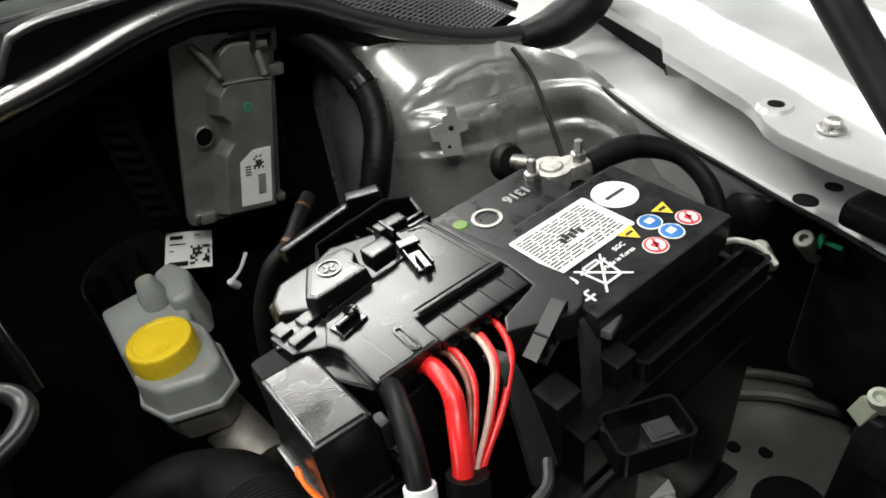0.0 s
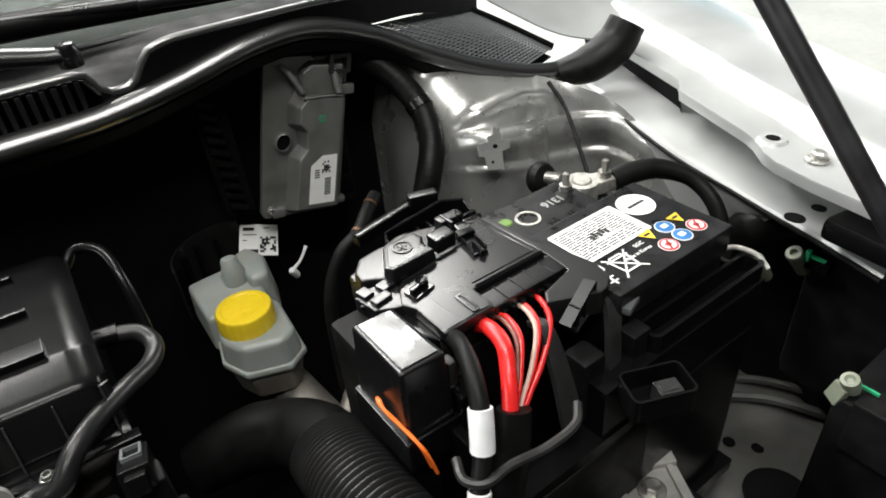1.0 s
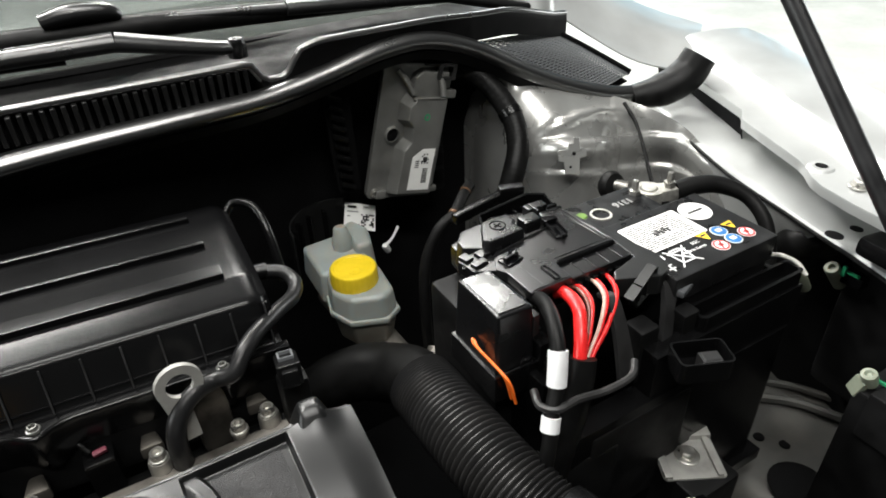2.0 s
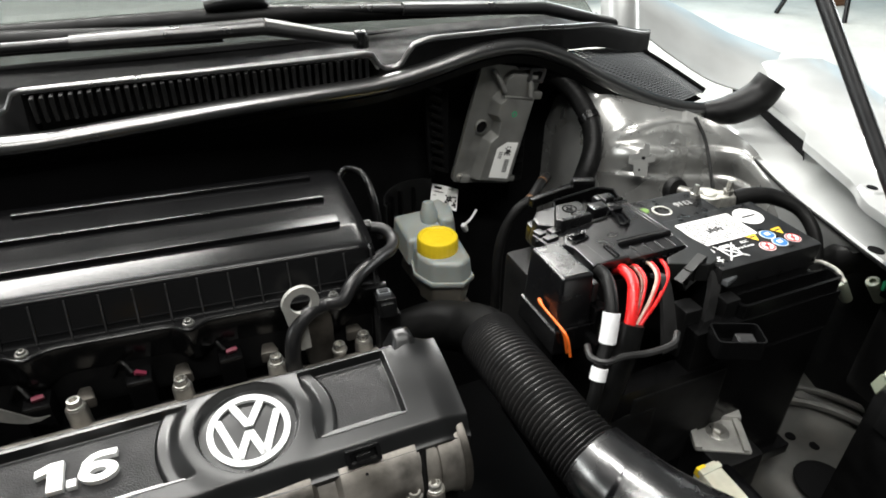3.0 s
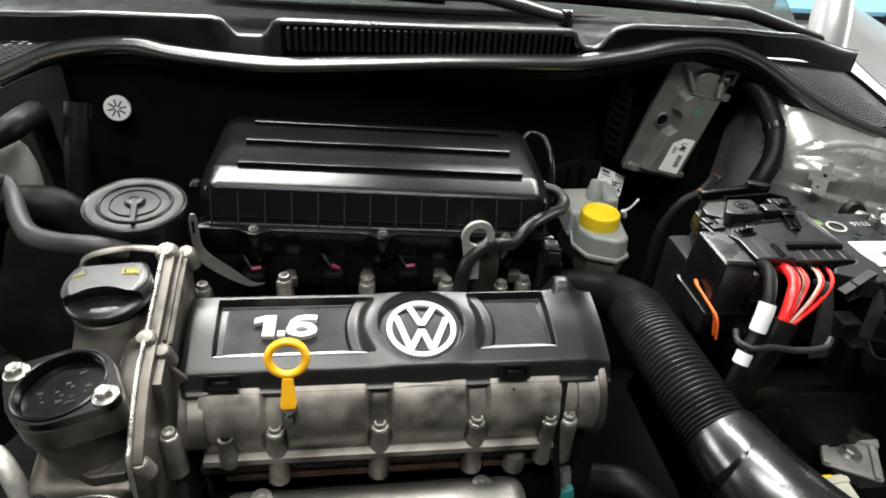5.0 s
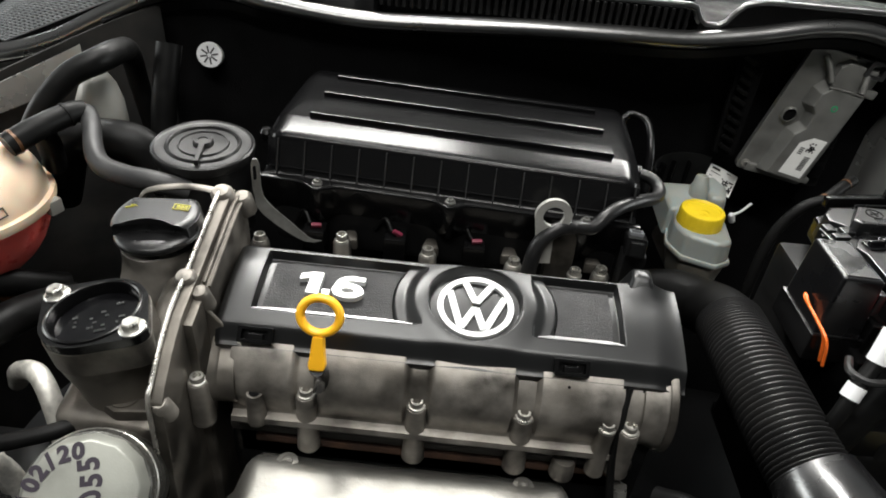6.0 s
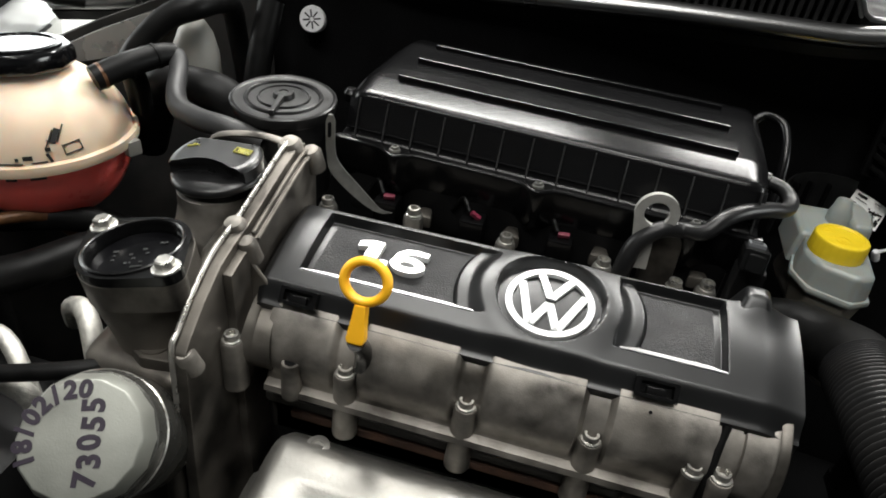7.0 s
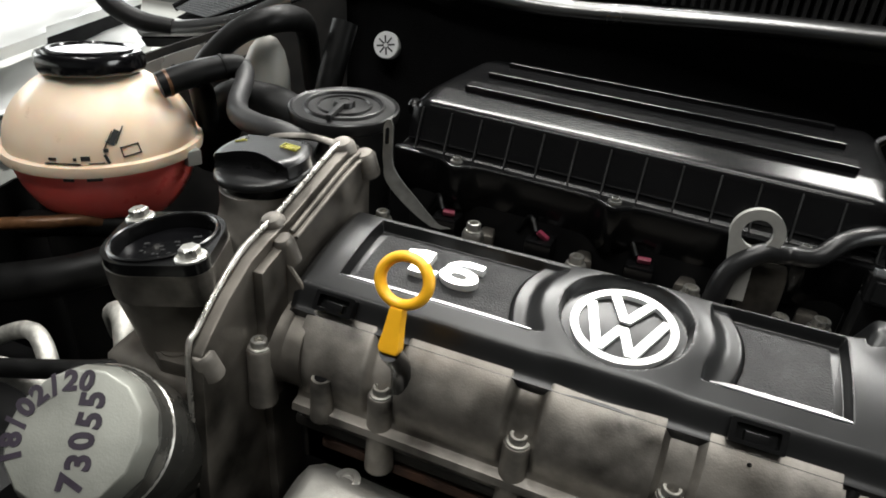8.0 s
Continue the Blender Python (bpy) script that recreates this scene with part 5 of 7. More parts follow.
tube(bm, [(0.3045, 0.420, 0.760), (0.318, 0.428, 0.762), (0.331, 0.435, 0.772)], [0.0022, 0.0016, 0.0020], 8, 5)
part("arm", bm, MAT["tape_white"], lev)
bm = bmesh.new()
lathe(bm, [(0.0042, -0.012), (0.0046, 0.0), (0.003, 0.003), (0.0002, 0.0032)], 14, axis((0.3035, 0.4195, 0.7590), (-0.4, -0.3, 0.8)))
part("knob", bm, MAT["tape_white"], lev)
# brake fluid reservoir
res = thing("brake_reservoir", (0.225, 0.31, 0.70), "cloudy white brake fluid reservoir with a yellow screw cap", "fluid reservoir")
RT = [(0.1880, 0.3060), (0.1980, 0.2800), (0.2310, 0.2670), (0.2470, 0.2770), (0.2520, 0.3220), (0.2440, 0.3500), (0.2000, 0.3560)]
bm = bmesh.new()
loft(bm, inset(RT, -0.0025), RT, 0.779, 0.8060, None, 0.006, 3)
loft(bm, [(0.1870, 0.3350), (0.2480, 0.3320), (0.2560, 0.3720), (0.2480, 0.4120), (0.1900, 0.4080)], [(0.1890, 0.3370), (0.2460, 0.3340), (0.2540, 0.3720), (0.2460, 0.4080), (0.1915, 0.4050)], 0.772, 0.8075, None, 0.006, 3)
loft(bm, [(0.2380, 0.3500), (0.2610, 0.3480), (0.2730, 0.3860), (0.2620, 0.4180), (0.2400, 0.4120)], [(0.2400, 0.3530), (0.2580, 0.3520), (0.2680, 0.3860), (0.2590, 0.4120), (0.2420, 0.4060)], 0.775, 0.8190, None, 0.007, 3)
part("upper_tank", bm, MAT["reservoir"], res)
bm = bmesh.new()
prism(bm, inset(RT, -0.0050), 0.7730, 0.7800, 0.0025)
part("seam", bm, MAT["reservoir"], res)
bm = bmesh.new()
loft(bm, inset(RT, 0.0040), inset(RT, -0.0015), 0.742, 0.7740, None, 0.003)
part("lower_tank", bm, MAT["reservoir_low"], res)
bm = bmesh.new()
lathe(bm, [(0.0235, 0.8045), (0.0235, 0.8090), (0.0245, 0.8095)], 40, Matrix.Translation((0.2170, 0.311, 0)), close=False)
part("cap_collar", bm, MAT["reservoir"], res)
bm = bmesh.new()
lathe(bm, [(0.011, 0), (0.012, 0.012), (0.009, 0.020), (0.008, 0.026), (0.0065, 0.028), (0.0002, 0.0282)], 18, axis((0.232, 0.375, 0.806), (0.0, 0.2, 1)))
part("neck", bm, MAT["reservoir"], res)
cap = part("screw_cap", (lambda b: (lathe(b, [(0.0258, 0.0), (0.0264, 0.002), (0.0260, 0.0175), (0.0245, 0.0195), (0.0205, 0.020), (0.0195, 0.0190), (0.0002, 0.0190)], 96, axis((0.2170, 0.311, 0.8045), (0, 0, 1)) @ Matrix.Diagonal((0.97, 0.97, 1, 1)), wave=lambda k: 1 + (0.012 if k % 4 < 2 else 0)), b)[1])(bmesh.new()), MAT["yellow_cap"], res, "ribbed yellow screw cap")
bm = bmesh.new()
frame_prism(bm, ring(0.2160, 0.303, 0.007, 20), ring(0.2160, 0.303, 0.006, 20), 0.8231, 0.8239)
lathe(bm, [(0.003, 0), (0.003, 0.0008), (0.0002, 0.0009)], 14, Matrix.Translation((0.2160, 0.303, 0.8231)))
for x, y, w in ((0.205, 0.322, 0.007), (0.230, 0.325, 0.007), (0.215, 0.331, 0.005), (0.208, 0.309, 0.004)):
    frame_prism(bm, [(x - w, y - w * 0.6), (x + w, y - w * 0.6), (x + w * 0.2, y + w * 0.7)], [(x - w * 0.7, y - w * 0.45), (x + w * 0.7, y - w * 0.45), (x + w * 0.15, y + w * 0.5)], 0.8231, 0.8237)
part("moulded_marks", bm, MAT["yellow_cap"], cap)
# cylinder below and dark shroud behind
bm = bmesh.new()
tube(bm, [(0.24, 0.24, 0.712), (0.22, 0.40, 0.735)], 0.022, 18)
tube(bm, [(0.258, 0.225, 0.728), (0.272, 0.235, 0.738)], 0.009, 12)
solo("brake_master_cylinder", bm, MAT["cast_aluminium"], (0.23, 0.32, 0.69), "grey cast brake master cylinder under the reservoir", "brake cylinder")
bm = bmesh.new()
rows = []
for j in range(5):
    rows.append([(0.242 + 0.056 * math.sin(a), 0.424 + 0.044 * math.cos(a), 0.755 + 0.0150 * j + (0.008 * math.cos(a) if j == 4 else 0)) for a in [radians(-95 + 125 * i / 16) for i in range(17)]])
grid(bm, rows)
thick(bm, 0.002)
shroud = thing("heat_shroud", (0.24, 0.43, 0.765), "glossy black plastic shroud behind the reservoir", "shroud")
part("wall", bm, MAT["apron_plastic"], shroud)
for k in range(4):
    bm = bmesh.new()
    a = radians(-75 + 25 * k)
    box(bm, (-0.002, -0.008, 0.0), (0.002, 0.0, 0.05), 0.001, m=pose(0.242 + 0.054 * math.sin(a), 0.424 + 0.042 * math.cos(a), 0.762, 0, 0, -math.degrees(a)))
    part("rib", bm, MAT["black_plastic"], shroud)
tg = thing("paper_tag", (0.283, 0.442, 0.775), "white printed paper tag with a code square", "tag")
c0 = Vector((0.2745, 0.4700, 0.8100))
c1 = Vector((0.3150, 0.4660, 0.7940))
dn = Vector((-0.0205, -0.0400, -0.0120))
def tagpt(u, v, d=0.0):
    return c0 + (c1 - c0) * u + dn * v + ((c1 - c0).cross(dn)).normalized() * -d
bm = bmesh.new()
grid(bm, [[tagpt(i / 4, j / 4, 0.0006 * math.sin(i)) for i in range(5)] for j in range(5)])
thick(bm, 0.0004)
part("sheet", bm, MAT["label_white"], tg)
bm = bmesh.new()
def tagbar(u0, v0, u1, v1):
    q = [tagpt(u, v, 0.0014) for u, v in ((u0, v0), (u1, v0), (u1, v1), (u0, v1))]
    f = bm.faces.new([bm.verts.new(p) for p in q])
    bmesh.ops.solidify(bm, geom=[f], thickness=0.0002)
for a in range(8):
    for b in range(8):
        if rng.random() < 0.55 or a in (0, 7) and b in (0, 7):
            tagbar(0.52 + 0.052 * a, 0.42 + 0.062 * b, 0.572 + 0.052 * a, 0.482 + 0.062 * b)
for v, w in ((0.34, 0.30), (0.34, 0.7), (0.52, 0.2)):
    tagbar(0.08, v, 0.08 + w * 0.5, v + 0.03)
tagbar(0.6, 0.12, 0.75, 0.15)
tagbar(0.08, 0.12, 0.36, 0.22)
tagbar(0.08, 0.82, 0.48, 0.94)
part("print", bm, MAT["print_black"], tg)
# ---- engine ----
eng = thing("engine", (-0.06, 0.06, 0.40), "four-cylinder engine with cast aluminium camshaft housing", "engine")
bm = bmesh.new()
box(bm, (-0.245, 0.01, 0.40), (0.115, 0.19, 0.79), 0.01)
part("block", bm, MAT["black_plastic_matt"], eng)
# camshaft housing, a half-round casting with cross ribs
def arc_section(r, a0=203, a1=60, n=18, cy=0.036, cz=0.795):
    return [(cy + r * math.cos(radians(a0 + (a1 - a0) * k / n)), cz + r * math.sin(radians(a0 + (a1 - a0) * k / n))) for k in range(n + 1)]
bm = bmesh.new()
rows = []
xs = [-0.232 + 0.306 * i / 153 for i in range(154)]
for x in xs:
    r = 0.0435 - 0.0015 * min(1, max(0, (-0.222 - x) / 0.01)) ** 2
    groove = 0
    for b in (-0.172, -0.084, 0.001):
        d = abs(x - b)
        groove = max(groove, 0.0062 * (1 if d < 0.0075 else max(0, 1 - (d - 0.0075) / 0.003)))
    row = [(x, y, z) for y, z in arc_section(r - groove)]
    front = [(x, -0.0035, 0.775), (x, -0.004, 0.7725), (x, -0.0105, 0.771), (x, -0.0115, 0.766), (x, -0.007, 0.762), (x, 0.004, 0.745)]
    rows.append(front[::-1] + row)
grid(bm, rows)
part("camshaft_housing", bm, MAT["cast_aluminium"], eng, smooth=50)
# end cap with a rim
bm = bmesh.new()
m = Matrix.Translation((0.074, 0.036, 0.795)) @ pose(0, 0, 0, 0, 90, 0)
lathe(bm, [(0.038, 0.0), (0.040, 0.001), (0.040, 0.016), (0.0375, 0.0165), (0.0375, 0.018), (0.040, 0.0185), (0.040, 0.030), (0.042, 0.0336), (0.042, 0.040), (0.0405, 0.043), (0.03, 0.0435), (0.0002, 0.0436)], 48, m)
part("housing_end", bm, MAT["cast_aluminium"], eng)
bm = bmesh.new()
lathe(bm, [(0.0435, 0.0), (0.0445, 0.002), (0.0445, 0.006), (0.043, 0.007)], 48, m @ Matrix.Translation((0, 0, 0.037)), close=False)
part("end_rim", bm, MAT["cast_dirty_shaded"], eng)
# bolt posts along the front of the housing
def post(x, top, low, y=0.0, r=0.0085, head=True):
    bm = bmesh.new()
    lathe(bm, [(r * 1.15, 0.0), (r * 1.05, 0.02), (r, top - low - 0.002), (r * 0.92, top - low), (0.0002, top - low)], 20, Matrix.Translation((x, y, low)))
    box(bm, (x - r * 0.8, y, low), (x + r * 0.8, y + 0.014, top - 0.008), 0.002)
    part("bolt_post", bm, MAT["cast_aluminium"], eng)
    if head:
        bolt("bolt", eng, (x, y, top), (0, 0, 1), 0.0054, 0.006, washer=1.35)
for x in (-0.172, -0.084, 0.001):
    post(x, 0.7955, 0.735, -0.002)
post(0.066, 0.797, 0.745, -0.006, 0.007)
post(0.0835, 0.7975, 0.748, -0.006, 0.0085)
post(-0.252, 0.811, 0.768, -0.014, 0.0082)
post(-0.2115, 0.797, 0.765, -0.007, 0.007, False)
post(0.041, 0.752, 0.735, -0.004, 0.009, False)
bm = bmesh.new()
lathe(bm, [(0.0045, 0), (0.0045, 0.0005), (0.0002, 0.0006)], 16, Matrix.Translation((-0.2115, -0.007, 0.7971)))
part("thread_hole", bm, MAT["insulation"], eng)
bm = bmesh.new()
lathe(bm, [(0.0012, 0), (0.0012, 0.0008), (0.0002, 0.0009)], 10, axis((0.032, 0.0055, 0.826), (0, -0.7, 0.7)))
part("pit", bm, MAT["insulation"], eng)
# ledge below the housing, coloured near black for the shadow gap there
bm = bmesh.new()
box(bm, (-0.24, 0.002, 0.738), (0.10, 0.03, 0.748), 0.003)
box(bm, (-0.24, 0.010, 0.70), (0.10, 0.03, 0.74), 0.003)
part("head_ledge", bm, MAT["shadowed_iron"], eng)
bm = bmesh.new()
box(bm, (-0.22, 0.004, 0.724), (0.09, 0.02, 0.732), 0.002)
part("gasket", bm, MAT["rust"], eng, "rusty brown gasket edge")
# rear strip with bolts
bm = bmesh.new()
box(bm, (-0.262, 0.12, 0.80), (0.112, 0.148, 0.822), 0.003)
part("rear_flange", bm, MAT["cast_aluminium"], eng)
for x, z in ((-0.252, 0.833), (-0.173, 0.842), (-0.091, 0.836), (-0.009, 0.834), (0.050, 0.829), (0.074, 0.834)):
    r = 0.0085 if x != 0.050 else 0.006
    bm = bmesh.new()
    lathe(bm, [(r * 1.1, 0.80), (r, z - 0.004), (r * 0.9, z - 0.002), (0.0002, z - 0.002)], 18, Matrix.Translation((x, 0.151, 0)))
    part("bolt_post", bm, MAT["cast_aluminium_clean"], eng)
    bolt("bolt", eng, (x, 0.151, z - 0.0015), (0, 0, 1), 0.0056, 0.007, washer=1.3)
# boss under the lifting eye
bm = bmesh.new()
box(bm, (0.022, 0.165, 0.80), (0.05, 0.185, 0.865), 0.006)
part("head_boss", bm, MAT["cast_dirty_shaded"], eng)

# plastic engine cover with recessed panels and a badge well
cover = thing("engine_cover", (-0.06, 0.065, 0.80), "dark grey plastic engine cover with recessed panels", "engine cover")
def smooth01(t):
    t = min(1, max(0, t))
    return t * t * (3 - 2 * t)
def recess(x, y, x0, x1, y0, y1, w=0.0024):
    return smooth01((x - x0) / w) * smooth01((x1 - x) / w) * smooth01((y - y0) / w) * smooth01((y1 - y) / w)
def cover_z(x, y):
    z = 0.8434 + 0.19 * (y - 0.02) + 0.0036 * math.sin((y - 0.02) / 0.085 * math.pi)
    z -= 0.0105 * smooth01((0.0225 - y) / 0.0115)
    z -= 0.010 * smooth01((y - 0.101) / 0.009)
    d = math.hypot(x + 0.045, y - 0.064)
    z += 0.0016 * smooth01((0.060 - d) / 0.018)
    # the panels end in hollows that curve round the badge
    left = recess(x, y, -0.224, -0.086, 0.034, 0.098) * smooth01((d - 0.048) / 0.012)
    right = recess(x, y, 0.001, 0.076, 0.034, 0.100) * smooth01((d - 0.048) / 0.012)
    step = 0.5 + 0.5 * smooth01((d - 0.066) / 0.003)
    z -= 0.0078 * max(left, right) * step
    z -= 0.0080 * smooth01((0.0392 - d) / 0.0022)
    z -= 0.0035 * smooth01((x - 0.098) / 0.026) + 0.004 * smooth01((-0.243 - x) / 0.008)
    # hump at the rear corner
    z += 0.006 * math.exp(-((x - 0.098) / 0.012) ** 2 - ((y - 0.106) / 0.02) ** 2)
    return z
bm = bmesh.new()
def stations(a, b, n, edges):
    """Even steps from a to b, closer together at each edge."""
    out = [a + (b - a) * k / n for k in range(n + 1)]
    for e in edges:
        out += [e + d for d in (0.0, 0.0004, 0.0012, 0.0020, 0.0024)]
    out = sorted(out)
    return [out[0]] + [q for p, q in zip(out, out[1:]) if q - p > 0.00025]
rows = []
XS = stations(-0.2485, 0.1245, 340, (-0.224, -0.0884, 0.001, 0.0736))
for y in stations(0.0095, 0.1125, 110, (0.034, 0.0956, 0.0976)):
    v = (y - 0.0095) / 0.103
    rows.append([(x + (0.004 * v - 0.002) * abs(x / 0.12) ** 3 * (1 if x > 0 else -0.12), y, cover_z(x, y)) for x in XS])
vs = grid(bm, rows)
border = vs[0] + [r[-1] for r in vs[1:-1]] + vs[-1][::-1] + [r[0] for r in vs[1:-1][::-1]]
low = [bm.verts.new((v.co.x, v.co.y + (0.0025 if v.co.y < 0.06 else -0.001), v.co.z - 0.011)) for v in border]
for k in range(len(border)):
    n = (k + 1) % len(border)
    bm.faces.new((border[k], border[n], low[n], low[k]))
part("shell", bm, MAT["cover_plastic"], cover, smooth=55)
# grained inserts
bm = bmesh.new()
def insert(x0, x1, y0, y1):
    n = 30
    rs = []
    for j in range(9):
        y = y0 + (y1 - y0) * j / 8
        r = []
        for i in range(n + 1):
            x = x0 + (x1 - x0) * i / n
            d = Vector((x + 0.045, y - 0.064))
            if d.length < 0.0685:
                d = d.normalized() * 0.0685
                if abs(d.y + 0.064 - y) > 0.0005:
                    s = math.sqrt(max(0, 0.0685 ** 2 - (y - 0.064) ** 2))
                    d = Vector((s if x > -0.045 else -s, y - 0.064))
                x = -0.045 + d.x
            r.append((x, y, cover_z(x, y) + 0.0012))
        rs.append(r)
    grid(bm, rs)
insert(-0.2165, -0.098, 0.0405, 0.0915)
part("grained_insert", bm, MAT["cover_dark"], cover, "finely grained black insert")
bm = bmesh.new()
insert(0.010, 0.0685, 0.0405, 0.0935)
part("grained_insert", bm, MAT["cover_dark"], cover, "finely grained black insert")
for x0, x1, w in ((-0.222, -0.094, 0.0022), (0.006, 0.075, 0.0030)):
    bm = bmesh.new()
    rows = []
    for k in range(25):
        x = x0 + (x1 - x0) * k / 24
        z = cover_z(x, 0.0335)
        t = w * min(1, k / 5 + 0.25, (24 - k) / 5 + 0.25)
        rows.append([(x, 0.0340, z - 0.0020), (x, 0.0340, z + 0.0006), (x, 0.0343, z + 0.0008), (x, 0.0343 + t, z + 0.0008 + 0.06 * t), (x, 0.0346 + t, z - 0.0030)])
    vs = grid(bm, rows)
    bm.faces.new(vs[0])
    bm.faces.new(vs[-1][::-1])
    part("panel_edge", bm, MAT["cowl_lip"], cover, "thin bright front lip of the recess")
# clip pockets on the front edge
for x in (-0.213, 0.032):
    bm = bmesh.new()
    m = pose(x, 0.0125, 0.8395, 52, 0, 0)
    frame_prism(bm, rect(-0.0135, -0.006, 0.0135, 0.0065, 0.001), rect(-0.0105, -0.004, 0.0105, 0.0045, 0.001), -0.004, 0.003, m)
    box(bm, (-0.0105, -0.004, -0.004), (0.0105, 0.0045, -0.002), m=m)
    box(bm, (-0.006, -0.0045, -0.002), (0.006, 0.0015, 0.0012), 0.001, m=m)
    part("clip_pocket", bm, MAT["black_plastic"], cover)
# sensor hump and plug
bm = bmesh.new()
HB2 = [(0.079, 0.082), (0.111, 0.080), (0.112, 0.120), (0.083, 0.121)]
loft(bm, HB2, [(0.0885, 0.101), (0.1040, 0.100), (0.1050, 0.114), (0.0895, 0.115)], 0.848, 0.8690, None, 0.005, 3)
part("sensor_hump", bm, MAT["cover_plastic"], cover)

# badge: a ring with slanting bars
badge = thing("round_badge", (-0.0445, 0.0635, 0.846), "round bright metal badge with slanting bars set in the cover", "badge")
BM = pose(-0.0445, 0.0628, 0.8466, 11, 0, -4)
BS = Matrix.Diagonal((0.915, 0.915, 1, 1))
bm = bmesh.new()
frame_prism(bm, ring(0, 0, 0.0345, 64), ring(0, 0, 0.0292, 64), 0.0, 0.0042, BM @ BS)
part("ring", bm, MAT["chrome_badge"], badge)
for x0, y0, x1, y1 in ((-0.0125, 0.0268, 0.0, 0.003), (0.0125, 0.0268, 0.0, 0.003), (-0.0255, 0.0145, -0.0105, -0.0262), (-0.0105, -0.0262, 0.0, -0.001), (0.0, -0.001, 0.0105, -0.0262), (0.0105, -0.0262, 0.0255, 0.0145)):
    bm = bmesh.new()
    q = Vector((x1 - x0, y1 - y0)).normalized()
    h = 0.0062 / abs(q.y) / 2
    prism(bm, [(x0 - h, y0), (x0 + h, y0), (x1 + h, y1), (x1 - h, y1)], 0.0, 0.0040 - 0.0001 * (x1 > x0), 0, BM @ BS)
    part("bar", bm, MAT["chrome_badge"], badge)
bm = bmesh.new()
lathe(bm, [(0.0375, -0.001), (0.0375, 0.0002), (0.0002, 0.0003)], 48, BM)
part("back_plate", bm, MAT["black_plastic_matt"], badge)

num = thing("capacity_lettering", (-0.16, 0.07, 0.853), "raised bright figures on the engine cover", "lettering")
NUM = pose(-0.164, 0.0668, cover_z(-0.163, 0.0665) + 0.0018, 10.5, 0, -2.5) @ Matrix.Diagonal((0.90, 1.12, 1.3, 1))
for pts in ([(-0.0225, -0.0103), (-0.0105, -0.0103), (-0.0105, 0.0108), (-0.0205, 0.0108), (-0.0315, 0.0075), (-0.0315, 0.0018), (-0.0225, 0.0040)],
            [(-0.0080, -0.0103), (-0.0005, -0.0103), (-0.0005, -0.0045), (-0.0080, -0.0045)]):
    bm = bmesh.new()
    prism(bm, pts, -0.001, 0.0032, 0.0004, NUM, 1)
    part("figure", bm, MAT["chrome_badge"], num)
bm = bmesh.new()
six_out, six_in = [], []
for k in range(36):
    a = 2 * math.pi * k / 36
    six_out.append((0.0150 + 0.0148 * math.cos(a), -0.0035 + 0.0072 * math.sin(a)))
    six_in.append((0.0150 + 0.0062 * math.cos(a), -0.0035 + 0.0024 * math.sin(a)))
frame_prism(bm, six_out, six_in, -0.001, 0.0032, NUM)
prism(bm, [(0.0003, -0.0040), (0.0075, -0.0020), (0.0092, 0.0030), (0.0125, 0.0058), (0.0180, 0.0066), (0.0285, 0.0064), (0.0290, 0.0106), (0.0165, 0.0110), (0.0090, 0.0094), (0.0032, 0.0052)], -0.001, 0.0032, 0, NUM)
part("figure", bm, MAT["chrome_badge"], num)

# oil dipstick
dip = thing("oil_dipstick", (-0.158, -0.004, 0.80), "yellow plastic ring-handled oil dipstick", "dipstick")
bm = bmesh.new()
tilt = pose(-0.156, -0.0105, 0.8870, 90 - 22, 0, 0) @ Matrix.Diagonal((0.88, 0.88, 0.95, 1))
rows = []
for k in range(40):
    a = 2 * math.pi * k / 40
    row = []
    for j in range(12):
        b = 2 * math.pi * j / 12
        rr = 0.0148 + 0.0034 * math.cos(b)
        row.append(bm.verts.new(tilt @ Vector((rr * math.cos(a) * 1.08, rr * math.sin(a), 0.0042 * math.sin(b)))))
    rows.append(row)
for k in range(40):
    for j in range(12):
        bm.faces.new((rows[k][j], rows[(k + 1) % 40][j], rows[(k + 1) % 40][(j + 1) % 12], rows[k][(j + 1) % 12]))
part("ring_handle", bm, MAT["yellow_handle"], dip)
bm = bmesh.new()
prism(bm, [(-0.0045, -0.0165), (0.0045, -0.0165), (0.0055, -0.030), (0.0072, -0.042), (0.006, -0.046), (-0.006, -0.046), (-0.0072, -0.042), (-0.0055, -0.030)], -0.0045, 0.0045, 0.002, tilt)
part("grip", bm, MAT["yellow_handle"], dip)
bm = bmesh.new()
tube(bm, [tilt @ Vector((0, -0.045, 0)), (-0.158, -0.006, 0.825), (-0.16, 0.0, 0.80), (-0.16, 0.006, 0.77)], 0.006, 12)
part("guide_tube", bm, MAT["black_plastic"], dip)

# exhaust heat shield
shield = thing("heat_shield", (-0.08, -0.06, 0.64), "pressed bright steel exhaust heat shield with rivets", "heat shield")
bm = bmesh.new()
rows = []
for i in range(61):
    x = -0.243 + 0.31 * i / 60
    row = []
    e = smooth01((x + 0.243) / 0.035) * smooth01((0.068 - x) / 0.03)
    for j in range(25):
        v = j / 24
        y = -0.004 - 0.135 * v - 0.004 * (1 - e)
        z = 0.731 - 0.012 * math.exp(-((v - 0.0) / 0.06) ** 2) - 0.075 * v ** 2.2 - 0.055 * (1 - e) ** 1.6
        z -= 0.004 * smooth01((v - 0.32) / 0.05) * smooth01((x + 0.2) / 0.02)
        row.append((x, y, z + 0.0015 * noise.noise(Vector((x * 22, y * 22, 1.7)))))
    rows.append(row)
grid(bm, rows)
thick(bm, 0.0012)
part("sheet", bm, MAT["steel_shield"], shield, smooth=50)
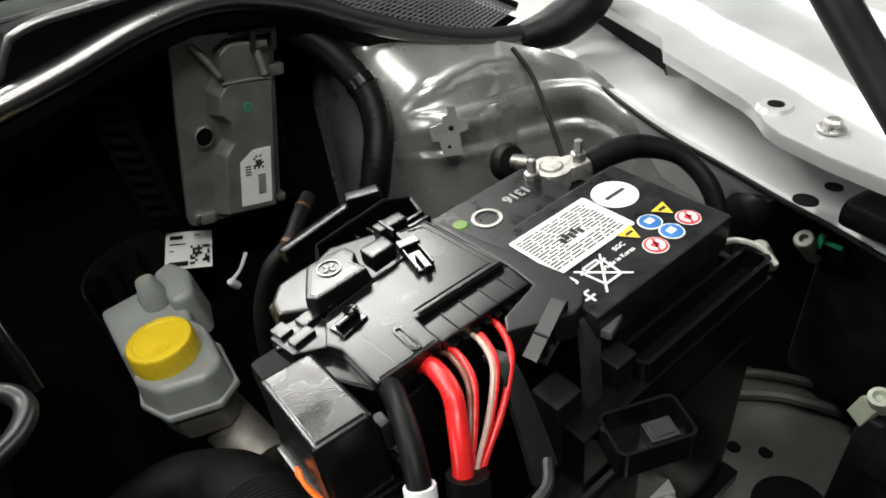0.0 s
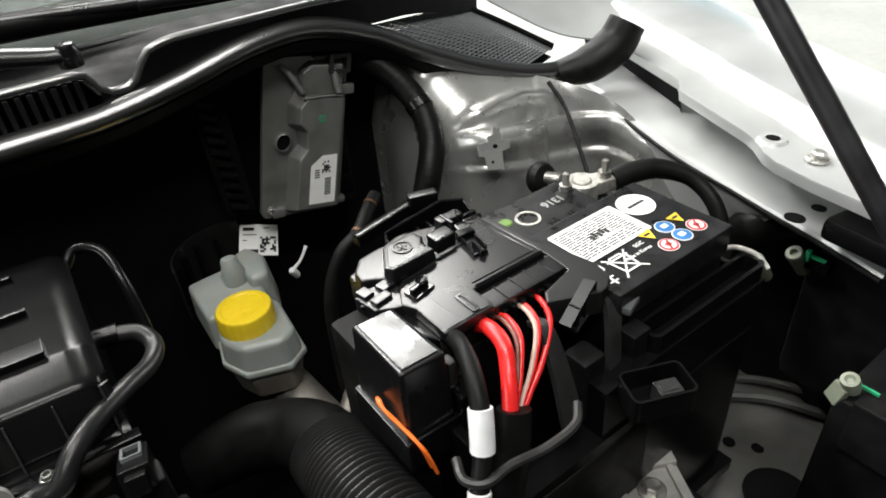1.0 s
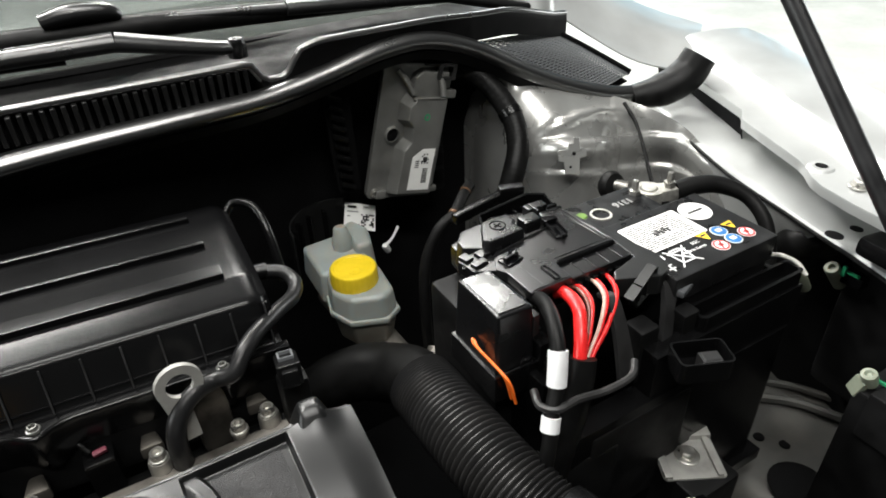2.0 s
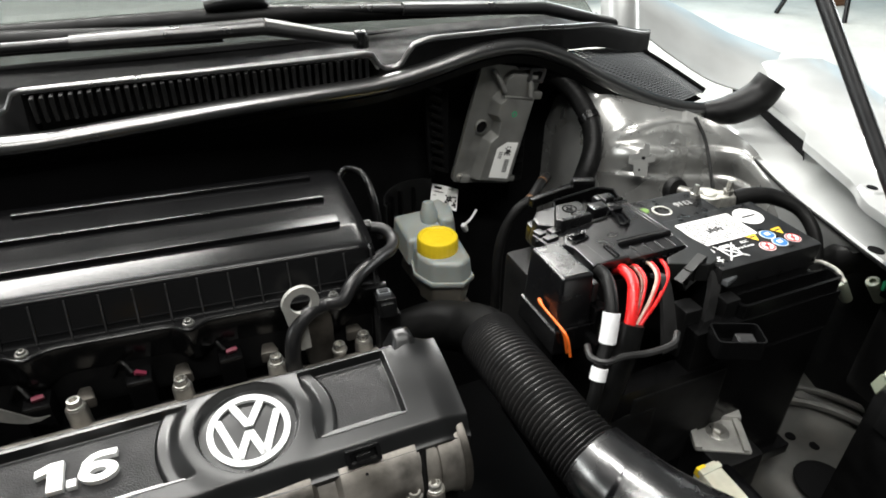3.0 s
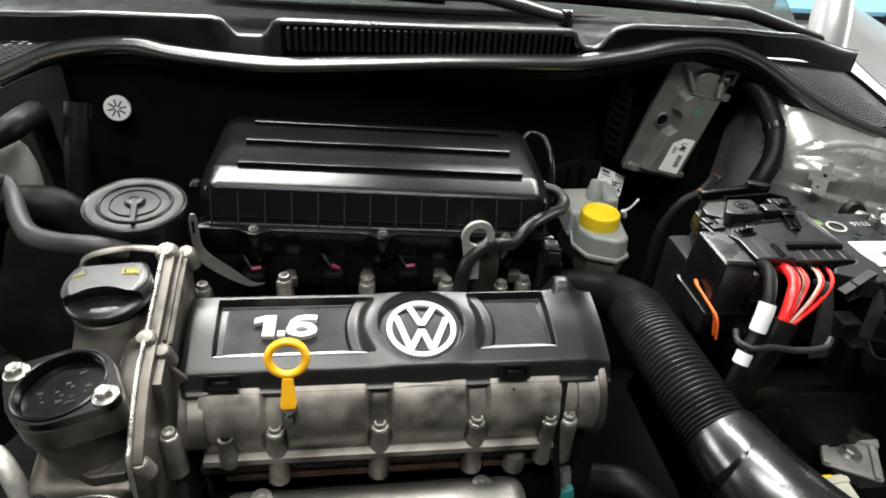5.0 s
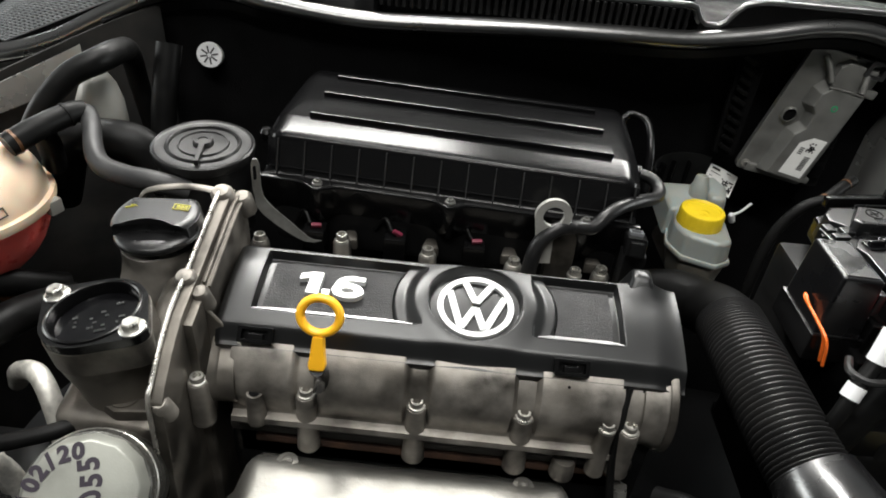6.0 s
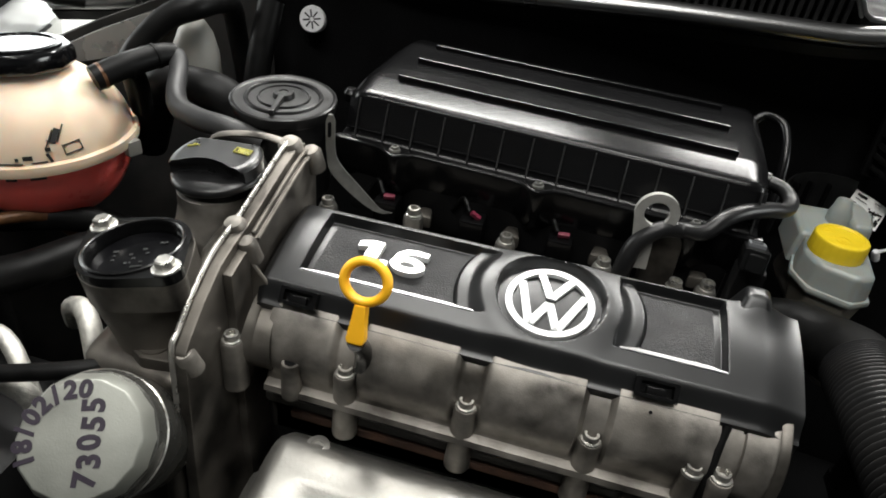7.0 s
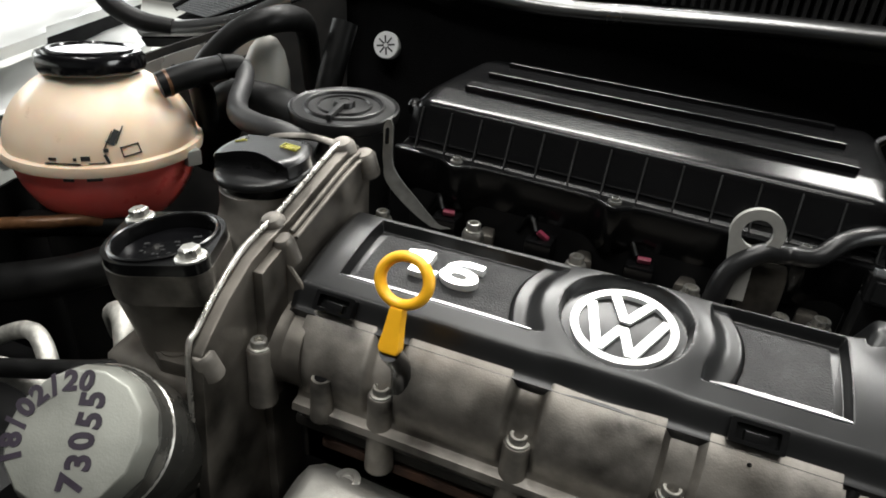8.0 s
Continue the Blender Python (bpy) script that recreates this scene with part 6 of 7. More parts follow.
for x in (-0.187, 0.010):
    bm = bmesh.new()
    lathe(bm, [(0.0095, 0.0), (0.0092, 0.0018), (0.005, 0.0026), (0.004, 0.0016), (0.0002, 0.0016)], 24, axis((x, -0.018, 0.7275), (0, -0.12, 1)))
    part("rivet", bm, MAT["steel_shield"], shield)

# timing case on the left end
tim = thing("timing_case", (-0.29, 0.04, 0.60), "grey cast aluminium timing case with filler neck", "timing case")
YZ = Matrix(((0, 0, 1, 0), (1, 0, 0, 0), (0, 1, 0, 0), (0, 0, 0, 1)))
FLANGE = [(-0.055, 0.829), (-0.046, 0.838), (-0.028, 0.853), (-0.006, 0.867), (0.012, 0.873), (0.030, 0.877), (0.060, 0.887), (0.090, 0.897), (0.110, 0.902), (0.124, 0.901)]
bm = bmesh.new()
prism(bm, [(-0.072, 0.60), (-0.063, 0.74)] + FLANGE + [(0.132, 0.888), (0.132, 0.60)], -0.268, -0.259, 0.0015, YZ)
part("flange", bm, MAT["cast_dirty_shaded"], tim)
SIDE = [(y, z - 0.007) for y, z in FLANGE if y > -0.01]
bm = bmesh.new()
prism(bm, [(-0.006, 0.60)] + SIDE + [(0.128, 0.885), (0.128, 0.60)], -0.2592, -0.2522, 0.0012, YZ)
part("flange_side", bm, MAT["cast_dirty_shaded"], tim)
for x, r, dz in ((-0.2555, 0.0018, -0.0050), (-0.2518, 0.0015, -0.0085)):
    bm = bmesh.new()
    tube(bm, [(x, y, z + dz) for y, z in FLANGE if y > 0.02], r, 8, 5)
    part("flange_rib", bm, MAT["cast_dirty_shaded"], tim)
bm = bmesh.new()
tube(bm, [(-0.266, 0.119, 0.899), (-0.300, 0.122, 0.900), (-0.335, 0.120, 0.893), (-0.342, 0.112, 0.880)], 0.0042, 10, 6, flat=0.6)
part("rear_lip", bm, MAT["cast_aluminium"], tim)
# gusset that fans from the case to the camshaft housing
XZ = Matrix(((1, 0, 0, 0), (0, 0, 1, 0), (0, 1, 0, 0), (0, 0, 0, 1)))
bm = bmesh.new()
prism(bm, [(-0.253, 0.80), (-0.229, 0.80), (-0.229, 0.826), (-0.253, 0.858)], 0.018, 0.0215, 0.001, XZ, 1)
part("gusset", bm, MAT["cast_dirty_shaded"], tim)
bm = bmesh.new()
tube(bm, [(-0.254, 0.012, 0.800), (-0.244, 0.014, 0.798), (-0.230, 0.016, 0.798)], [0.030, 0.026, 0.027], 24, 6)
part("web", bm, MAT["cast_dirty_shaded"], tim)
# thin machined edges along the flange
for x, r, dz in ((-0.2684, 0.0019, 0.0022),):
    bm = bmesh.new()
    tube(bm, [(x, -0.064, 0.73), (x, -0.059, 0.79)] + [(x, y, z + dz) for y, z in FLANGE], r, 10, 5)
    part("flange_edge", bm, MAT["machined_edge"], tim, "bright machined edge")
for p, r in (((-0.267, 0.114, 0.900), 0.0095), ((-0.253, 0.122, 0.892), 0.0085), ((-0.268, 0.029, 0.874), 0.0085), ((-0.255, 0.022, 0.866), 0.0070), ((-0.262, -0.050, 0.822), 0.0070)):
    bm = bmesh.new()
    lathe(bm, [(r * 1.05, -0.013), (r, 0.003), (r * 0.72, 0.0065), (0.0002, 0.007)], 20, axis(p, (-0.1, -0.3, 1)))
    part("flange_boss", bm, MAT["cast_aluminium"], tim)
bm = bmesh.new()
prism(bm, [(0.0, 0.80), (-0.02, 0.835), (0.02, 0.858), (0.07, 0.872), (0.10, 0.88), (0.10, 0.80)], -0.292, -0.262, 0.008, YZ, 3)
part("web", bm, MAT["cast_dirty_shaded"], tim)
bm = bmesh.new()
prism(bm, [(-0.352, -0.05), (-0.27, -0.055), (-0.262, 0.02), (-0.262, 0.12), (-0.31, 0.125), (-0.345, 0.07), (-0.362, 0.02)], 0.60, 0.797, 0.014, seg=3)
prism(bm, [(-0.335, 0.0), (-0.27, -0.01), (-0.262, 0.11), (-0.33, 0.10)], 0.78, 0.835, 0.02, seg=3)
part("case_body", bm, MAT["cast_dirty_shaded"], tim)
bm = bmesh.new()
lathe(bm, [(0.056, -0.05), (0.052, -0.02), (0.0455, 0.005), (0.0385, 0.026), (0.0325, 0.042), (0.0290, 0.054), (0.0280, 0.066), (0.024, 0.068)], 48, axis((-0.303, 0.068, 0.815), (-0.03, -0.04, 1)))
part("filler_neck", bm, MAT["cast_aluminium"], tim)
bm = bmesh.new()
prism(bm, [(-0.3154, -0.0398), (-0.3024, -0.0468), (-0.2784, -0.0438), (-0.2744, -0.0158), (-0.3084, -0.0178)], 0.785, 0.8060, 0.003)
lathe(bm, [(0.0115, 0.804), (0.0112, 0.8072), (0.0002, 0.8074)], 28, Matrix.Translation((-0.3004, -0.0318, 0)))
part("lug", bm, MAT["cast_dirty_shaded"], tim)
bm = bmesh.new()
lathe(bm, [(0.0038, 0), (0.0038, 0.0005), (0.0002, 0.0006)], 16, Matrix.Translation((-0.3004, -0.0318, 0.8075)))
part("thread_hole", bm, MAT["insulation"], tim)

# webs and ribs cast on the case
for pts, r in (([(-0.285, 0.105, 0.885), (-0.283, 0.06, 0.862), (-0.283, 0.025, 0.83), (-0.286, 0.0, 0.79)], 0.0032), ([(-0.33, 0.03, 0.80), (-0.335, 0.01, 0.77), (-0.338, -0.02, 0.70)], 0.005), ([(-0.275, -0.045, 0.78), (-0.278, -0.06, 0.72), (-0.28, -0.07, 0.64)], 0.007)):
    bm = bmesh.new()
    tube(bm, pts, r, 10, 6)
    part("cast_rib", bm, MAT["cast_dirty_shaded"], tim)
for p in ((-0.268, -0.022, 0.800), (-0.272, 0.012, 0.822)):
    bm = bmesh.new()
    lathe(bm, [(0.0085, -0.05), (0.0082, 0.0), (0.0062, 0.002), (0.0002, 0.0022)], 18, axis(p, (0.0, -0.2, 1)))
    part("flange_boss", bm, MAT["cast_aluminium"], tim)

# oil filler cap
oil = thing("oil_filler_cap", (-0.302, 0.066, 0.878), "black plastic oil filler cap with a grip bar and yellow symbols", "oil cap")
on = Vector((-0.06, -0.08, 1)).normalized()
ox = (Vector((1, 0, 0)) - on * on.x).normalized()
oy = on.cross(ox)
OM = Matrix(((ox.x, oy.x, on.x, -0.3025), (ox.y, oy.y, on.y, 0.070), (ox.z, oy.z, on.z, 0.8845), (0, 0, 0, 1))) @ Matrix.Diagonal((1, 1, 0.78, 1))
bm = bmesh.new()
lathe(bm, [(0.0275, -0.006), (0.0300, -0.004), (0.0310, 0.000), (0.0310, 0.0055)], 48, OM, close=False)
part("skirt", bm, MAT["black_plastic"], oil)
bm = bmesh.new()
lathe(bm, [(0.0305, 0.0045), (0.0340, 0.0060), (0.0350, 0.0085), (0.0346, 0.0115), (0.0325, 0.0140), (0.0270, 0.0155), (0.0002, 0.0160)], 56, OM)
part("flange_disc", bm, MAT["cap_plastic"], oil)
mr = OM @ pose(0, 0, 0, 0, 0, 2)
# waisted grip bar, domed on top
bm = bmesh.new()
rows = []
for z, grow, cutin in ((0.0135, 1.0, 1.0), (0.0185, 0.985, 1.12), (0.0235, 0.985, 1.05), (0.0270, 0.975, 0.97), (0.0292, 0.945, 0.92), (0.0308, 0.89, 0.84), (0.0316, 0.78, 0.70)):
    row = []
    for k in range(64):
        a = 2 * math.pi * k / 64
        x, y = 0.0342 * math.cos(a), 0.0342 * math.sin(a)
        front = 0.0105 + 0.0085 * (x / 0.0342) ** 2
        back = 0.0185 + 0.0040 * (x / 0.0342) ** 2
        y = max(-front / cutin, min(back, y))
        row.append(bm.verts.new((x * grow, y * grow, z - 0.0035 * (x / 0.0342) ** 2 * (z > 0.026))))
    rows.append(row)
for a, b in zip(rows, rows[1:]):
    for k in range(64):
        bm.faces.new((a[k], a[(k + 1) % 64], b[(k + 1) % 64], b[k]))
bm.faces.new(rows[-1])
bmesh.ops.transform(bm, matrix=mr, verts=bm.verts)
part("grip", bm, MAT["cap_plastic"], oil)
for x0, tilt_, cells in ((0.0125, 9, (-0.0036, -0.0006, 0.0024)), (-0.0265, -9, ())):
    bm = bmesh.new()
    sm = mr @ pose(x0 + 0.0068, 0.0055, 0.0305, 0, tilt_, 0)
    if cells:
        frame_prism(bm, rect(-0.0062, -0.0034, 0.0062, 0.0034), rect(-0.0056, -0.0028, 0.0056, 0.0028), -0.0012, 0.0004, sm)
        for dx in cells:
            frame_prism(bm, rect(dx, -0.0017, dx + 0.0022, 0.0017), rect(dx + 0.0006, -0.0010, dx + 0.0016, 0.0010), -0.0012, 0.0004, sm)
    else:
        for x, y, w, turn in ((-0.002, -0.0008, 0.0036, 8), (0.0022, 0.0006, 0.0022, -30), (-0.0005, 0.0014, 0.0016, 0)):
            box(bm, (-w, -0.0003, -0.0012), (w, 0.0003, 0.0003), m=sm @ pose(x, y, 0, 0, 0, turn))
    part("symbol", bm, MAT["yellow_print"], oil, "small yellow printed symbol")

# round cover plate with two bolts
plate = thing("round_cover", (-0.32, -0.012, 0.80), "black round plastic cover on a grey cast neck with two bolts", "cover plate")
pn = Vector((-0.13, -0.04, 1)).normalized()
px = (Vector((1, 0, 0)) - pn * pn.x).normalized()
py = pn.cross(px)
PM = Matrix(((px.x, py.x, pn.x, -0.3185), (px.y, py.y, pn.y, -0.0125), (px.z, py.z, pn.z, 0.868), (0, 0, 0, 1)))
def hull_ring(ra, rl, rc, n=72):
    """Outline round a circle and its two bolt lugs, drawn tight like a string."""
    pts = [(ra * math.cos(t), ra * math.sin(t)) for t in (radians(6 * k) for k in range(60))]
    for a in (155, -25):
        pts += [(rc * math.cos(radians(a)) + rl * math.cos(t), rc * math.sin(radians(a)) + rl * math.sin(t)) for t in (radians(12 * k) for k in range(30))]
    dirs = [(math.cos(2 * math.pi * k / 240), math.sin(2 * math.pi * k / 240)) for k in range(240)]
    sup = [max(x * c + y * d for x, y in pts) for c, d in dirs]
    out = []
    for k in range(n):
        c, d = math.cos(2 * math.pi * k / n), math.sin(2 * math.pi * k / n)
        reach = min(h / (c * e + d * f) for h, (e, f) in zip(sup, dirs) if c * e + d * f > 0.05)
        out.append((reach * c, reach * d))
    return out


bm = bmesh.new()
frame_prism(bm, hull_ring(0.0375, 0.0105, 0.0415), ring(0, 0, 0.0308, 72), -0.024, -0.0042, PM)
lathe(bm, [(0.026, -0.15), (0.029, -0.09), (0.033, -0.05), (0.0372, -0.0235)], 40, PM, close=False)
part("housing", bm, MAT["cast_dirty_shaded"], plate)
bm = bmesh.new()
frame_prism(bm, hull_ring(0.0368, 0.0100, 0.0415), ring(0, 0, 0.0305, 72), -0.004, 0.003, PM)
part("flange", bm, MAT["black_plastic"], plate, "black plastic rim with two bolt lugs")
bm = bmesh.new()
lathe(bm, [(0.0335, 0.003), (0.0335, 0.0042), (0.0322, 0.0048), (0.0312, 0.0042), (0.0304, 0.0), (0.0300, -0.006), (0.0285, -0.0075)], 56, PM, close=False)
part("ring", bm, MAT["black_plastic"], plate)
bm = bmesh.new()
lathe(bm, [(0.0295, -0.0070), (0.0288, -0.0050), (0.0260, -0.0053), (0.0002, -0.0050)], 48, PM)
part("dish", bm, MAT["black_gloss"], plate)
for a in (155, -25):
    c, s = math.cos(radians(a)), math.sin(radians(a))
    bolt("bolt", plate, PM @ Vector((0.0415 * c, 0.0415 * s, 0.0034)), PM.to_3x3() @ Vector((0, 0, 1)), 0.0062, 0.007, socket=False)
# embossed marks, the light on them put into a paler plastic
bm = bmesh.new()
rngp = random.Random(7)
for k in range(26):
    x, y = rngp.uniform(-0.02, 0.02), rngp.choice((-0.014, -0.009, -0.004, 0.001, 0.006, 0.012))
    if math.hypot(x, y) < 0.022:
        box(bm, (x, y, -0.0056), (x + rngp.uniform(0.0012, 0.003), y + 0.0022, -0.0046), m=PM @ pose(0, 0, 0, 0, 0, 22))
part("moulded_marks", bm, MAT["worn_lit_plastic"], plate)

# oil filter with handwriting
of = thing("oil_filter", (-0.30, -0.12, 0.74), "pale grey oil filter can with handwritten figures", "oil filter")
FM = axis((-0.2835, -0.1215, 0.816), (0.22, -0.60, 0.74))
bm = bmesh.new()
lathe(bm, [(0.040, -0.10), (0.040, -0.026), (0.041, -0.024), (0.040, -0.022), (0.0392, -0.012), (0.037, -0.0105)], 48, FM, close=False)
part("can", bm, MAT["filter_can"], of, "dark painted steel can")
bm = bmesh.new()
lathe(bm, [(0.0405, -0.0255), (0.0416, -0.0245), (0.0405, -0.0232)], 56, FM, close=False)
part("crimp", bm, MAT["zinc"], of, "bright crimped edge")
bm = bmesh.new()
lathe(bm, [(0.0385, -0.012), (0.0385, -0.009), (0.0345, 0.0), (0.033, 0.0012), (0.0002, 0.0015)], 14, FM)
part("end_face", bm, MAT["filter_paint"], of)
for ch, a in zip("18/02/20", range(8)):
    t = radians(205 - 17 * a)
    words(ch, 0.0140, FM @ pose(0.0275 * math.cos(t) - 0.002, 0.0275 * math.sin(t), 0.0018, 0, 0, math.degrees(t) - 90 + 6 * (a % 3 - 1)), MAT["marker_ink"], "handwriting", of, 0.0001, bold=0.0007)
for ch, a in zip("73055", range(5)):
    words(ch, 0.0170, FM @ pose(0.006 + 0.0012 * (a % 2), -0.022 + 0.0102 * a, 0.0018, 0, 0, 92 + 5 * (a % 3 - 1)), MAT["marker_ink"], "handwriting", of, 0.0001, bold=0.0007)

# ---- air filter box ----
air = thing("air_filter_box", (-0.06, 0.28, 0.80), "black plastic air filter box with ribbed sides", "air filter box")
AM = pose(-0.062, 0.28, 0, 0, 0, -2.6) @ Matrix(((1, 0, 0, 0), (0, 1, 0, 0), (-0.02, 0, 1, 0), (0, 0, 0, 1)))
bm = bmesh.new()
sec = [(-0.100, 0.870), (-0.0985, 0.8765), (-0.0955, 0.8795), (-0.0935, 0.8815), (-0.0900, 0.8915), (-0.0865, 0.9015), (-0.0842, 0.9080), (-0.0830, 0.9112), (-0.0812, 0.9136), (-0.0785, 0.9149), (-0.0740, 0.9160), (-0.0620, 0.9185), (-0.0520, 0.9204), (-0.0490, 0.9208)]
sec += [(-0.03, 0.9212), (0.06, 0.9225), (0.078, 0.921), (0.088, 0.913), (0.093, 0.89), (0.095, 0.86)]
rows = []
for i in range(61):
    u = -0.190 + 0.358 * i / 60
    e = 1 - smooth01((0.179 - abs(u + 0.011)) / 0.010)
    rows.append([AM @ Vector((u, y + 0.006 * e * (1 if y < 0 and z > 0.88 else 0), z - 0.006 * e * (1 if z > 0.91 else 0))) for y, z in sec])
vs = grid(bm, rows)
bm.faces.new(vs[0][::-1])
bm.faces.new(vs[-1])
part("lid", bm, MAT["filter_box_plastic"], air, smooth=50)
# ribs in a paler plastic for the light their edges catch
for k in range(14):
    u = -0.178 + 0.0262 * k
    bm = bmesh.new()
    prism(bm, [(-0.0972, 0.8795), (-0.0920, 0.8795), (-0.0810, 0.9095), (-0.0850, 0.9105)], -0.0006, 0.0006, 0, AM @ Matrix.Translation((u, 0, 0)) @ YZ)
    part("rib", bm, MAT["worn_lit_plastic"], air)
for y0, w, a, b in ((-0.0425, 0.0080, -0.157, 0.142), (0.006, 0.0032, -0.157, 0.137), (0.056, 0.0030, -0.155, 0.132)):
    bm = bmesh.new()
    tip = 0.0010 if w > 0.005 else 0.0004
    prism(bm, [(y0 - w, 0.916), (y0 + w, 0.916), (y0 + w, 0.9268), (y0 - w, 0.9268 - tip)], a, b, 0.0014, AM @ YZ)
    part("top_bar", bm, MAT["filter_box_plastic"], air)
bm = bmesh.new()
tube(bm, [AM @ Vector((-0.186, -0.0928, 0.8850)), AM @ Vector((0.164, -0.0928, 0.8850))], 0.0009, 6)
part("face_fold", bm, MAT["filter_box_plastic"], air)
# wavy flange with screws
bm = bmesh.new()
rows = []
for i in range(101):
    u = -0.194 + 0.366 * i / 100
    w = sum(math.exp(-((u - c) / 0.012) ** 2) for c in (-0.136, -0.008, 0.12))
    f = -0.103 - 0.010 * min(1, w)
    rows.append([AM @ Vector((u, y, z)) for y, z in ((-0.096, 0.8785), (f + 0.002, 0.8785), (f, 0.8775), (f - 0.0005, 0.875), (f + 0.001, 0.872 - 0.004 * w), (f + 0.004, 0.85), (f + 0.012, 0.835))])
grid(bm, rows)
part("flange", bm, MAT["filter_box_plastic"], air, smooth=50)
for u in (-0.136, -0.008, 0.12):
    bolt("screw", air, AM @ Vector((u, -0.105, 0.8790)), (0, 0, 1), 0.0034, 0.004, material=MAT["dark_steel"])
bm = bmesh.new()
box(bm, (-0.185, -0.095, 0.80), (0.16, 0.09, 0.87), 0.01, m=AM)
part("lower_box", bm, MAT["black_plastic_matt"], air)
bm = bmesh.new()
tube(bm, [(0.105, 0.345, 0.905), (0.118, 0.35, 0.915), (0.134, 0.335, 0.912), (0.138, 0.31, 0.89), (0.138, 0.29, 0.85)], 0.0045, 10)
part("vent_pipe", bm, MAT["black_plastic"], air)
bm = bmesh.new()
tube(bm, [(0.092, 0.268, 0.886), (0.119, 0.263, 0.886)], 0.0078, 12)
part("breather_stub", bm, MAT["black_plastic"], air)
bm = bmesh.new()
lathe(bm, [(0.006, 0), (0.007, 0.008), (0.004, 0.012), (0.0002, 0.0122)], 14, AM @ Matrix.Translation((-0.198, -0.06, 0.895)))
part("side_clip", bm, MAT["black_plastic"], air)

# lifting eye and strap
eye = thing("lifting_eye", (0.024, 0.165, 0.80), "grey steel lifting eye bolted behind the engine cover", "lifting eye")
bm = bmesh.new()
em_ = pose(0.0203, 0.1570, 0.8870, 86, 0, 6)
frame_prism(bm, ring(0, 0, 0.0170, 40), ring(0, 0, 0.0098, 40), -0.0022, 0.0022, em_)
prism(bm, [(-0.0165, -0.002), (-0.0150, -0.012), (-0.009, -0.050), (0.004, -0.050), (0.003, -0.0160), (-0.004, -0.0140)], -0.0021, 0.0021, 0.0005, em_)
part("plate", bm, MAT["pale_steel"], eye)
strap = thing("steel_strap", (-0.25, 0.165, 0.84), "bent grey steel strap with a slot", "strap")
bm = bmesh.new()
path = smooth_path([(-0.2530, 0.1605, 0.9130), (-0.2530, 0.1600, 0.8960), (-0.2525, 0.1595, 0.8800), (-0.2470, 0.1575, 0.8660), (-0.2300, 0.1545, 0.8520), (-0.2080, 0.1515, 0.8380), (-0.1960, 0.1515, 0.8360)], 6)
rows = []
for i, p in enumerate(path):
    w = 0.0042 * min(1, 0.45 + 0.3 * i) if i < 14 else 0.0042 + 0.0030 * math.sin(min(1, (i - 14) / 16) * math.pi)
    rows.append([tuple(p + Vector((0.9, 0.15, 0.25 * min(1, i / 18))) * (w * k)) for k in (-1, -0.5, 0, 0.5, 1)])
grid(bm, rows)
thick(bm, 0.0024)
part("strip", bm, MAT["dark_steel"], strap)
bm = bmesh.new()
prism(bm, rect(-0.0012, -0.0065, 0.0012, 0.0065, 0.0011), -0.0010, 0.0042, 0, axis((-0.2530, 0.1600, 0.9000), (0, -1, 0.05)) @ pose(0, 0, 0, 0, 0, 0))
part("slot", bm, MAT["insulation"], strap)

# breather hose between head and filter box
bm = bmesh.new()
tube(bm, [(0.006, 0.146, 0.812), (0.006, 0.146, 0.838), (0.011, 0.150, 0.860), (0.026, 0.156, 0.8735), (0.044, 0.162, 0.8745), (0.058, 0.155, 0.8800), (0.070, 0.163, 0.8900), (0.085, 0.176, 0.8930), (0.108, 0.198, 0.8890), (0.127, 0.220, 0.8810), (0.136, 0.240, 0.8800), (0.130, 0.256, 0.8840), (0.112, 0.264, 0.8860)], [0.0076, 0.0074, 0.0068, 0.0064, 0.0064, 0.0064, 0.0064, 0.0064, 0.0064], 14, 8)
solo("breather_hose", bm, MAT["hose_satin"], (0.022, 0.148, 0.815), "dark rubber breather hose bending from head to filter box", "hose")
plug = thing("sensor_plug", (0.097, 0.14, 0.84), "black electrical plug on the sensor", "plug")
bm = bmesh.new()
box(bm, (-0.009, -0.014, -0.012), (0.009, 0.014, 0.006), 0.002, m=pose(0.096, 0.147, 0.875, -18, 0, -8))
box(bm, (-0.006, -0.020, -0.010), (0.006, -0.012, 0.003), 0.0015, m=pose(0.096, 0.147, 0.875, -18, 0, -8))
part("plug_body", bm, MAT["black_plastic"], plug)
bm = bmesh.new()
frame_prism(bm, rect(-0.006, -0.004, 0.006, 0.010, 0.001), rect(-0.0045, -0.0025, 0.0045, 0.0085, 0.001), 0.006, 0.0085, pose(0.096, 0.147, 0.875, -18, 0, -8))
part("latch", bm, MAT["grey_plastic"], plug)
bm = bmesh.new()
box(bm, (0.086, 0.135, 0.80), (0.108, 0.155, 0.866), 0.004)
part("sensor", bm, MAT["black_plastic_matt"], plug)
mat("faded_red", (0.15, 0.014, 0.035), 0.5, bump=0.02)
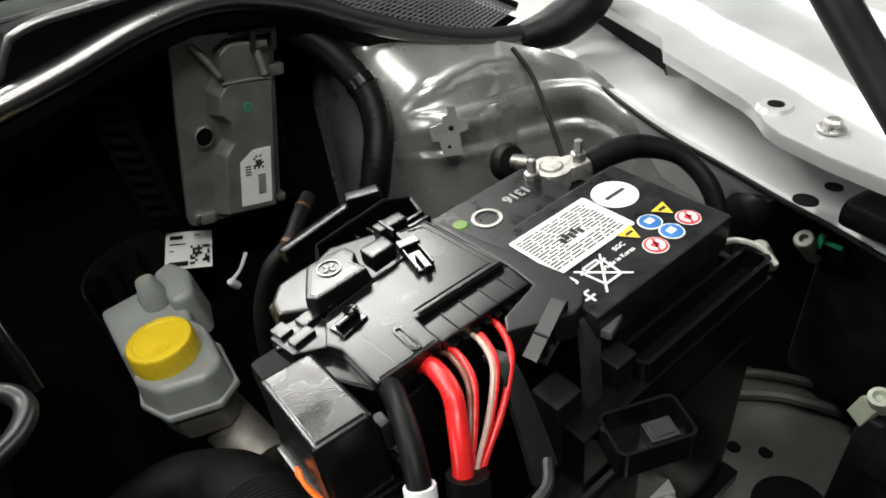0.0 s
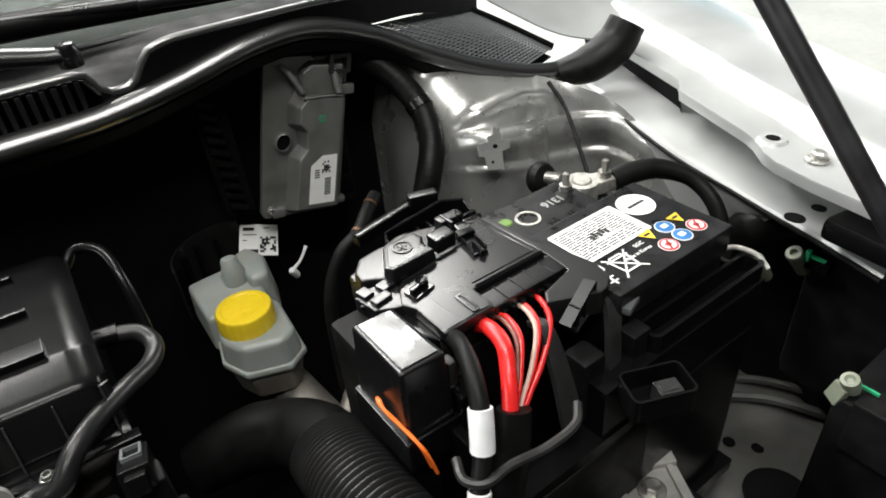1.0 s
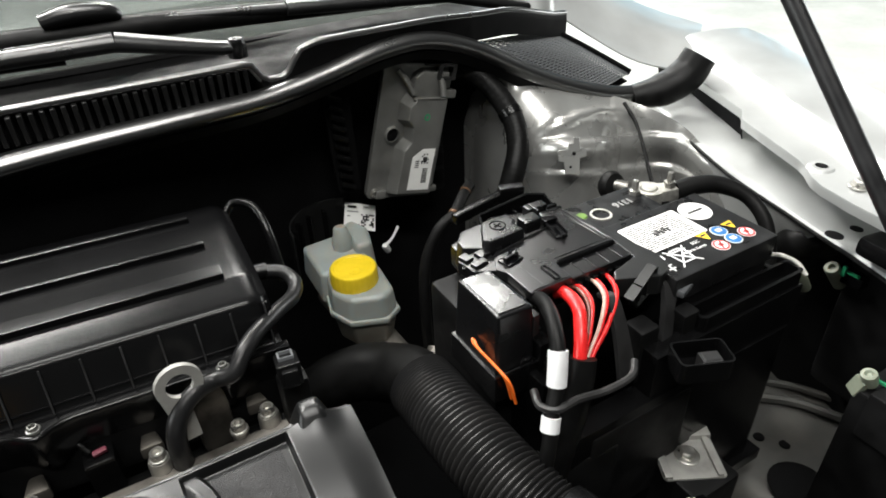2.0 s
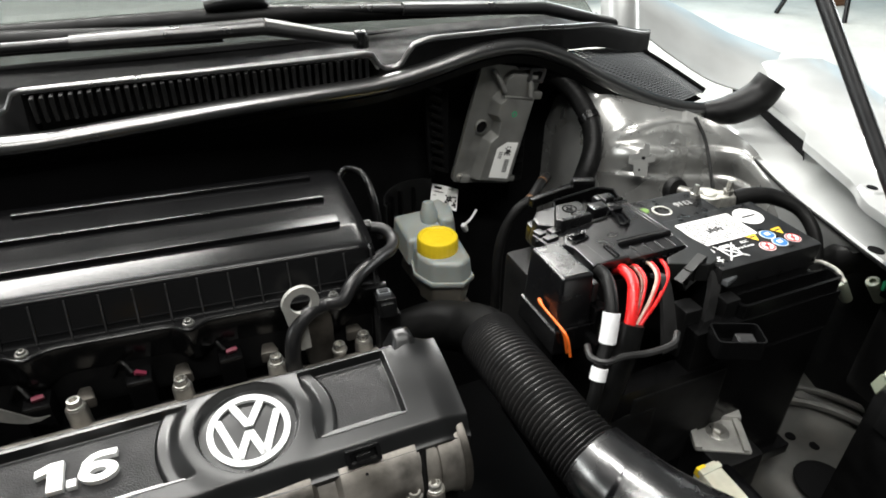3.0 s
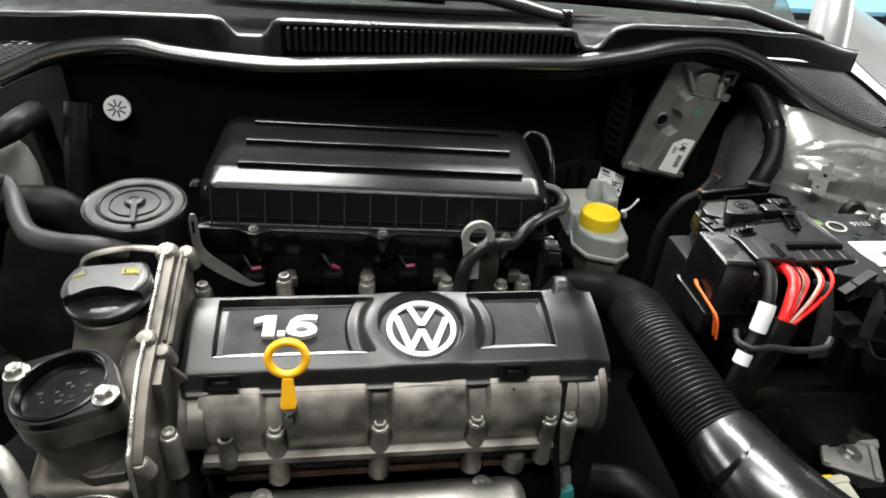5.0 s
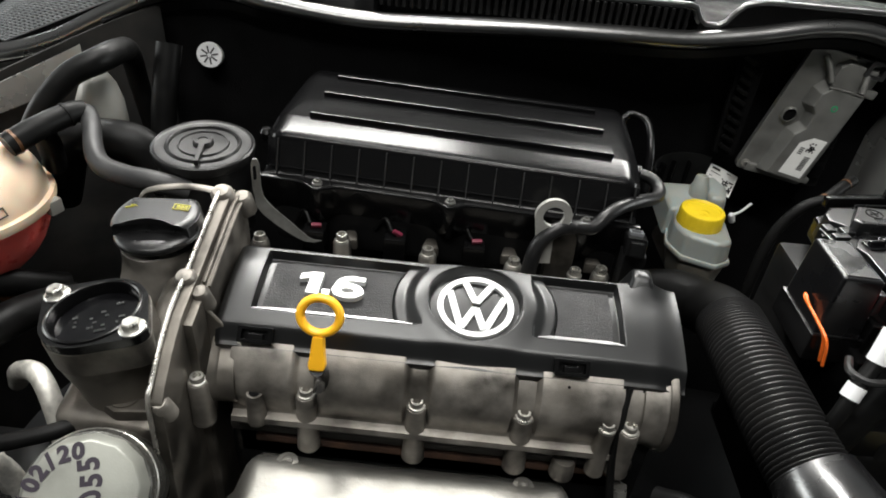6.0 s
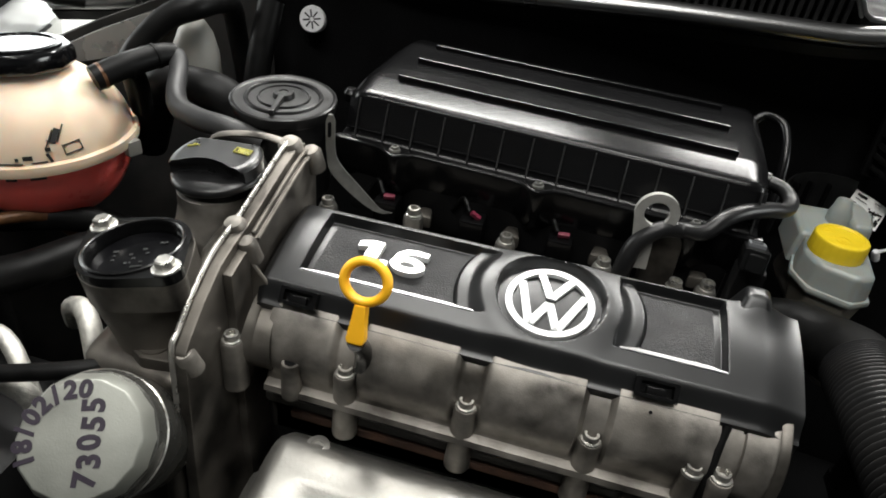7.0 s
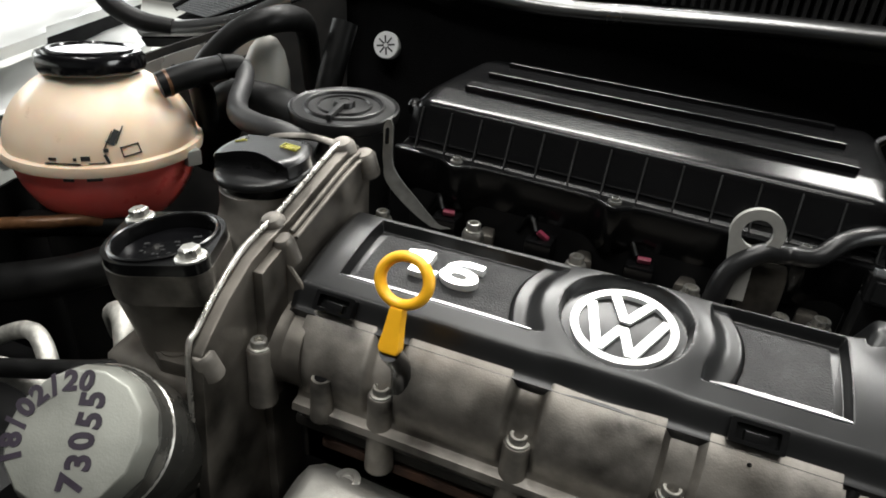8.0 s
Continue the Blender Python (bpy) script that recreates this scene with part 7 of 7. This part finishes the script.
# coils and injector plugs in the dark gap behind the cover
for k, x in enumerate((-0.205, -0.125, -0.047, 0.035)):
    coil = thing("injector_plug", (x, 0.178, 0.80), "black injector plug with a faded red clip behind the cover", "plug", "injector plugs")
    bm = bmesh.new()
    box(bm, (x - 0.011, 0.166, 0.80), (x + 0.011, 0.192, 0.836), 0.003)
    part("plug_body", bm, MAT["black_plastic"], coil)
    bm = bmesh.new()
    box(bm, (-0.005, -0.002, -0.0022), (0.005, 0.002, 0.0022), 0.001, m=pose(x + 0.002, 0.174, 0.839, 20, 35 * (k % 2), 10))
    part("red_clip", bm, MAT["faded_red"], coil)
    bm = bmesh.new()
    prism(bm, [(x + 0.026, 0.168), (x + 0.044, 0.168), (x + 0.040, 0.186), (x + 0.030, 0.186)], 0.818, 0.830, 0.003)
    part("metal_lug", bm, MAT["cast_dirty_shaded"], coil)
    bm = bmesh.new()
    tube(bm, [(x - 0.004, 0.176, 0.84), (x - 0.012, 0.184, 0.848), (x - 0.022, 0.188, 0.832)], 0.0022, 8)
    part("lead", bm, MAT["rubber"], coil)

# intake hose
hose = thing("intake_hose", (0.215, 0.07, 0.72), "black corrugated intake hose", "hose")
bm = bmesh.new()
NR = 40
tube(bm, [(0.2105, 0.150, 0.789), (0.2100, 0.120, 0.792), (0.2110, 0.07, 0.794), (0.2165, 0.018, 0.790), (0.2260, -0.024, 0.782)], lambda u: 0.0280 + 0.0044 * (0.5 + 0.5 * math.sin(u * NR * 2 * math.pi)) ** 0.5, 32, 110)
part("corrugated_tube", bm, MAT["hose_corrugated"], hose)
bm = bmesh.new()
tube(bm, [(0.125, 0.235, 0.75), (0.15, 0.23, 0.757), (0.178, 0.218, 0.766), (0.200, 0.194, 0.774), (0.209, 0.168, 0.784), (0.2113, 0.147, 0.788)], [0.022, 0.026, 0.028, 0.029, 0.030, 0.031], 24, 8)
part("elbow", bm, MAT["soft_rubber"], hose)
duct = thing("air_duct", (0.28, -0.08, 0.68), "glossy black moulded air duct", "duct")
bm = bmesh.new()
tube(bm, [(0.227, -0.018, 0.783), (0.234, -0.042, 0.778), (0.252, -0.080, 0.768), (0.292, -0.120, 0.748), (0.35, -0.165, 0.72)], [0.0340, 0.037, 0.041, 0.045, 0.047], 28, 8)
part("moulding", bm, MAT["duct_plastic"], duct)
bm = bmesh.new()
box(bm, (0.27, -0.12, 0.64), (0.40, -0.025, 0.708), 0.012, m=None)
part("side_box", bm, MAT["black_gloss"], duct)
bm = bmesh.new()
tube(bm, [(0.232, -0.045, 0.777), (0.236, -0.052, 0.775)], 0.0375, 28)
part("collar", bm, MAT["black_gloss"], duct)
# metal battery-tray bracket and white plug
brk = thing("tray_bracket", (0.418, 0.013, 0.66), "grey metal hold-down bracket with one bolt", "bracket")
bm = bmesh.new()
KM = pose(0.420, 0.010, 0.700, 0, 0, -28)
prism(bm, rect(-0.030, -0.026, 0.030, 0.030, 0.004), -0.003, 0.0, 0.001, KM)
for q in ((-0.030, -0.026, -0.022, 0.030), (0.020, -0.026, 0.026, 0.030)):
    box(bm, (q[0], q[1], 0.0), (q[2], q[3], 0.004), 0.0015, m=KM)
box(bm, (-0.034, 0.018, -0.001), (0.030, 0.034, 0.006), 0.002, m=KM)
part("plate", bm, MAT["pale_steel"], brk)
bolt("bolt", brk, KM @ Vector((0.0, 0.0, 0.0005)), (0, 0, 1), 0.0075, 0.008, socket=False, washer=1.6)
bm = bmesh.new()
box(bm, (0.39, -0.03, 0.61), (0.45, 0.04, 0.697), 0.006)
part("foot", bm, MAT["black_plastic_matt"], brk)
wp = thing("white_plug", (0.39, -0.035, 0.68), "dirty white electrical plug with a yellow mark", "plug")
bm = bmesh.new()
WM = pose(0.355, -0.059, 0.722, 0, 6, -87) @ Matrix.Diagonal((0.82, 0.82, 0.82, 1))
box(bm, (-0.030, -0.0145, -0.010), (0.030, 0.0145, 0.010), 0.004, m=WM)
box(bm, (-0.026, -0.0155, 0.004), (-0.018, 0.0155, 0.012), 0.002, m=WM)
part("plug_body", bm, MAT["dirty_white"], wp)
bm = bmesh.new()
box(bm, (-0.0305, -0.015, -0.002), (-0.021, -0.002, 0.0105), 0.002, m=WM)
part("yellow_mark", bm, MAT["yellow_cap"], wp)
bm = bmesh.new()
tube(bm, [WM @ Vector((0.028, 0, 0)), WM @ Vector((0.042, 0, -0.004)), WM @ Vector((0.06, 0.01, -0.02))], 0.007, 10)
part("lead", bm, MAT["rubber"], wp)
# small green and steel sensor by the housing end
sn = thing("oil_sensor", (0.088, -0.018, 0.70), "small sensor with a teal plug in front of the housing", "sensor")
bm = bmesh.new()
lathe(bm, [(0.008, 0), (0.008, 0.012), (0.005, 0.014), (0.005, 0.02)], 6, axis((0.088, -0.012, 0.735), (0.1, -0.3, -1)))
part("hex_body", bm, MAT["zinc"], sn)
bm = bmesh.new()
lathe(bm, [(0.008, 0), (0.009, 0.006), (0.008, 0.026), (0.005, 0.03)], 14, axis((0.091, -0.018, 0.716), (0.1, -0.3, -1)))
mat("teal_plastic", (0.02, 0.16, 0.15), 0.45, bump=0.02)
part("teal_plug", bm, MAT["teal_plastic"], sn)
bm = bmesh.new()
tube(bm, [(0.080, 0.012, 0.826), (0.076, -0.004, 0.80), (0.077, -0.012, 0.76), (0.082, -0.022, 0.72), (0.09, -0.03, 0.66)], 0.0034, 10, 6)
solo("wire_tube", bm, MAT["rubber"], (0.09, -0.03, 0.66), "black wire tube running down the housing", "wire")

# ---- right-hand end of the bay: coolant tank and what lies behind it ----
tank = thing("coolant_tank", (-0.515, 0.145, 0.74), "cloudy plastic coolant tank half full of pink coolant", "coolant tank")
TC = Vector((-0.538, 0.140, 0.846))
def tank_ring(a0, a1, n, r, squash):
    return [(r * math.cos(radians(a0 + (a1 - a0) * k / n)), r * squash * math.sin(radians(a0 + (a1 - a0) * k / n))) for k in range(n + 1)]
bm = bmesh.new()
lathe(bm, [(0.081, 0.0)] + tank_ring(2, 64, 12, 0.081, 0.88), 64, Matrix.Translation(TC), wave=lambda k: 1 + 0.011 * abs(math.cos(math.pi * k / 64 * 14)))
part("upper_half", bm, MAT["tank_upper"], tank)
bm = bmesh.new()
lathe(bm, tank_ring(-78, 0, 12, 0.0795, 1.05), 64, Matrix.Translation(TC))
part("lower_half", bm, MAT["tank_lower"], tank, "lower half filled with pink coolant")
bm = bmesh.new()
lathe(bm, [(0.079, -0.006), (0.0855, -0.0045), (0.0865, 0.0), (0.0855, 0.0045), (0.079, 0.006)], 64, Matrix.Translation(TC), close=False)
part("seam", bm, MAT["tank_upper"], tank)
bm = bmesh.new()
CM = axis(TC + Vector((0.002, -0.002, 0.066)), (-0.035, 0.045, 1)) @ Matrix.Diagonal((0.85, 0.85, 1, 1))
lathe(bm, [(0.050, 0.0), (0.053, 0.004), (0.053, 0.013), (0.050, 0.0165), (0.043, 0.0175)], 10, CM)
part("screw_cap", bm, MAT["black_gloss"], tank, "glossy black faceted screw cap")
bm = bmesh.new()
lathe(bm, [(0.043, 0.016), (0.043, 0.0185), (0.038, 0.019), (0.037, 0.0175), (0.0002, 0.0177)], 40, CM)
part("cap_top", bm, MAT["black_gloss"], tank)
def tank_mark(a, h, w, hh, turn=0):
    bm = bmesh.new()
    p = TC + Vector((0.0818 * math.cos(a) * math.cos(h), 0.0818 * math.sin(a) * math.cos(h), 0.0818 * 0.88 * math.sin(h)))
    n = (p - TC).normalized()
    east = Vector((0, 0, 1)).cross(n).normalized()
    up = n.cross(east)
    m = Matrix(((east.x, up.x, n.x, p.x), (east.y, up.y, n.y, p.y), (east.z, up.z, n.z, p.z), (0, 0, 0, 1)))
    box(bm, (-w, -hh, -0.001), (w, hh, 0.0006), 0, m=m @ pose(0, 0, 0, 0, 0, turn))
    part("printed_mark", bm, MAT["print_black"], tank)
for q in ((-1.32, 0.10, 0.014, 0.0004), (-1.00, 0.10, 0.006, 0.0004), (-1.42, 0.15, 0.003, 0.0010), (-1.20, 0.15, 0.0012, 0.0012), (-1.10, 0.16, 0.0035, 0.0018), (-0.90, 0.14, 0.0012, 0.004, 20), (-0.90, 0.24, 0.0020, 0.0015),
          (-0.80, 0.38, 0.0022, 0.0065, -30), (-0.85, 0.32, 0.0035, 0.0004, -30), (-0.86, 0.36, 0.0004, 0.008, -30), (-0.74, 0.40, 0.0004, 0.008, -30), (-0.66, 0.27, 0.007, 0.0004, 8), (-0.66, 0.16, 0.007, 0.0004, 8), (-0.75, 0.21, 0.0004, 0.004, 8), (-0.57, 0.22, 0.0004, 0.004, 8),
          (-1.30, -0.10, 0.004, 0.0015), (-1.05, -0.10, 0.006, 0.0012)):
    tank_mark(q[0] + 0.19, *q[1:])
ch_ = thing("coolant_hose", (-0.395, 0.21, 0.88), "dark rubber coolant hose bending behind the tank", "hose")
bm = bmesh.new()
tube(bm, [(-0.478, 0.155, 0.903), (-0.462, 0.180, 0.911), (-0.447, 0.208, 0.915), (-0.440, 0.221, 0.914)], [0.0115, 0.0115, 0.011, 0.010], 14, 6)
part("sleeve", bm, MAT["rubber"], ch_)
bm = bmesh.new()
tube(bm, [(-0.444, 0.213, 0.9145), (-0.436, 0.219, 0.912), (-0.426, 0.205, 0.904), (-0.412, 0.178, 0.896), (-0.396, 0.159, 0.891), (-0.370, 0.147, 0.890), (-0.338, 0.141, 0.890), (-0.312, 0.148, 0.880)], [0.0090, 0.0090, 0.0085, 0.0088, 0.0095, 0.0098, 0.0098, 0.0098], 14, 6)
part("elbow", bm, MAT["hose_grey"], ch_)
bm = bmesh.new()
tube(bm, [(-0.462, 0.186, 0.905), (-0.467, 0.196, 0.885), (-0.471, 0.203, 0.858)], [0.0105, 0.0115, 0.0105], 14, 5)
part("branch", bm, MAT["rubber"], ch_, "short black branch turning down")
for k in (0.0, 0.5, 1.0):
    p = Vector((-0.475, 0.160, 0.9045)).lerp(Vector((-0.449, 0.204, 0.9147)), k)
    bm = bmesh.new()
    tube(bm, [p, p + Vector((0.0014, 0.0024, 0.0005))], 0.0121, 14)
    part("tape", bm, MAT["copper_tape"] if k < 0.4 else MAT["rubber"], ch_)
bm = bmesh.new()
lathe(bm, [(0.027, -0.01), (0.026, 0.005), (0.0235, 0.025), (0.017, 0.044), (0.009, 0.055), (0.0002, 0.058)], 32, axis((-0.460, 0.280, 0.874), (0.05, 0.12, 1)))
solo("plastic_dome", bm, MAT["cream_plastic"], (-0.45, 0.27, 0.80), "pale rounded plastic dome behind the coolant hose", "dome")
bm = bmesh.new()
tube(bm, [(-0.500, 0.215, 0.885), (-0.484, 0.228, 0.913), (-0.462, 0.246, 0.938), (-0.440, 0.264, 0.949), (-0.436, 0.300, 0.948), (-0.446, 0.338, 0.932), (-0.448, 0.352, 0.880), (-0.44, 0.355, 0.80)], [0.010, 0.011, 0.012, 0.013, 0.013, 0.012, 0.011, 0.011], 12, 6)
tube(bm, [(-0.415, 0.31, 0.80), (-0.415, 0.33, 0.87), (-0.41, 0.36, 0.94)], 0.014, 12, 6)
solo("wiring_loom", bm, MAT["rubber"], (-0.415, 0.31, 0.80), "black wiring loom running up the bulkhead corner", "wiring loom")
bm = bmesh.new()
tube(bm, [(-0.50, 0.235, 0.80), (-0.475, 0.238, 0.865), (-0.44, 0.245, 0.872), (-0.405, 0.25, 0.862), (-0.38, 0.25, 0.82)], [0.020, 0.022, 0.022, 0.022, 0.020], 14, 6)
solo("loom_trunk", bm, MAT["rubber"], (-0.44, 0.245, 0.80), "thick black cable trunk below the pale dome", "cable trunk")
# round black canister
can = thing("charcoal_canister", (-0.312, 0.195, 0.80), "round black plastic canister with ringed lid", "canister")
VM = axis((-0.3125, 0.193, 0.906), (0.03, -0.06, 1))
bm = bmesh.new()
VM = VM @ Matrix.Diagonal((0.93, 0.93, 1, 1))
lathe(bm, [(0.044, -0.09), (0.0465, -0.012), (0.0495, -0.010), (0.0510, -0.004), (0.0505, -0.0010), (0.0490, 0.0), (0.0475, -0.0008), (0.0460, -0.0016), (0.0375, -0.0012), (0.0362, 0.0010), (0.0350, 0.0014), (0.0338, 0.0008), (0.0330, -0.0012), (0.0255, -0.0010), (0.0246, 0.0008), (0.0236, 0.0008), (0.0228, -0.0006), (0.0105, -0.0004), (0.0098, 0.0030), (0.0088, 0.0040), (0.0050, 0.0042), (0.0044, 0.0034), (0.0002, 0.0034)], 64, VM)
part("lid", bm, MAT["canister_plastic"], can)
bm = bmesh.new()
prism(bm, [(-0.0022, -0.041), (0.0022, -0.041), (0.0030, -0.006), (-0.0030, -0.006)], -0.001, 0.0042, 0.0010, VM @ pose(0, 0, 0, 0, 0, -16))
part("spoke", bm, MAT["canister_plastic"], can)
# white star-pattern plug in the insulation
pg = thing("insulation_clip", (-0.386, 0.425, 0.909), "white round push clip with a star pattern on the bulkhead", "clip")
sy, sz = seal_at(-0.386)
GM = axis((-0.389, sy + 0.006, 0.910), (0.1, -1, 0.25))
bm = bmesh.new()
lathe(bm, [(0.0155, -0.012), (0.0155, 0.001), (0.0145, 0.002), (0.0002, 0.0021)], 28, GM)
part("disc", bm, MAT["tape_white"], pg)
bm = bmesh.new()
for k in range(8):
    box(bm, (0.0025, -0.0009, 0.002), (0.011, 0.0009, 0.0026), 0, m=GM @ pose(0, 0, 0, 0, 0, 45 * k + 10))
part("star", bm, MAT["print_black"], pg)
bm = bmesh.new()
box(bm, (-0.005, -0.007, -0.012), (0.005, 0.007, 0.003), 0.002, m=pose(TC.x + 0.083, TC.y + 0.020, TC.z - 0.002, 0, 0, -20))
part("seam_tab", bm, MAT["cream_plastic"], tank, "pale plastic tab on the seam")
# dark hoses and pipes low down beside the tank and filter
for nm, pts, r, mt, lab in (
        ("hose", [(-0.60, 0.0, 0.74), (-0.54, 0.015, 0.755), (-0.49, 0.04, 0.765), (-0.455, 0.085, 0.77), (-0.44, 0.13, 0.75)], 0.017, "rubber", "black rubber hose below the coolant tank"),
        ("pipe", [(-0.50, -0.10, 0.74), (-0.44, -0.075, 0.77), (-0.40, -0.06, 0.75), (-0.385, -0.06, 0.70)], 0.008, "lead", "dull grey metal pipe beside the oil filter"),
        ("pipe", [(-0.53, -0.02, 0.72), (-0.46, -0.02, 0.755), (-0.42, -0.04, 0.73), (-0.41, -0.05, 0.66)], 0.007, "lead", "dull grey metal pipe beside the oil filter"),
        ("hose", [(-0.60, -0.10, 0.745), (-0.46, -0.085, 0.77), (-0.36, -0.06, 0.785), (-0.33, -0.04, 0.785)], 0.0065, "rubber", "thin black hose running to the timing case"),
        ("pipe", [(-0.47, 0.06, 0.70), (-0.44, 0.035, 0.745), (-0.405, 0.015, 0.765), (-0.385, -0.005, 0.74), (-0.38, -0.02, 0.68)], 0.0085, "lead", "dull grey metal pipe beside the oil filter"),
        ("hose", [(-0.58, 0.075, 0.775), (-0.53, 0.085, 0.785), (-0.49, 0.11, 0.78), (-0.46, 0.15, 0.75)], 0.013, "rubber", "black rubber hose below the coolant tank"),
        ("cable", [(-0.57, 0.045, 0.79), (-0.535, 0.06, 0.794), (-0.505, 0.09, 0.79), (-0.49, 0.11, 0.76)], 0.006, "copper_tape", "brown taped cable below the coolant tank"),
        ("hose", [(0.13, 0.0, 0.70), (0.16, -0.02, 0.71), (0.20, -0.06, 0.68), (0.24, -0.1, 0.62)], 0.016, "rubber", "black rubber hose beside the intake duct")):
    bm = bmesh.new()
    tube(bm, pts, r, 12, 6)
    solo(nm, bm, MAT[mt], pts[0], lab, nm)
bm = bmesh.new()
box(bm, (-0.60, -0.34, 0.45), (-0.40, 0.02, 0.70), 0.03)
solo("drive_cover", bm, MAT["black_plastic_matt"], (-0.5, -0.15, 0.45), "dark plastic cover low beside the engine", "cover")

# ---- behind the headlamp ----
lampb = thing("headlamp_housing", (0.66, -0.05, 0.60), "black plastic rear of the headlamp with pale nozzles", "headlamp")
bm = bmesh.new()
prism(bm, [(0.655, 0.035), (0.80, 0.06), (0.82, -0.25), (0.64, -0.25), (0.65, -0.08)], 0.66, 0.845, 0.012)
part("housing", bm, MAT["black_plastic_matt"], lampb)
bm = bmesh.new()
prism(bm, [(0.598, 0.012), (0.64, 0.005), (0.80, 0.03), (0.80, -0.2), (0.58, -0.16)], 0.868, 0.888, 0.006)
part("top_bracket", bm, MAT["black_plastic"], lampb)
bolt("bolt", lampb, (0.655, -0.025, 0.888), (0, 0, 1), 0.008, 0.006, material=MAT["black_plastic"], washer=1.8)
for p in ((0.613, 0.062, 0.812), (0.633, 0.039, 0.822)):
    bm = bmesh.new()
    lathe(bm, [(0.0065, -0.034), (0.0075, -0.004), (0.0078, 0.0), (0.0066, 0.0018), (0.0036, 0.0018), (0.003, -0.003), (0.0002, -0.003)], 20, axis(p, (-0.6, 0.1, 0.8)))
    part("nozzle", bm, MAT["pale_plug"], lampb, "pale plastic adjuster nozzle")
bm = bmesh.new()
box(bm, (0.638, 0.014, 0.8205), (0.642, 0.029, 0.8225), 0.0005)
box(bm, (0.636, 0.027, 0.816), (0.640, 0.031, 0.828), 0.0008)
part("green_clip", bm, MAT["green_print"], lampb)
bm = bmesh.new()
box(bm, (0.640, 0.010, 0.806), (0.674, 0.040, 0.8195), 0.003)
part("adjuster_arm", bm, MAT["black_plastic"], lampb)
bm = bmesh.new()
tube(bm, [(0.64, 0.10, 0.80), (0.645, 0.085, 0.825), (0.66, 0.06, 0.84)], 0.020, 14, 5)
part("rear_cap", bm, MAT["rubber"], lampb)
cn = thing("lamp_plug", (0.62, -0.09, 0.70), "pale green-grey electrical plug behind the headlamp", "plug")
bm = bmesh.new()
lathe(bm, [(0.0066, -0.010), (0.0072, -0.002), (0.0066, 0.003), (0.0040, 0.0034), (0.0022, 0.001), (0.0002, 0.001)], 24, axis((0.543, -0.061, 0.800), (-0.35, 0.15, 0.9)))
box(bm, (-0.0035, -0.010, -0.012), (0.0035, 0.003, 0.006), 0.0015, m=pose(0.543, -0.054, 0.789, 10, 10, -25))
part("plug_body", bm, MAT["pale_plug"], cn)
bm = bmesh.new()
box(bm, (0.549, -0.080, 0.7935), (0.551, -0.066, 0.7965), 0.0006)
part("green_pin", bm, MAT["green_print"], cn)
bm = bmesh.new()
box(bm, (0.536, -0.22, 0.60), (0.64, -0.056, 0.785), 0.004)
box(bm, (0.533, -0.20, 0.74), (0.56, -0.07, 0.792), 0.003)
part("holder", bm, MAT["black_plastic_matt"], cn)
# ---- wipers ----
def wiper(name, pivot, elbow, tip, blade0, blade1):
    w = thing(name, pivot, "black windscreen wiper arm with blade lying on the glass", "wiper", "windscreen wipers")
    bm = bmesh.new()
    tube(bm, [pivot, (pivot[0] - 0.03, pivot[1] + 0.004, pivot[2] + 0.004), elbow], [0.009, 0.011, 0.0135], 14, 6, flat=0.7)
    part("arm_head", bm, MAT["wiper_paint"], w)
    bm = bmesh.new()
    lathe(bm, [(0.010, -0.01), (0.010, 0.004), (0.007, 0.009), (0.0002, 0.0095)], 18, Matrix.Translation(pivot))
    part("pivot_cap", bm, MAT["black_plastic"], w)
    bm = bmesh.new()
    mid = tuple(a + (b - a) * 0.5 for a, b in zip(elbow, tip))
    tube(bm, [elbow, mid], [0.0135, 0.0120], 14, flat=0.7)
    tube(bm, [mid, tip], [0.006, 0.005], 10)
    part("arm", bm, MAT["wiper_paint"], w)
    bm = bmesh.new()
    tube(bm, [blade0, tuple((a + b) / 2 + (0.006 if i == 2 else 0) for i, (a, b) in enumerate(zip(blade0, blade1))), blade1], [0.010, 0.014, 0.010], 12, 6)
    part("blade", bm, MAT["rubber"], w)
    bm = bmesh.new()
    lathe(bm, [(0.0100, -0.004), (0.0112, 0.002), (0.0095, 0.009), (0.0050, 0.013), (0.0002, 0.014)], 16, axis(blade1, (-1, 0.02, 0)))
    part("end_cap", bm, MAT["wiper_paint"], w)
    bm = bmesh.new()
    tube(bm, [(tip[0] + 0.034, tip[1] - 0.002, tip[2] + 0.004), (tip[0] + 0.022, tip[1] - 0.003, tip[2] + 0.011), (tip[0] - 0.012, tip[1] - 0.003, tip[2] + 0.013), (tip[0] - 0.040, tip[1], tip[2] + 0.008)], [0.0070, 0.0115, 0.0130, 0.0105], 14, 6, flat=0.8)
    part("joint_cover", bm, MAT["wiper_paint"], w)


wiper("wiper_arm", (0.178, 0.466, 1.028), (0.066, 0.476, 1.050), (-0.34, 0.50, 1.046), (0.02, 0.50, 1.040), (-0.48, 0.52, 1.045))
wiper("wiper_arm", (0.597, 0.50, 1.003), (0.47, 0.525, 1.030), (0.05, 0.56, 1.052), (0.42, 0.545, 1.03), (-0.283, 0.575, 1.043))
